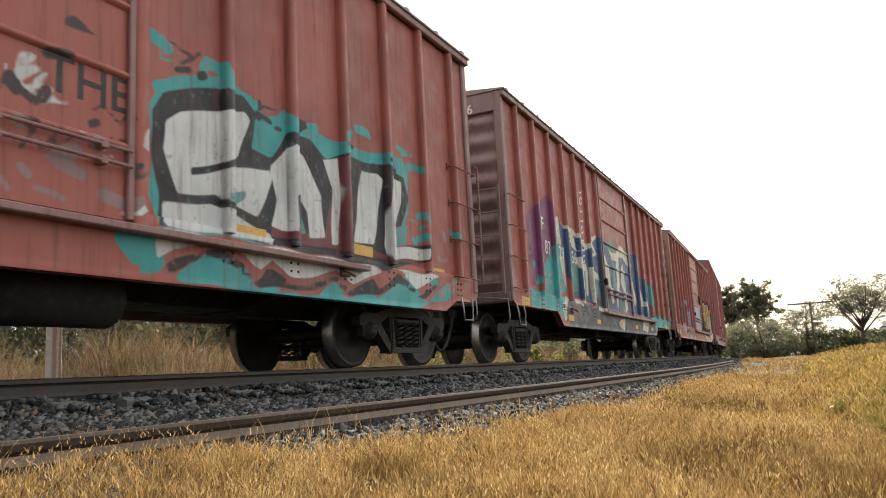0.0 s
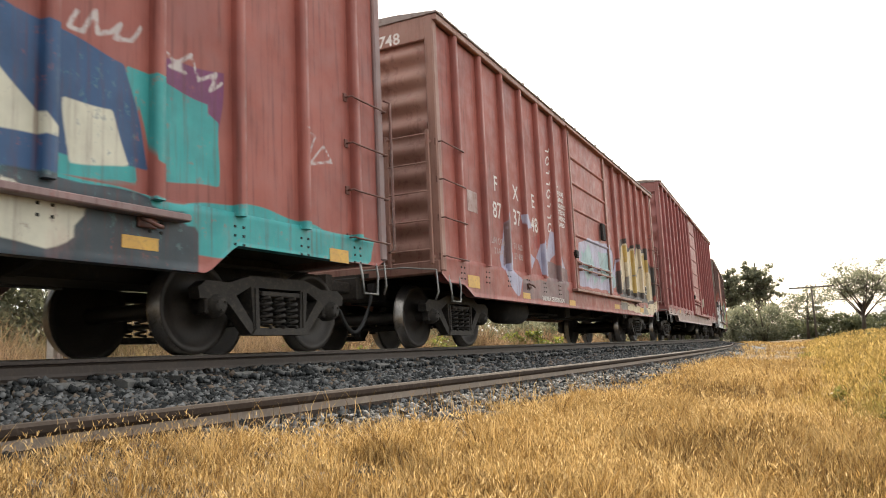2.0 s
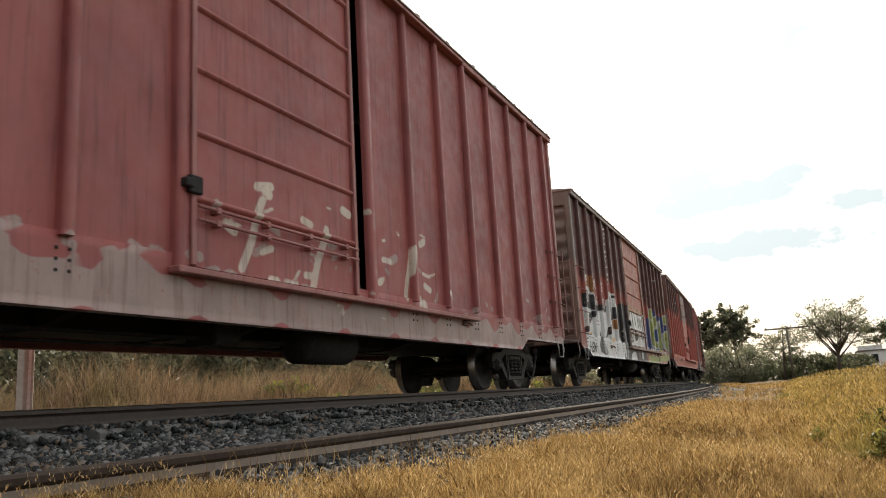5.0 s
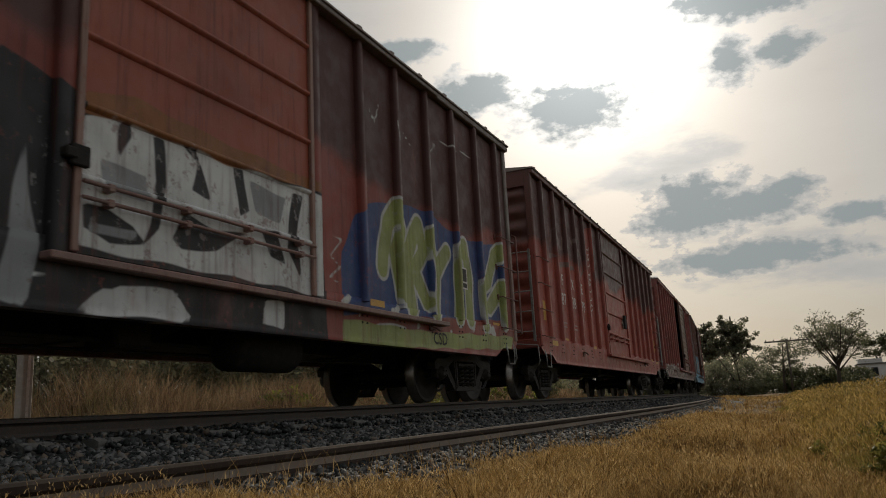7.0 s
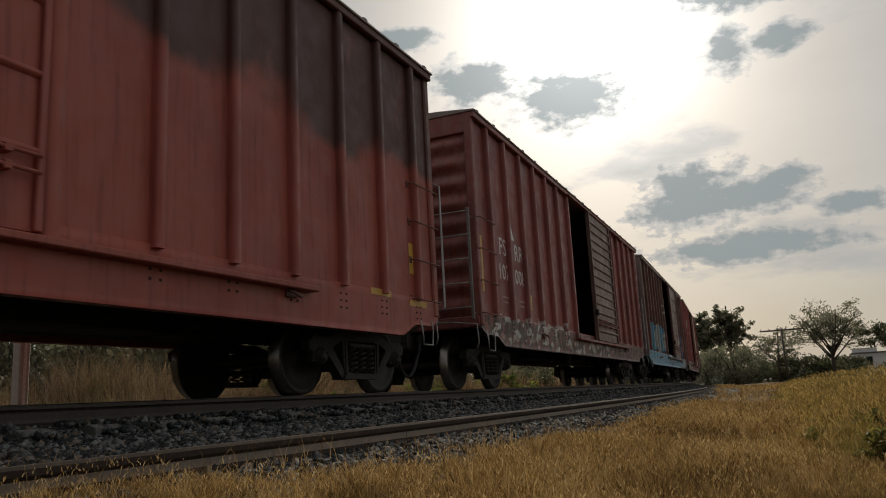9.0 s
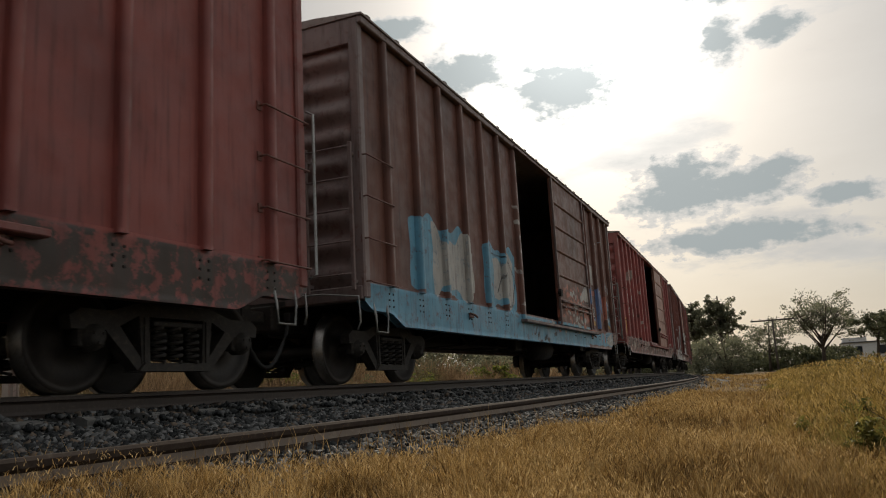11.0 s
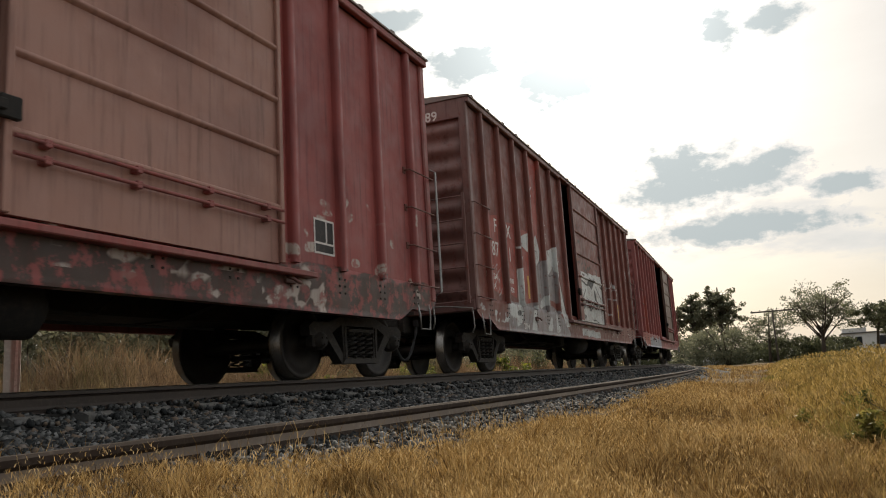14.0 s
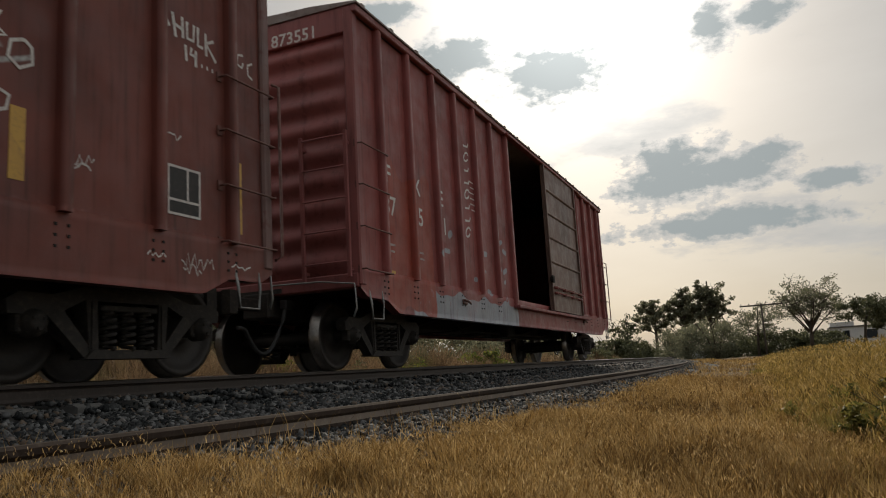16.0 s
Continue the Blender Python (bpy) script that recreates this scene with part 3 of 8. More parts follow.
def side_frame(bm):
    """Cast side frame with its two pedestals, spring window and bottom chord."""
    for s in (1,):
        a, b = s * 0.93, s * 1.06
        a, b = min(a, b), max(a, b)
        half = [(-1.10, 0.50), (-1.12, 0.60), (-1.02, 0.665), (-0.72, 0.66), (-0.42, 0.745), (0.42, 0.745), (0.72, 0.66), (1.02, 0.665), (1.12, 0.60), (1.10, 0.50),
                (0.76, 0.50), (0.62, 0.545), (0.44, 0.63), (-0.44, 0.63), (-0.62, 0.545), (-0.76, 0.50)]
        # the top chord in convex pieces
        for q in ([half[0], half[15], half[3], half[2], half[1]], [half[15], half[14], half[4], half[3]], [half[14], half[13], half[4]],
                  [half[13], half[12], half[5], half[4]], [half[12], half[11], half[5]], [half[11], half[10], half[6], half[5]],
                  [half[10], half[9], half[8], half[7], half[6]]):
            prism(bm, q, "x", a, b)
        for m in (1, -1):
            prism(bm, [(m * 0.80, 0.52), (m * 0.64, 0.545), (m * 0.34, 0.20), (m * 0.44, 0.175)][::m], "x", a, b)      # diagonal
            prism(bm, [(m * 0.44, 0.64), (m * 0.33, 0.64), (m * 0.31, 0.20), (m * 0.40, 0.20)][::m], "x", a - 0.01, b + 0.01)   # column
            box(bm, a + 0.01, b - 0.01, m * 0.89 - 0.13, m * 0.89 + 0.13, 0.36, 0.52, 0.015)                            # pedestal
        prism(bm, [(-0.45, 0.165), (0.45, 0.165), (0.38, 0.235), (-0.38, 0.235)], "x", a - 0.03, b + 0.03)
        box(bm, a - 0.02, b + 0.03, -0.30, 0.30, 0.55, 0.60, 0.01)
        for m in (1, -1):        # friction wedge bosses, lightening ribs
            box(bm, b, b + 0.025, m * 0.37 - 0.02, m * 0.37 + 0.02, 0.24, 0.62)


def bolster(bm):
    box(bm, -0.95, 0.95, -0.22, 0.22, 0.42, 0.60, 0.03)
    lathe(bm, [(0.60, 0.20), (0.66, 0.20)], "z", 20)
    for m in (1, -1):                                              # brake beams
        tube(bm, [(-0.72, m * 0.36, 0.33), (0.72, m * 0.36, 0.33)], 0.03, 6)
        for s in (1, -1):
            box(bm, s * 0.75 - 0.05, s * 0.75 + 0.05, m * 0.415 - 0.03, m * 0.415 + 0.025, 0.27, 0.47, 0.01)


def bearing(bm):
    lathe(bm, [(0, 0.115), (0.10, 0.115), (0.115, 0.10), (0.13, 0.10), (0.14, 0.075), (0.165, 0.075), (0.17, 0.03)], "x", 20)
    for i in range(3):
        t = 2 * math.pi * i / 3 + 0.5
        lathe_at = (0.165, 0.05 * math.cos(t), 0.05 * math.sin(t))
        box(bm, lathe_at[0], lathe_at[0] + 0.018, lathe_at[1] - 0.012, lathe_at[1] + 0.012, lathe_at[2] - 0.012, lathe_at[2] + 0.012)


def coil(bm):
    pts = [(0.055 * math.cos(t), 0.055 * math.sin(t), 0.24 + 0.30 * t / (2 * math.pi * 5.0)) for t in np.linspace(0, 2 * math.pi * 5.0, 61)]
    tube(bm, pts, 0.017, 6)


def coupler_mesh(bm):
    """Draft gear box, shank and knuckle head, pointing to -y from the car's end."""
    box(bm, -0.20, 0.20, -0.10, 0.75, 0.70, 1.02, 0.02)
    box(bm, -0.075, 0.075, -0.62, -0.05, 0.80, 0.95, 0.02)
    prism(bm, [(-0.12, -0.60), (0.05, -0.60), (0.16, -0.66), (0.16, -0.80), (0.07, -0.84), (0.03, -0.70), (-0.12, -0.76)], "z", 0.73, 1.01)
    box(bm, -0.35, 0.35, -0.03, 0.02, 1.00, 1.06)


def hose_mesh(bm):
    pts = [(0.36 - 0.10 * t, 0.05 - 0.85 * t, 0.86 - 0.62 * math.sin(math.pi * min(t, 0.86)) ** 0.8) for t in np.linspace(0.0, 1.0, 14)]
    tube(bm, pts, 0.026, 7)
    box(bm, 0.30, 0.40, 0.0, 0.14, 0.80, 0.92, 0.01)


def stirrup_mesh(bm):
    tube(bm, [(1.47, -0.17, 0.96), (1.50, -0.16, 0.80), (1.50, -0.14, 0.60), (1.50, 0.14, 0.60), (1.50, 0.16, 0.80), (1.47, 0.17, 0.96)], 0.014, 6)


def rung_mesh(bm):
    tube(bm, [(1.46, -0.36, 0), (1.56, -0.36, 0.0), (1.575, -0.33, -0.012), (1.575, 0.33, -0.012), (1.56, 0.36, 0), (1.46, 0.36, 0)], 0.011, 6)
    for s in (1, -1):
        box(bm, 1.455, 1.475, s * 0.36 - 0.03, s * 0.36 + 0.03, -0.045, 0.045)


def reservoir_mesh(bm):
    lathe(bm, [(-0.58, 0.04), (-0.56, 0.15), (-0.48, 0.24), (0.48, 0.24), (0.56, 0.15), (0.58, 0.04)], "y", 20)


def lug_mesh(bm):
    box(bm, 0.0, 0.03, -0.09, 0.09, -0.04, 0.04, 0.008)
    tube(bm, [(0.02, -0.07, 0.03), (0.09, -0.04, 0.0), (0.10, 0.03, -0.03), (0.08, 0.09, -0.03)], 0.018, 6)


def truck(parent, y):
    t = part("truck", share("truck", bolster, (M["cast"],)), None, parent, "dusty cast steel truck")
    t.location = (0, y, 0)
    for s in (1, -1):
        f = part("side_frame", share("side_frame", side_frame, (M["cast"],)), None, t, "cast steel side frame")
        f.rotation_euler = (0, 0, 0 if s > 0 else math.pi)
    for m in (-1, 1):
        w = part("wheelset", share("wheelset", wheelset_mesh, (M["wheel"], M["tread"])), None, t, "brown steel wheelset with bright treads")
        w.location = (0, m * AXLE, WHEEL)
        WHEELSETS.append(w)
        for s in (1, -1):
            b = part("axle_bearing", share("axle_bearing", bearing, (M["cast"],)), None, t)
            b.location, b.rotation_euler = (s * 0.95, m * AXLE, WHEEL), (0, 0, 0 if s > 0 else math.pi)
    for s in (1, -1):
        for q in (-0.2, 0.0, 0.2):
            c = part("coil_spring", share("coil_spring", coil, (M["cast"],)), None, t)
            c.location = (s * 1.0 + 0.045, q, 0)
    return t


WHEELSETS, CARS = [], []


def boxcar(spec):
    """A boxcar whose near side faces +x; y runs along it, z = 0 is the top of the rails."""
    L, H = spec["length"], spec["eave"]
    layers, mat = spec["layers"], spec["material"]
    sheet_x, z_low, z_top = 1.46, 1.22, H - 0.10
    car = thing("boxcar", spec["label"], "boxcar", "cars of the freight train")
    y_end = L / 2
    door0, door1 = -1.5, 1.5
    bays = spec.get("bays", 7)
    shift, open_door = spec.get("door_shift", 0.0), spec.get("door_shift", 0.0) > 0.3
    ys = [-y_end] + list(np.linspace(-y_end + 0.68, door0 - 0.14, bays)), list(np.linspace(door1 + 0.14, y_end - 0.60, bays)) + [y_end]
    # plates between the posts, and the posts
    for edges in ys:
        for a, b in zip(edges, edges[1:]):
            part("side_panel", skin("side_panel", flat(sheet_x, a + 0.002, b - 0.002, z_low, z_top), layers), mat, car)
        inner = edges[1:-1]
        for y in inner:
            part("side_post", skin("side_post", hat_post(y, sheet_x, z_low - 0.03, z_top), layers), mat, car)
    for y in (door0 - 0.08, door1 + 0.08):
        part("door_post", skin("door_post", hat_post(y, sheet_x, z_low - 0.14, z_top, 0.16, 0.08), layers), mat, car)
    # side sill with its shallower ends
    notch, low, high = spec.get("notch", 6.75), spec.get("sill_low", 0.70), spec.get("sill_high", 0.86)
    corner = 0.18

    def sill_bottom(y):
        q = np.clip((np.abs(y) - notch) / 0.35, 0, 1)
        return low + (high - low) * q + np.clip((np.abs(y) - (y_end - corner)) / corner, 0, 1) * 0.10

    n = round(L / 0.08)
    for s, name_layers in ((1, layers), (-1, [])):
        sill = [(n, 7, lambda a, b: (s * (sheet_x + 0.022), -y_end + a * L, sill_bottom(-y_end + a * L) * (1 - b) + (z_low + 0.004) * b)),
                (n, 1, lambda a, b: (s * (sheet_x + 0.022 - 0.12 * b), -y_end + a * L, sill_bottom(-y_end + a * L))),
                (n, 1, lambda a, b: (s * (sheet_x - 0.10), -y_end + a * L, sill_bottom(-y_end + a * L) * (1 - b) + (z_low + 0.004) * b)),
                (n, 1, lambda a, b: (s * (sheet_x + 0.022 - 0.12 * b), -y_end + a * L, z_low + 0.004 + 0 * a))]
        part("side_sill", skin("side_sill", sill, name_layers), mat, car)
    # bolt heads under the posts, and hooked lugs
    bm = bmesh.new()
    for y in ys[0][1:-1] + ys[1][1:-1]:
        for q in (-0.055, 0.055):
            for z in (0.94, 1.02, 1.10):
                box(bm, sheet_x + 0.022, sheet_x + 0.030, y + q - 0.011, y + q + 0.011, z - 0.011, z + 0.011)
    tagged(part("sill_bolts", bm, M["steel_dark"], car), kind="stuff")
    for y in (-4.35, 4.35):
        b = part("roping_lug", share("roping_lug", lug_mesh, (M["rung"],)), None, car, "small hooked steel lug")
        b.location = (sheet_x + 0.022, y, 1.0)
    # far side as one ribbed wall
    far = flat(-sheet_x + 0.03, -y_end, y_end, z_low, z_top, 1.0)
    for y in ys[0][1:] + ys[1][:-1]:
        far += [(nu, nv, (lambda a, b, f=f: (-np.asarray(f(a, b)[0]), f(a, b)[1], f(a, b)[2]))) for nu, nv, f in hat_post(y, sheet_x, z_low - 0.03, z_top, step=1.0)]
    part("far_side_wall", skin("far_side_wall", far, []), mat, car)
    # top chords and the shallow roof with its ribs
    for s in (1, -1):
        bm = box(bmesh.new(), s * 1.53 - 0.05, s * 1.53 + 0.03, -y_end, y_end, z_top, H, 0.012)
        part("top_chord", bm, mat, car)
    bm = bmesh.new()
    prism(bm, [(-1.58, H), (1.58, H), (1.58, H + 0.025), (0.9, H + 0.10), (0, H + 0.14), (-0.9, H + 0.10), (-1.58, H + 0.025)], "y", -y_end - 0.02, y_end + 0.02)
    part("roof", bm, M["roof"], car, "grey weathered metal roof")
    for i in range(19):
        y = -y_end + 0.2 + i * (L - 0.4) / 18
        ribs = share("roof_rib", lambda b: prism(b, [(-1.57, 0.02), (1.57, 0.02), (1.57, 0.065), (0.9, 0.145), (0, 0.185), (-0.9, 0.145), (-1.57, 0.065)], "y", -0.045, 0.045), (M["roof"],))
        part("roof_rib", ribs, None, car).location = (0, y, H)
    # ends, pressed into wide horizontal ridges
    count, span = spec.get("ridges", 9), H - 0.35 - 1.15
    for s in (-1, 1):
        def pressed(a, b, s=s):
            x = -1.36 + a * 2.72
            z = 1.15 + b * span
            edge = np.clip((1.36 - np.abs(x)) / 0.14, 0, 1)
            wave = spec.get("ridge_depth", 0.080) * (0.5 - 0.5 * np.cos(2 * math.pi * count * b)) * edge
            return x, s * (y_end - 0.07 + wave), z
        part("end_wall", skin("end_wall", [(24, count * 8, pressed), (1, 1, lambda a, b, s=s: (-1.36 + a * 2.72, s * (y_end - 0.12) + 0 * a, 1.15 + b * span))], []), mat, car)
        bm = box(bmesh.new(), -1.46, 1.46, s * (y_end - 0.06) - 0.06, s * (y_end - 0.06) + 0.06, H - 0.35, H - 0.002, 0.01)
        prism(bm, [(-1.46, H - 0.001), (1.46, H - 0.001), (0, H + 0.12)], "y", s * (y_end - 0.10), s * (y_end + 0.0))
        part("end_cap", bm, mat, car)
        bm = box(bmesh.new(), -1.46, 1.46, s * (y_end - 0.08) - 0.10, s * (y_end - 0.08) + 0.10, 0.98, 1.16, 0.015)
        part("end_sill", bm, mat, car)
        for q in (-1, 1):
            bm = box(bmesh.new(), q * 1.43 - 0.07, q * 1.43 + 0.07, s * (y_end - 0.06) - 0.07, s * (y_end - 0.06) + 0.07, 1.0, H - 0.002, 0.02)
            part("corner_post", bm, mat, car)
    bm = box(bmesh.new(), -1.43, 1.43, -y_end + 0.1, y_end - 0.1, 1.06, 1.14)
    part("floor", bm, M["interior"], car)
    # side door with its pressed ribs, bars and bottom track
    dy = shift
    dx = sheet_x + (0.115 if open_door else 0.05)
    d0, d1, dz0, dz1 = door0 + dy, door1 + dy, 1.13, z_top - 0.02
    if spec.get("narrow_door"):
        d1 = d0 + spec["narrow_door"]
    door = part("door", skin("door", flat(dx, d0, d1, dz0, dz1, 0.06, 0.05), spec.get("door_layers", layers)), spec.get("door_material", mat), car, spec.get("door_label", ""))
    rows = spec.get("door_rows", 6)
    for i in range(1, rows):
        z = dz0 + (dz1 - dz0) * i / rows
        rib = [(round((d1 - d0) / 0.06), 1, lambda a, b, p=p, q=q: (dx + p[0] + b * (q[0] - p[0]), d0 + 0.05 + a * (d1 - d0 - 0.1), z + p[1] + b * (q[1] - p[1])))
               for p, q in zip([(0, -0.035), (0.035, -0.015), (0.035, 0.015)], [(0.035, -0.015), (0.035, 0.015), (0, 0.035)])]
        part("door_rib", skin("door_rib", rib, spec.get("door_layers", layers)), spec.get("door_material", mat), door)
    for y in (d0 + 0.03, d1 - 0.03):
        bm = box(bmesh.new(), dx, dx + 0.045, y - 0.03, y + 0.03, dz0, dz1, 0.008)
        part("door_edge", bm, spec.get("door_material", mat), door)
    for z in spec.get("bars", ((dz0 + 0.52), (dz0 + 0.40))):
        bm = bmesh.new()
        tube(bm, [(dx + 0.07, d0 + 0.05, z), (dx + 0.07, d1 - 0.05, z)], 0.016, 6)
        for y in np.linspace(d0 + 0.3, d1 - 0.3, 4):
            box(bm, dx, dx + 0.085, y - 0.03, y + 0.03, z - 0.03, z + 0.03, 0.006)
        part("lock_bar", bm, mat, door)
    bm = box(bmesh.new(), dx + 0.03, dx + 0.08, d0 - 0.06, d0 + 0.10, dz0 + 0.62, dz0 + 0.78, 0.01)
    box(bm, dx + 0.02, dx + 0.10, d0 - 0.12, d0 - 0.02, dz0 + 0.66, dz0 + 0.74, 0.01)
    part("door_latch", bm, M["steel_dark"], door, "dark steel door latch")
    bm = box(bmesh.new(), dx + 0.035, dx + 0.10, d1 - 0.74, d1 - 0.48, dz0 + spec["plate"], dz0 + spec["plate"] + 0.40, 0.01) if spec.get("plate") else bmesh.new()
    if spec.get("plate"):
        part("routing_board", bm, M["steel_dark"], door, "dark routing board")
    else:
        bm.free()
    for z, h in ((1.04, 0.06), (z_top - 0.02, 0.05)):
        bm = box(bmesh.new(), sheet_x + 0.02, sheet_x + 0.15, door0 - 0.2, min(door1 + 3.2, y_end - 1.0), z, z + h, 0.01)
        part("door_track", bm, mat, car)
    # ladders, steps and grab irons at the near corners
    for y in (-y_end + 0.38, y_end - 0.38):
        for z in (1.20, 1.73, 2.26, 2.79):
            r = part("ladder_rung", share("ladder_rung", rung_mesh, (M["rung"],)), None, car)
            r.location = (0, y, z)
        s = part("stirrup_step", share("stirrup_step", stirrup_mesh, (M["galv"],)), None, car, "thin bent steel step")
        s.location = (0, y, 0)
    # upright rod at the far corner, outside the rungs
    bm = bmesh.new()
    tube(bm, [(1.50, y_end + 0.03, 1.10), (1.575, y_end + 0.05, 1.14), (1.575, y_end + 0.05, 2.92), (1.50, y_end + 0.03, 2.96)], 0.016, 6)
    part("corner_rod", bm, spec.get("ladder_material", M["rung"]), car, "upright steel rod at the corner")
    # ladder on the end that faces back along the line
    bm = bmesh.new()
    for x in (0.73, 1.38):
        box(bm, x - 0.025, x + 0.025, -y_end - 0.10, -y_end - 0.06, 1.1, 2.95, 0.005)
    for z in np.arange(1.3, 2.95, 0.40):
        tube(bm, [(0.73, -y_end - 0.09, z), (1.38, -y_end - 0.09, z)], 0.012, 6)
    for x in (0.73, 1.38):
        for z in (1.2, 2.8):
            box(bm, x - 0.02, x + 0.02, -y_end - 0.08, -y_end + 0.02, z - 0.02, z + 0.02)
    part("end_ladder", bm, spec.get("ladder_material", mat), car)
    bm = bmesh.new()
    tube(bm, [(-1.2, -y_end - 0.14, 2.0), (-1.2, -y_end - 0.18, 2.02), (0.3, -y_end - 0.18, 2.02)], 0.012, 6)
    part("grab_iron", bm, M["rung"], car)
    # underframe: middle sill, cross bearers, tank and piping
    bm = box(bmesh.new(), -0.32, 0.32, -y_end + 0.5, y_end - 0.5, 0.68, 1.06, 0.02)
    part("centre_sill", bm, M["steel_dark"], car)
    for y in (-4.0, -2.0, -0.3, 0.3, 2.0, 4.0):
        bm = bmesh.new()
        prism(bm, [(-1.40, 1.06), (-1.40, 0.92), (-0.35, 0.66), (0.35, 0.66), (1.40, 0.92), (1.40, 1.06)], "y", y - 0.05, y + 0.05)
        part("cross_bearer", bm, M["steel_dark"], car)
    if spec.get("tank", True):
        r = part("air_reservoir", share("air_reservoir", reservoir_mesh, (M["steel_dark"],)), None, car, "black air reservoir")
        r.location = (0.85, spec.get("tank_y", 1.4), 0.62)
    bm = bmesh.new()
    tube(bm, [(0.62, -y_end + 0.4, 0.90), (0.62, -3.0, 0.88), (0.75, -2.6, 0.62), (0.75, 2.6, 0.62), (0.62, 3.0, 0.88), (0.62, y_end - 0.4, 0.90)], 0.022, 6)
    tube(bm, [(0.45, -4.4, 0.56), (0.45, 4.4, 0.58)], 0.016, 6)
    box(bm, 0.55, 0.95, -0.55, -0.15, 0.55, 0.92, 0.03)
    part("brake_pipe", bm, M["steel_dark"], car)
    for s in (-1, 1):
        c = part("coupler", share("coupler", coupler_mesh, (M["cast"],)), None, car, "rusty steel coupler")
        h = part("air_hose", share("air_hose", hose_mesh, (M["rubber"],)), None, car, "black rubber air hose")
        for o in (c, h):
            o.location = (0, s * y_end, 0)
            o.rotation_euler = (0, 0, 0 if s < 0 else math.pi)
        bm = bmesh.new()
        tube(bm, [(0.25, s * (y_end + 0.08), 1.10), (0.95, s * (y_end + 0.10), 1.08), (1.42, s * (y_end + 0.05), 1.02), (1.44, s * (y_end + 0.05), 0.72), (1.40, s * (y_end + 0.06), 0.62)], 0.012, 6)
        part("uncoupling_lever", bm, M["galv"], car)
    tc = y_end - spec.get("truck_inset", 1.42)
    for y in (-tc, tc):
        truck(car, y)
    # yellow reflective strips
    for y, z, w, h in spec.get("strips", ()):
        bm = box(bmesh.new(), 0, 0.004, -w / 2, w / 2, -h / 2, h / 2)
        st = part("reflector", bm, M["yellow"], car, "yellow reflective strip")
        st.location = (spec.get("strip_x", sheet_x + 0.0225) if z < 1.22 else sheet_x + 0.0005, y, z)
    CARS.append((car, spec))
    return car


M["roof"] = shader("grey roof sheet", two_tone((0.30, 0.27, 0.25), (0.22, 0.17, 0.15), (0.15, 0.10, 0.08), 0.8, 9.0), 0.6, 0.3)
M["rung"] = shader("worn painted rod", two_tone((0.16, 0.065, 0.05), (0.11, 0.05, 0.04), (0.22, 0.15, 0.12), 3.0, 20.0), 0.6)



def lettering(car, words, y, z, size, material, x=1.4632, slant=0.0, name="lettering", label="", end=None, bold=0.004, upright=False):
    """Flat painted words on the near side, or on the end at the length `end`."""
    curve = bpy.data.curves.new("words", "FONT")
    curve.body, curve.size, curve.shear, curve.align_x, curve.align_y = words, size, slant, "CENTER", "CENTER"
    curve.offset, curve.resolution_u = bold, 2
    tmp = bpy.data.objects.new("words", curve)
    data = bpy.data.meshes.new_from_object(tmp)
    bpy.data.objects.remove(tmp)
    data.transform(Matrix(((0, 0, 1, 0), (1, 0, 0, 0), (0, 1, 0, 0), (0, 0, 0, 1))) if end is None else Matrix(((1, 0, 0, 0), (0, 0, -1, 0), (0, 1, 0, 0), (0, 0, 0, 1))))
    if upright:
        data.transform(Matrix.Rotation(radians(90), 4, "X"))
    ob = part(name, data, material, car, label)
    ob.location = (x, y, z) if end is None else (y, end, z)


def bars(car, y, z, sizes, material, x=1.4630, step=(0, 0.12), tilt=0.0):
    """Plain bars in place of small or lettered marks."""
    bm = bmesh.new()
    for i, (w, h) in enumerate(sizes):
        cy, cz = y + step[0] * i, z - step[1] * i
        prism(bm, [(cy - w / 2, cz - h / 2), (cy + w / 2, cz - h / 2 + tilt * w), (cy + w / 2, cz + h / 2 + tilt * w), (cy - w / 2, cz + h / 2)], "x", x - 0.001, x + 0.0015)
    part("marking", bm, material, car, "small stencilled marking")


MARK_X, SILL_X = 1.4634, 1.4850


def marker(car, lines, width, x=MARK_X, name="spray_tag", label="thin white hand-written tag"):
    """Thin marker strokes lying on the panel."""
    for pts in lines:
        p = [Vector(q) for q in pts]
        bm, rim = bmesh.new(), []
        for i, q in enumerate(p):
            a = (q - p[i - 1]).normalized() if i else (p[1] - q).normalized()
            b = (p[i + 1] - q).normalized() if i + 1 < len(p) else a
            t = (a + b).normalized() if (a + b).length > 0.2 else a
            n = Vector((-t.y, t.x)) * (width / 2)
            rim.append([bm.verts.new((x + 0.0015, q.x + s * n.x, q.y + s * n.y)) for s in (1, -1)])
        for (a, b), (c, d) in zip(rim, rim[1:]):
            bm.faces.new((a, b, d, c))
        part(name, bm, M["white_paint"], car, label)


def data_plate(car, y0, y1, z0, z1, x=1.464):
    plate = part("data_plate", box(bmesh.new(), x - 0.003, x, y0, y1, z0, z1), M["black_paint"], car, "black stencil panel with a white frame")
    bm = bmesh.new()
    t = 0.022
    for q in ((y0, y1, z0, z0 + t), (y0, y1, z1 - t, z1), (y0, y0 + t, z0 + t, z1 - t), (y1 - t, y1, z0 + t, z1 - t), (y0 + t, y1 - t, z0 + (z1 - z0) * 0.28, z0 + (z1 - z0) * 0.28 + t),
              ((y0 + y1) / 2 + 0.03, (y0 + y1) / 2 + 0.03 + t, z0 + (z1 - z0) * 0.34, z1 - t)):
        box(bm, x, x + 0.002, *q)
    part("frame", bm, M["white_paint"], plate)


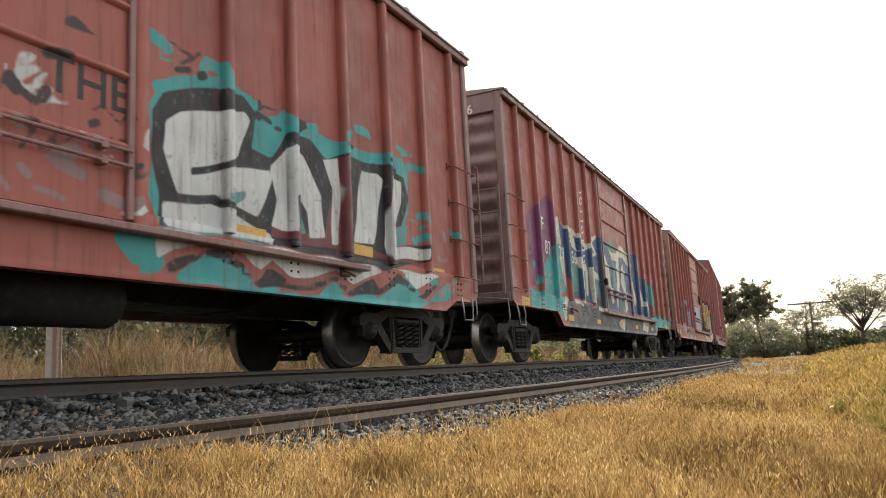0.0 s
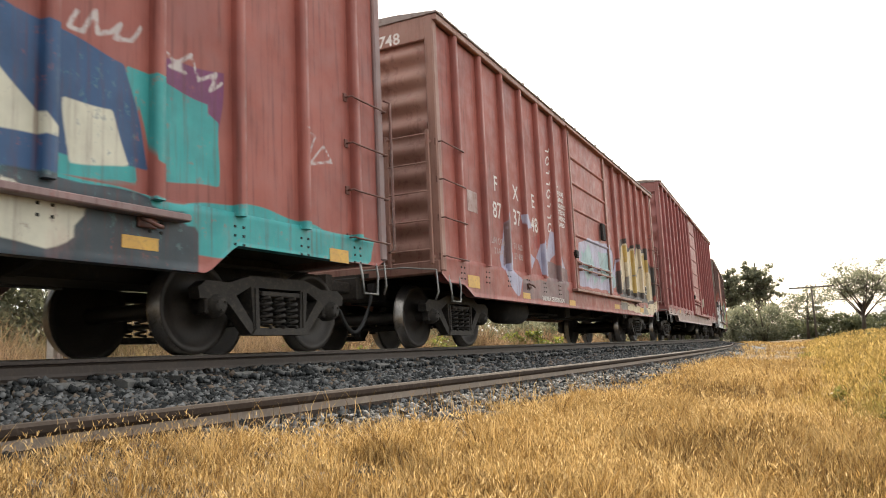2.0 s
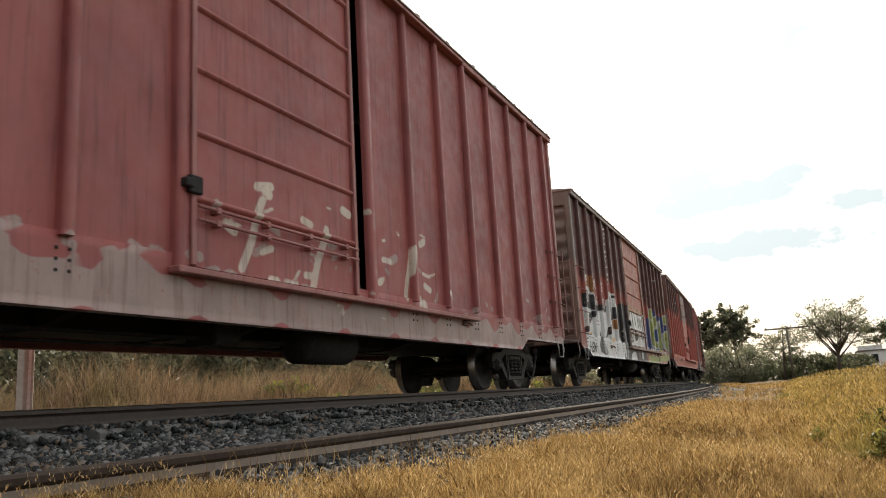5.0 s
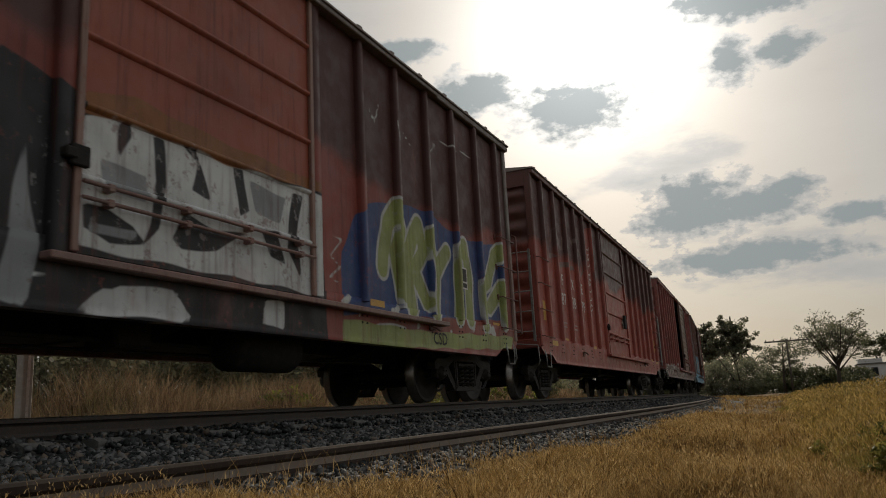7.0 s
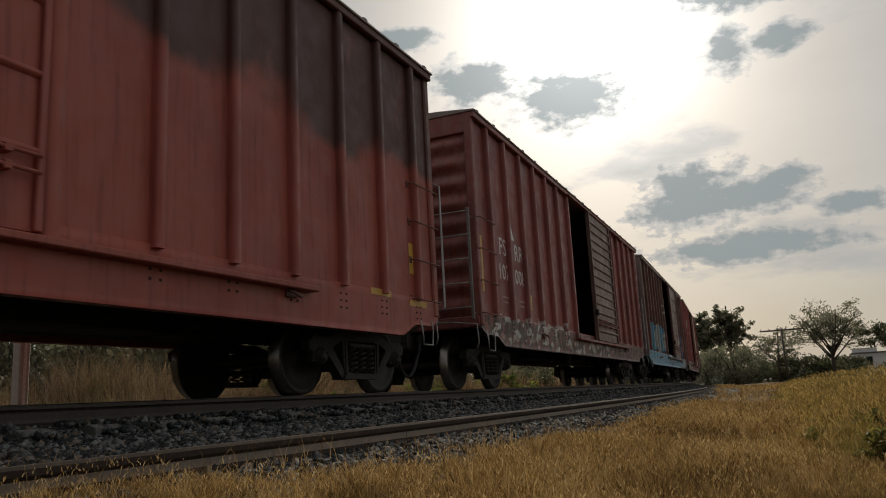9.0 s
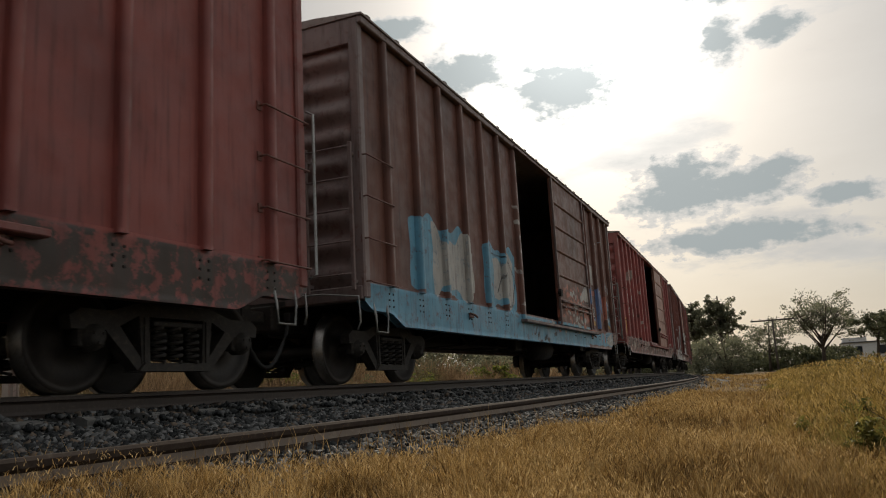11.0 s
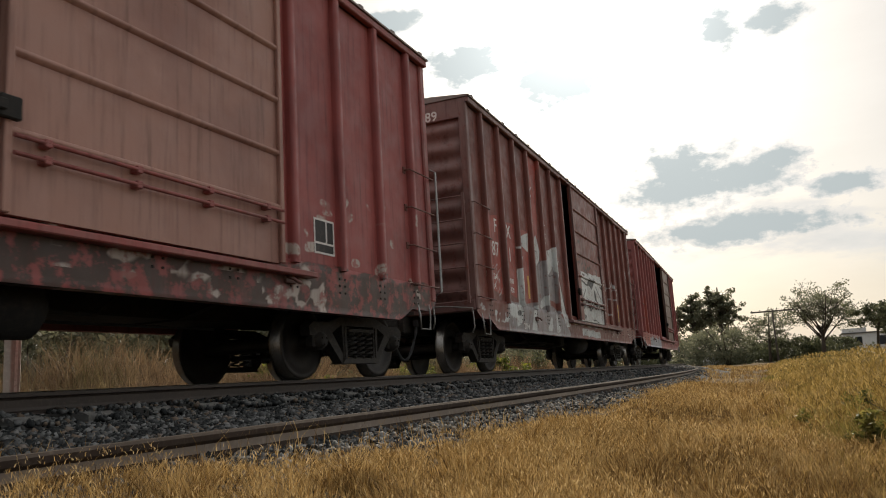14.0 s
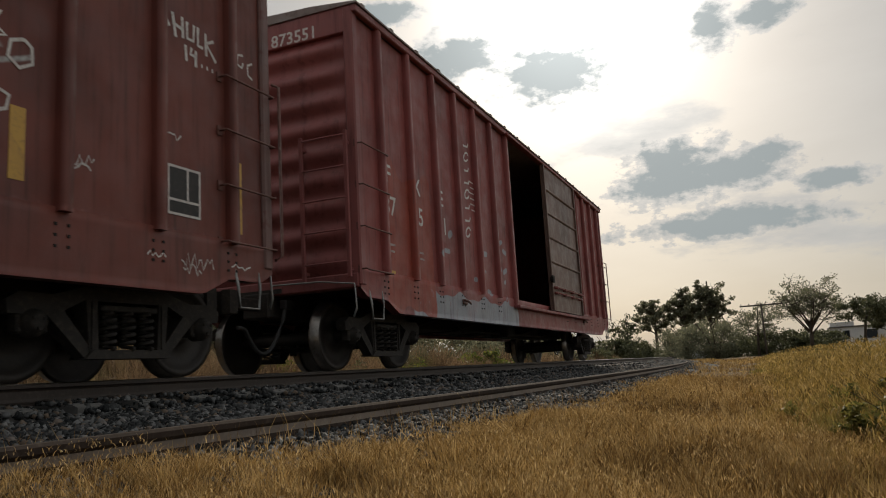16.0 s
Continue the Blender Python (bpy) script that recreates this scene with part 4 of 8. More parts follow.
M["black_paint"] = shader("black stencil paint", two_tone((0.018, 0.018, 0.018), (0.03, 0.028, 0.026), (0.06, 0.045, 0.04), 3.0, 20.0), 0.6)
M["blue_paint"] = shader("pale blue spray paint", two_tone((0.16, 0.30, 0.46), (0.12, 0.24, 0.38), (0.22, 0.32, 0.42), 3.0, 20.0), 0.6)
FRONTS = (-5.37, 11.62, 28.73, 46.21, 66.94, 83.97, 101.19, 118.05, 135.21, 152.46, 169.67)
LENGTHS = (15.6, 15.7, 15.6, 19.3, 15.6, 15.6, 15.68, 15.56, 15.65, 15.47, 15.56)
OXIDE, OXIDE_DARK, RUST = (0.335, 0.102, 0.080), (0.250, 0.078, 0.064), (0.115, 0.055, 0.036)
BLACK, WHITE, TEAL, CREAM = (0.022, 0.022, 0.024), (0.60, 0.62, 0.61), (0.045, 0.33, 0.33), (0.60, 0.58, 0.47)


def strokes(width, *lines):
    return [("stroke", width, list(p)) for p in lines]


def ghost(y0, y1, z0, z1, n, seed):
    """Scattered worn dabs in a stretch of the side."""
    r = random.Random(seed)
    out = []
    for _ in range(n):
        y, z = r.uniform(y0, y1), r.uniform(z0, z1)
        out.append(("stroke", r.uniform(0.04, 0.13), [(y, z), (y + r.uniform(-0.22, 0.22), z + r.uniform(-0.07, 0.07))]))
    return out


def scrawl(y, z, w, h, n, seed):
    """A quick illegible hand-written tag."""
    r = random.Random(seed)
    pts = [(y + w * i / n, z + h * (r.random() - 0.5)) for i in range(n + 1)]
    return [("stroke", 0.052, pts)]


# the fat letters on the first car
spray("soul teal", (1.68, 2.14), (1.93, 2.45), (2.57, 2.65), (2.94, 2.56), (3.13, 2.42), (3.37, 2.53), (3.93, 2.49), (4.26, 2.48), (4.81, 2.5), (5.31, 2.57), (5.76, 2.62), (5.92, 2.47), (5.88, 1.98), (5.66, 1.46), (3.87, 1.17), (1.8, 1.13), (1.69, 1.38), (1.75, 1.69))
spray("soul teal", (1.34, 1.08), (1.85, 1.08), (1.89, 0.8), (1.54, 0.8), (1.4, 0.95))
spray("soul teal", (1.59, 0.8), (1.94, 0.76), (2.24, 0.96), (2.45, 1), (2.79, 0.92), (2.96, 0.73), (3.09, 0.89), (3.28, 0.75), (3.86, 0.72), (4.18, 0.91), (4.43, 0.73), (4.99, 0.95), (4.98, 0.77), (5.74, 1.1), (6.24, 0.79), (6.86, 1.13), (6.97, 0.89), (5.7, 0.64), (3.15, 0.68), (1.59, 0.73))
spray("soul black", (1.72, 2.1), (1.86, 2.29), (2.46, 2.52), (2.81, 2.55), (2.97, 2.42), (2.93, 2.05), (3.19, 2.04), (3.44, 2.36), (3.85, 2.37), (4.12, 2.24), (4.43, 2.36), (4.8, 2.37), (5.3, 2.42), (5.8, 2.38), (5.89, 2.1), (5.55, 1.44), (6.38, 1.58), (6.29, 1.33), (5.2, 1.1), (4.11, 1.15), (3.16, 1.15), (2.56, 1.2), (1.78, 1.13), (1.8, 1.4), (1.73, 1.76))
spray("soul black", (1.76, 0.78), (1.99, 0.93), (2.39, 1.04), (2.73, 0.98), (2.93, 0.79), (3.09, 0.95), (3.42, 0.83), (3.86, 0.86), (4.23, 0.96), (4.47, 0.84), (4.95, 1), (5.03, 0.88), (5.52, 1.11), (6.07, 0.89), (6.8, 1.16), (6.18, 0.81), (5.5, 0.97), (4.98, 0.79), (4.43, 0.76), (4.18, 0.89), (3.86, 0.77), (3.28, 0.75), (2.96, 0.73), (2.67, 0.89), (2.29, 0.95), (1.94, 0.78))
spray("soul maroon", (3.2, 1.44), (4.04, 1.34), (4.29, 2.28), (4.52, 2.36), (4.46, 1.34), (5.22, 1.32), (6.17, 1.31), (6.1, 1.25), (4.2, 1.23), (3.17, 1.24))
spray("soul white", (1.86, 2.04), (2.03, 2.15), (2.57, 2.34), (2.82, 2.39), (2.9, 2.32), (2.74, 1.91), (2.16, 1.7), (2.17, 1.65), (2.56, 1.79), (3.18, 1.91), (3.23, 1.83), (2.99, 1.41), (2.56, 1.46), (2.45, 1.52), (2.01, 1.44), (1.85, 1.79))
spray("soul white", (1.83, 1.35), (2.39, 1.44), (3.17, 1.28), (3.23, 1.2), (1.83, 1.14))
spray("soul white", (3.18, 1.95), (3.47, 2.24), (3.7, 2.16), (4, 1.81), (4.06, 1.34), (3.76, 1.32), (3.75, 1.58), (3.6, 1.72), (3.51, 1.68), (3.5, 1.32), (3.33, 1.31), (3.17, 1.35), (3.26, 1.63))
spray("soul white", (4.05, 2.22), (4.34, 2.29), (4.37, 1.93), (4.3, 1.29), (4.16, 1.27), (4.19, 1.9))
spray("soul white", (4.79, 2.26), (5.14, 2.28), (5.27, 2.22), (5.02, 1.38), (4.6, 1.38), (4.67, 1.83))
spray("soul white", (5.38, 2.31), (5.73, 2.31), (5.68, 2.01), (5.41, 1.43), (6.31, 1.51), (6.27, 1.35), (5.32, 1.25), (5.23, 1.43))
spray("soul white", (1.76, 1.1), (3.16, 1.15), (5, 1.14), (6.73, 1.18), (5.95, 0.94), (5.42, 1.18), (5, 1.03), (4.52, 0.89), (4.23, 1.01), (3.86, 0.91), (3.42, 0.87), (3.16, 1), (2.97, 0.9), (2.73, 1.04), (2.39, 1.08), (1.99, 0.99), (1.78, 0.86))
spray("soul white", (1.39, 1.17), (1.47, 1.27), (1.58, 1.31), (1.64, 1.23), (1.63, 1.18))
spray("soul white", (1.6, 1.89), (1.68, 1.93), (1.68, 1.69), (1.59, 1.73))
spray("soul hole", (2.44, 1.51), (2.83, 1.63), (2.83, 1.55), (2.65, 1.42), (2.56, 1.47))
spray("soul hole", (3.53, 1.52), (3.63, 1.57), (3.73, 1.34), (3.55, 1.34))
spray("soul hole", (5.37, 1.67), (5.85, 1.75), (5.77, 1.47), (5.41, 1.43))
line_of("soul white", 0.05, (0.57, 1.96), (0.69, 2.15), (0.6, 2.13), (0.58, 2.01), (0.73, 2.08), (0.54, 1.91), (0.67, 1.91), (0.78, 2.06), (0.7, 1.96), (0.83, 1.97), (0.75, 1.86), (0.85, 1.91))
line_of("soul white", 0.04, (0.49, 2.01), (0.53, 1.88), (0.84, 1.89), (0.96, 1.91))
line_of("soul white", 0.03, (1, 1.72), (1.33, 1.59))
line_of("soul scrawl", 0.035, (0.51, 1.59), (0.62, 1.49), (0.68, 1.69), (0.75, 1.52), (0.88, 1.72), (0.81, 1.54), (1.02, 1.69), (1.13, 1.62), (1.23, 1.67))
line_of("soul scrawl", 0.06, (1.51, 1.56), (1.45, 1.51), (1.49, 1.47), (1.62, 1.53), (1.57, 1.6), (1.51, 1.56))
spray("soul scrawl", (0.92, 2.56), (1.01, 2.59), (1.21, 2.49), (0.89, 2.47))
line_of("soul scrawl", 0.09, (0.77, 2.21), (0.93, 2.27))
line_of("soul scrawl", 0.05, (1.93, 2.75), (2.19, 2.68), (2.03, 2.59), (2.27, 2.75))
line_of("soul scrawl", 0.04, (1.16, 1.9), (1.24, 1.95), (1.4, 1.86), (1.48, 1.99), (1.57, 1.9))
soul = [(TEAL, SPRAY["soul teal"] + ghost(1.6, 6.2, 2.35, 2.75, 30, 3) + ghost(5.6, 7.2, 0.95, 2.0, 14, 4)),
        (BLACK, SPRAY["soul black"] + ghost(1.9, 5.6, 2.35, 2.6, 16, 71)),
        ((0.16, 0.045, 0.05), SPRAY["soul maroon"]),
        (WHITE, SPRAY["soul white"]),
        ((0.10, 0.29, 0.29), SPRAY["soul hole"]),
        ((0.055, 0.040, 0.038), SPRAY["soul scrawl"] + ghost(0.3, 1.5, 1.7, 1.95, 9, 72)),
        ((0.30, 0.20, 0.20), ghost(0.2, 1.6, 1.2, 1.7, 16, 8) + ghost(6.4, 7.4, 0.9, 1.9, 10, 73))]

spray("teal purple", (-6.81, 2.63), (-5.41, 3.29), (-5.29, 2.54), (-5.29, 2.26), (-5.96, 1.76), (-6.18, 1.51), (-6.76, 1.28))
spray("teal teal", (-6.89, 1.27), (-6.13, 1.28), (-5.23, 1.25), (-4.6, 1.28), (-4.96, 0.79), (-5.34, 0.93), (-5.94, 0.94), (-6.88, 0.94))
spray("teal teal", (-6.16, 1.69), (-5.72, 1.91), (-5.46, 2.12), (-5.2, 2.52), (-5.08, 2.56), (-4.59, 2.2), (-4.57, 1.38), (-5.23, 1.27), (-6.15, 1.3))
spray("teal teal", (-6.61, 1.77), (-6.48, 1.83), (-6.42, 1.75), (-6.51, 1.63), (-6.59, 1.69))
spray("teal teal", (-6.75, 1.91), (-6.7, 1.99), (-6.64, 1.91), (-6.75, 1.86))
spray("teal teal", (-6.51, 1.43), (-6.29, 1.6), (-6.28, 1.4), (-6.48, 1.36))
spray("teal teal", (2.64, 1.34), (4.83, 1.2), (7.62, 1.25), (7.52, 0.94), (4.4, 0.76))
spray("teal navy", (-4.83, 2.8), (-4.29, 2.73), (-3.9, 2.69), (-3.36, 2.77), (-2.66, 2.57), (-1.68, 2.89), (-1.13, 2.89), (-0.21, 2.65), (2.04, 2.89), (2.84, 2.41), (3.49, 2.21), (3.58, 1.22), (1.76, 1.18), (-1.29, 1.16), (-1.81, 1.24), (-3.14, 1.24), (-3.42, 1.29), (-4.32, 1.27), (-4.53, 1.84), (-4.59, 2.22))
spray("teal slate", (-4.67, 1.2), (-3.33, 1.22), (-1.29, 1.16), (4.82, 1.15), (4.4, 0.76), (-4.93, 0.75), (-4.74, 0.98))
spray("teal slate", (-4.3, 2.51), (-3.98, 2.5), (-4.08, 1.94), (-4.31, 1.73))
spray("teal slate", (-2.38, 1.68), (-1.81, 1.31), (-1.65, 2.48), (-1.14, 2.74), (-1.29, 1.16), (-2.3, 1.19))
spray("teal green", (-4.25, 2.16), (-3.57, 2.22), (-3.6, 1.43), (-4.23, 1.39))
spray("teal green", (-3.2, 2.01), (-2.8, 2.1), (-2.94, 1.39), (-3.27, 1.66))
spray("teal green", (-2.36, 2), (-1.9, 1.82), (-1.93, 1.43), (-2.22, 1.52))
spray("teal cream", (-5.13, 2.74), (-4.99, 2.88), (-4.82, 2.91), (-4.73, 2.48), (-4.69, 2.32), (-5.11, 2.29))
spray("teal cream", (-4.9, 2.04), (-4.59, 2.17), (-4.54, 1.63), (-4.57, 1.38), (-4.73, 1.64))
spray("teal cream", (-4.86, 2.87), (-4.37, 2.76), (-3.81, 2.8), (-2.66, 2.6), (-2.31, 2.82), (-1.68, 2.96), (-1.69, 2.85), (-2.32, 2.69), (-2.67, 2.44), (-3.81, 2.69), (-4.37, 2.65))
spray("teal cream", (-4.06, 2.72), (-3.81, 2.78), (-3.65, 2.43), (-3.47, 2.3), (-3.99, 2.39))
spray("teal cream", (-3.39, 2.09), (-2.9, 2.14), (-2.75, 1.93), (-2.89, 1.36), (-3.04, 1.4), (-2.96, 1.95), (-3.19, 1.96), (-3.33, 1.64), (-3.33, 1.31), (-3.47, 1.31))
spray("teal cream", (-2.69, 2.06), (-2.42, 2.09), (-1.82, 1.97), (-1.83, 1.8), (-2.37, 1.87), (-2.3, 1.25), (-2.63, 1.25))
spray("teal cream", (-2.43, 2.69), (-2.2, 2.72), (-1.78, 2.45), (-2.34, 2.33), (-2.34, 2.42), (-2.03, 2.49))
spray("teal cream", (-4.99, 1.04), (-4.7, 1.29), (-4.5, 1.25), (-4.74, 0.98), (-4.77, 0.77), (-4.96, 0.76))
spray("teal cream", (-4.17, 1.17), (-4.02, 1.27), (-3.33, 1.25), (-3.43, 1.13), (-3.94, 1.15))
spray("teal cream", (-3.7, 2.19), (-3.48, 2.21), (-3.3, 1.99), (-3.33, 1.42), (-3.5, 1.5), (-3.53, 1.95))
spray("teal cream", (-2.13, 1.21), (-1.42, 1.18), (-1.43, 1.08), (-2.13, 1.1))
line_of("teal chalk", 0.03, (-4.47, 1.15), (-4.51, 0.96), (-4.33, 0.93), (-4.25, 1.03))
line_of("teal chalk", 0.03, (-3.43, 1.02), (-3.16, 0.82), (-3.25, 1.03), (-2.97, 0.77), (-2.85, 1.07), (-2.65, 0.91))
line_of("teal chalk", 0.03, (-4.03, 0.96), (-4.11, 0.85), (-3.91, 0.79), (-3.83, 0.92))
spray("teal teal", (3.51, 2.26), (3.66, 2.17), (4.25, 2.17), (4.29, 1.28), (3.51, 1.26))
spray("teal teal", (4.5, 2.15), (4.84, 2.16), (5.17, 1.99), (5.16, 1.41), (4.54, 1.37))
spray("teal teal", (4.34, 1.11), (4.77, 1.22), (5.52, 1.34), (6.53, 1.26), (7.35, 1.11), (7.35, 0.98), (6.15, 0.93), (5.16, 0.89), (4.71, 0.77), (4.32, 0.8))
spray("teal purple", (4.53, 2.4), (5.24, 2.48), (5.16, 1.79), (4.84, 1.91), (4.53, 2.02))
spray("teal cream", (3.63, 1.81), (4.05, 1.84), (4.23, 1.4), (3.68, 1.35))
spray("teal navy", (3.17, 2.14), (3.49, 2.21), (3.42, 1.83), (3.19, 1.57))
spray("teal slate", (3.2, 1.24), (4.26, 1.23), (4.42, 1.21), (4.32, 0.72), (3.22, 0.8))
spray("teal cream", (3.2, 1.2), (3.61, 0.96), (3.78, 0.79), (3.45, 0.75), (3.21, 0.94))
line_of("teal chalk", 0.05, (3.75, 2.48), (3.68, 2.33), (3.8, 2.33), (3.89, 2.54), (3.92, 2.37), (4.04, 2.44), (4.11, 2.54), (4.07, 2.4), (4.22, 2.44), (4.3, 2.58))
line_of("teal chalk", 0.045, (4.53, 2.45), (4.77, 2.34), (4.59, 2.33), (4.84, 2.53), (4.9, 2.33), (5.14, 2.45), (5.03, 2.26), (5.2, 2.37))
line_of("teal scrawl", 0.04, (6.28, 2.27), (6.57, 2.22), (6.36, 1.82), (6.71, 2.13), (6.86, 1.98), (6.46, 1.9))
spray("teal green", (-0.97, 2.75), (-0.29, 3.03), (0.17, 2.79), (-0.42, 2.58))
spray("teal green", (-0.47, 2.27), (-0.23, 2.3), (-0.29, 1.56), (-0.47, 1.71))
spray("teal green", (1.21, 3.05), (1.68, 2.83), (1.56, 2.48), (1.19, 2.62))
spray("teal green", (0.3, 1.78), (0.66, 1.22), (0.36, 1.07), (0.22, 1.46))
spray("teal teal", (4.17, 2.23), (5.03, 2.14), (5.12, 1.41), (4.42, 1.49))
spray("teal navy", (1.78, 2.93), (2.56, 2.96), (2.65, 2.43), (4.17, 2.23), (4.41, 1.41), (1.71, 1.36))
spray("teal cream", (-1.39, 2.61), (-1.16, 2.49), (-0.91, 2.22), (-0.75, 1.82), (-0.58, 1.36), (-0.79, 1.32), (-1.05, 1.74), (-1.24, 1.94), (-1.38, 1.94))
spray("teal cream", (-0.87, 2.79), (-0.65, 2.69), (-0.04, 2.67), (0.54, 2.98), (1.11, 2.9), (1.66, 2.57), (1.56, 2.42), (0.85, 2.64), (0.31, 2.63), (0.16, 1.85), (-0.23, 1.24), (-0.35, 1.45), (-0.11, 1.99), (-0.04, 2.46), (-0.47, 2.47))
spray("teal cream", (0.53, 2.37), (0.76, 2.5), (0.98, 1.26), (0.65, 1.16), (0.59, 1.74), (0.37, 1.9))
spray("teal cream", (1.78, 2.93), (1.99, 2.99), (2.06, 2.17), (2.47, 1.59), (2.13, 1.41), (1.85, 2.12))
spray("teal cream", (2.54, 2.68), (2.88, 2.21), (3.38, 1.73), (3.64, 1.47), (3.08, 1.48), (2.63, 2.15))
spray("teal cream", (-0.05, 0.93), (0.65, 1.06), (0.5, 0.73), (0.01, 0.74))
spray("teal cream", (3.05, 1.06), (3.9, 1.06), (3.57, 0.72), (2.78, 0.77))
spray("teal slate", (-1.4, 1.9), (-1.15, 1.8), (-0.74, 1.24), (-1.36, 1.22))
SLATE = (0.045, 0.060, 0.072)
teal_car = [((0.17, 0.045, 0.125), SPRAY["teal purple"]), (TEAL, SPRAY["teal teal"]), ((0.035, 0.085, 0.19), SPRAY["teal navy"]), (SLATE, SPRAY["teal slate"] + [("slab", [(-4.6, 0.62), (4.9, 0.62), (4.9, 1.04), (-4.5, 1.04)])]),
            ((0.05, 0.23, 0.17), SPRAY["teal green"]), (CREAM, SPRAY["teal cream"]), ((0.10, 0.17, 0.24), SPRAY["teal chalk"][:3]), ((0.50, 0.44, 0.43), SPRAY["teal chalk"][3:] + SPRAY["teal scrawl"])]

spray("plum lavender", (-5.61, 1.38), (-5.37, 1.93), (-5.26, 2.2), (-5.02, 2.34), (-5.06, 1.24), (-5.53, 1.18))
spray("plum lavender", (-5.53, 1.27), (-5.1, 1.24), (-4.62, 1.1), (-4.79, 0.85), (-4.88, 0.77), (-5.22, 0.93))
spray("plum lavender", (-4.52, 2.26), (-4.1, 2.3), (-3.91, 2.08), (-4.4, 1.98))
spray("plum lavender", (-4.18, 1.64), (-4.16, 1.26), (-3.84, 1.52), (-3.33, 2.02), (-3.27, 1.24), (-3.5, 1.22), (-3.69, 1.49))
spray("plum lavender", (-2.9, 2.17), (-2.65, 2.15), (-2.62, 1.7), (-2.95, 1.59), (-3.2, 1.37), (-3.24, 1.61))
spray("plum lavender", (-2.4, 2), (-1.97, 1.39), (-2.31, 1.48))
spray("plum smoke", (-4.62, 1.1), (-2.73, 1.18), (-1.93, 1.05), (-1.96, 0.75), (-2.64, 0.78), (-4.71, 0.78))
spray("plum smoke", (-5.37, 1.93), (-5.26, 2.2), (-5.23, 1.91), (-5.28, 1.31), (-5.46, 1.24))
spray("plum smoke", (-3.19, 1.56), (-1.88, 1.47), (-1.92, 1.12), (-3.34, 1.12))
spray("plum brick", (-4.02, 1.92), (-3.55, 2.01), (-3.57, 1.74), (-4.04, 1.66))
line_of("plum white", 0.06, (-4.45, 0.85), (-4.39, 1.15), (-4.21, 1.14), (-4.36, 0.99), (-4.18, 0.85), (-4.07, 1.16), (-3.89, 0.84))
line_of("plum white", 0.05, (-3.81, 1.18), (-3.73, 0.82), (-3.66, 1.14), (-3.52, 0.81))
line_of("plum white", 0.05, (-5, 1.91), (-4.84, 1.79), (-4.42, 1.49))
spray("plum lavender", (-2.34, 1.22), (-1.95, 0.85), (-2.51, 0.78))
spray("plum lavender", (1.1, 2.26), (1.59, 2.34), (1.76, 2.36), (2.08, 2.31), (2.21, 2.19), (2.18, 2.01), (2.1, 1.75), (2.43, 2.08), (2.59, 2.12), (2.37, 1.77), (2.32, 1.63), (2.37, 1.38), (1.61, 1.37), (1.13, 1.47))
spray("plum mint", (1.86, 1.65), (2.22, 1.65), (2.35, 1.39), (2.04, 1.3), (1.82, 1.41))
spray("plum mint", (1.12, 1.75), (1.56, 1.72), (1.65, 1.45), (1.13, 1.51))
spray("plum mint", (1.2, 1.22), (1.61, 1.22), (1.65, 1.16), (1.21, 1.15))
line_of("plum dark", 0.05, (1.74, 2.27), (2.08, 2.31), (2.21, 2.19), (2.18, 2.01), (2.1, 1.75), (2.43, 2.1), (2.62, 2.12), (2.59, 1.99))
line_of("plum dark", 0.03, (1.32, 2.13), (1.52, 2.05), (1.44, 1.77))
line_of("plum dark", 0.03, (1.72, 2.07), (1.85, 1.69), (1.61, 1.48))
spray("plum dark", (2.59, 1.82), (2.7, 1.98), (2.93, 2.06), (2.96, 1.75), (2.61, 1.62))
spray("plum dark", (2.32, 1.76), (2.59, 1.82), (2.61, 1.19), (2.32, 1.15))
spray("plum dark", (2.61, 1.61), (2.93, 1.77), (2.75, 1.95), (3.13, 2.66), (3.5, 2.77), (4.1, 2.55), (4.44, 2.69), (4.75, 2.25), (5.16, 2.82), (5.63, 2.66), (6.32, 2.76), (6.35, 2.05), (6.53, 2.55), (6.98, 2.3), (7.27, 2.24), (7.13, 1.11), (2.61, 1.02))
spray("plum cream", (2.64, 1.59), (3.05, 1.75), (2.96, 1.95), (3.19, 2.48), (3.46, 2.62), (4.01, 2.42), (4.39, 2.58), (4.72, 2.07), (5.2, 2.68), (5.46, 2.56), (6.21, 2.61), (6.16, 1.38), (2.64, 1.34))
spray("plum cream", (2.64, 1.06), (3.1, 1.03), (3.7, 1), (4.66, 0.97), (5.23, 0.93), (7.04, 1), (7.09, 0.77), (5.63, 0.73), (4.3, 0.78), (2.91, 0.84), (2.63, 0.81))
spray("plum yellow", (3.32, 2.57), (3.6, 2.56), (3.93, 2.35), (3.8, 1.96), (3.59, 2.31), (3.38, 2.01))
spray("plum yellow", (4.22, 2.47), (4.43, 2.53), (4.46, 1.29), (4.25, 1.32), (4.32, 2.01))
spray("plum yellow", (5.67, 2.49), (6.21, 2.54), (6.12, 1.25), (5.93, 1.48), (6.09, 2))
spray("plum yellow", (2.67, 1.64), (2.93, 1.7), (2.92, 1.54), (2.67, 1.49))
line_of("plum line", 0.06, (2.99, 1.92), (3.11, 1.71), (3.2, 1.41))
line_of("plum line", 0.05, (3.59, 2.21), (3.73, 1.99), (3.72, 1.59), (3.49, 1.31))
line_of("plum line", 0.05, (4.05, 2.43), (4.2, 2.04), (3.86, 1.41))
line_of("plum line", 0.06, (4.35, 1.78), (4.71, 1.93))
line_of("plum line", 0.06, (4.72, 2.07), (4.89, 1.79), (5.54, 2.27), (5.86, 2.03), (5.75, 1.45))
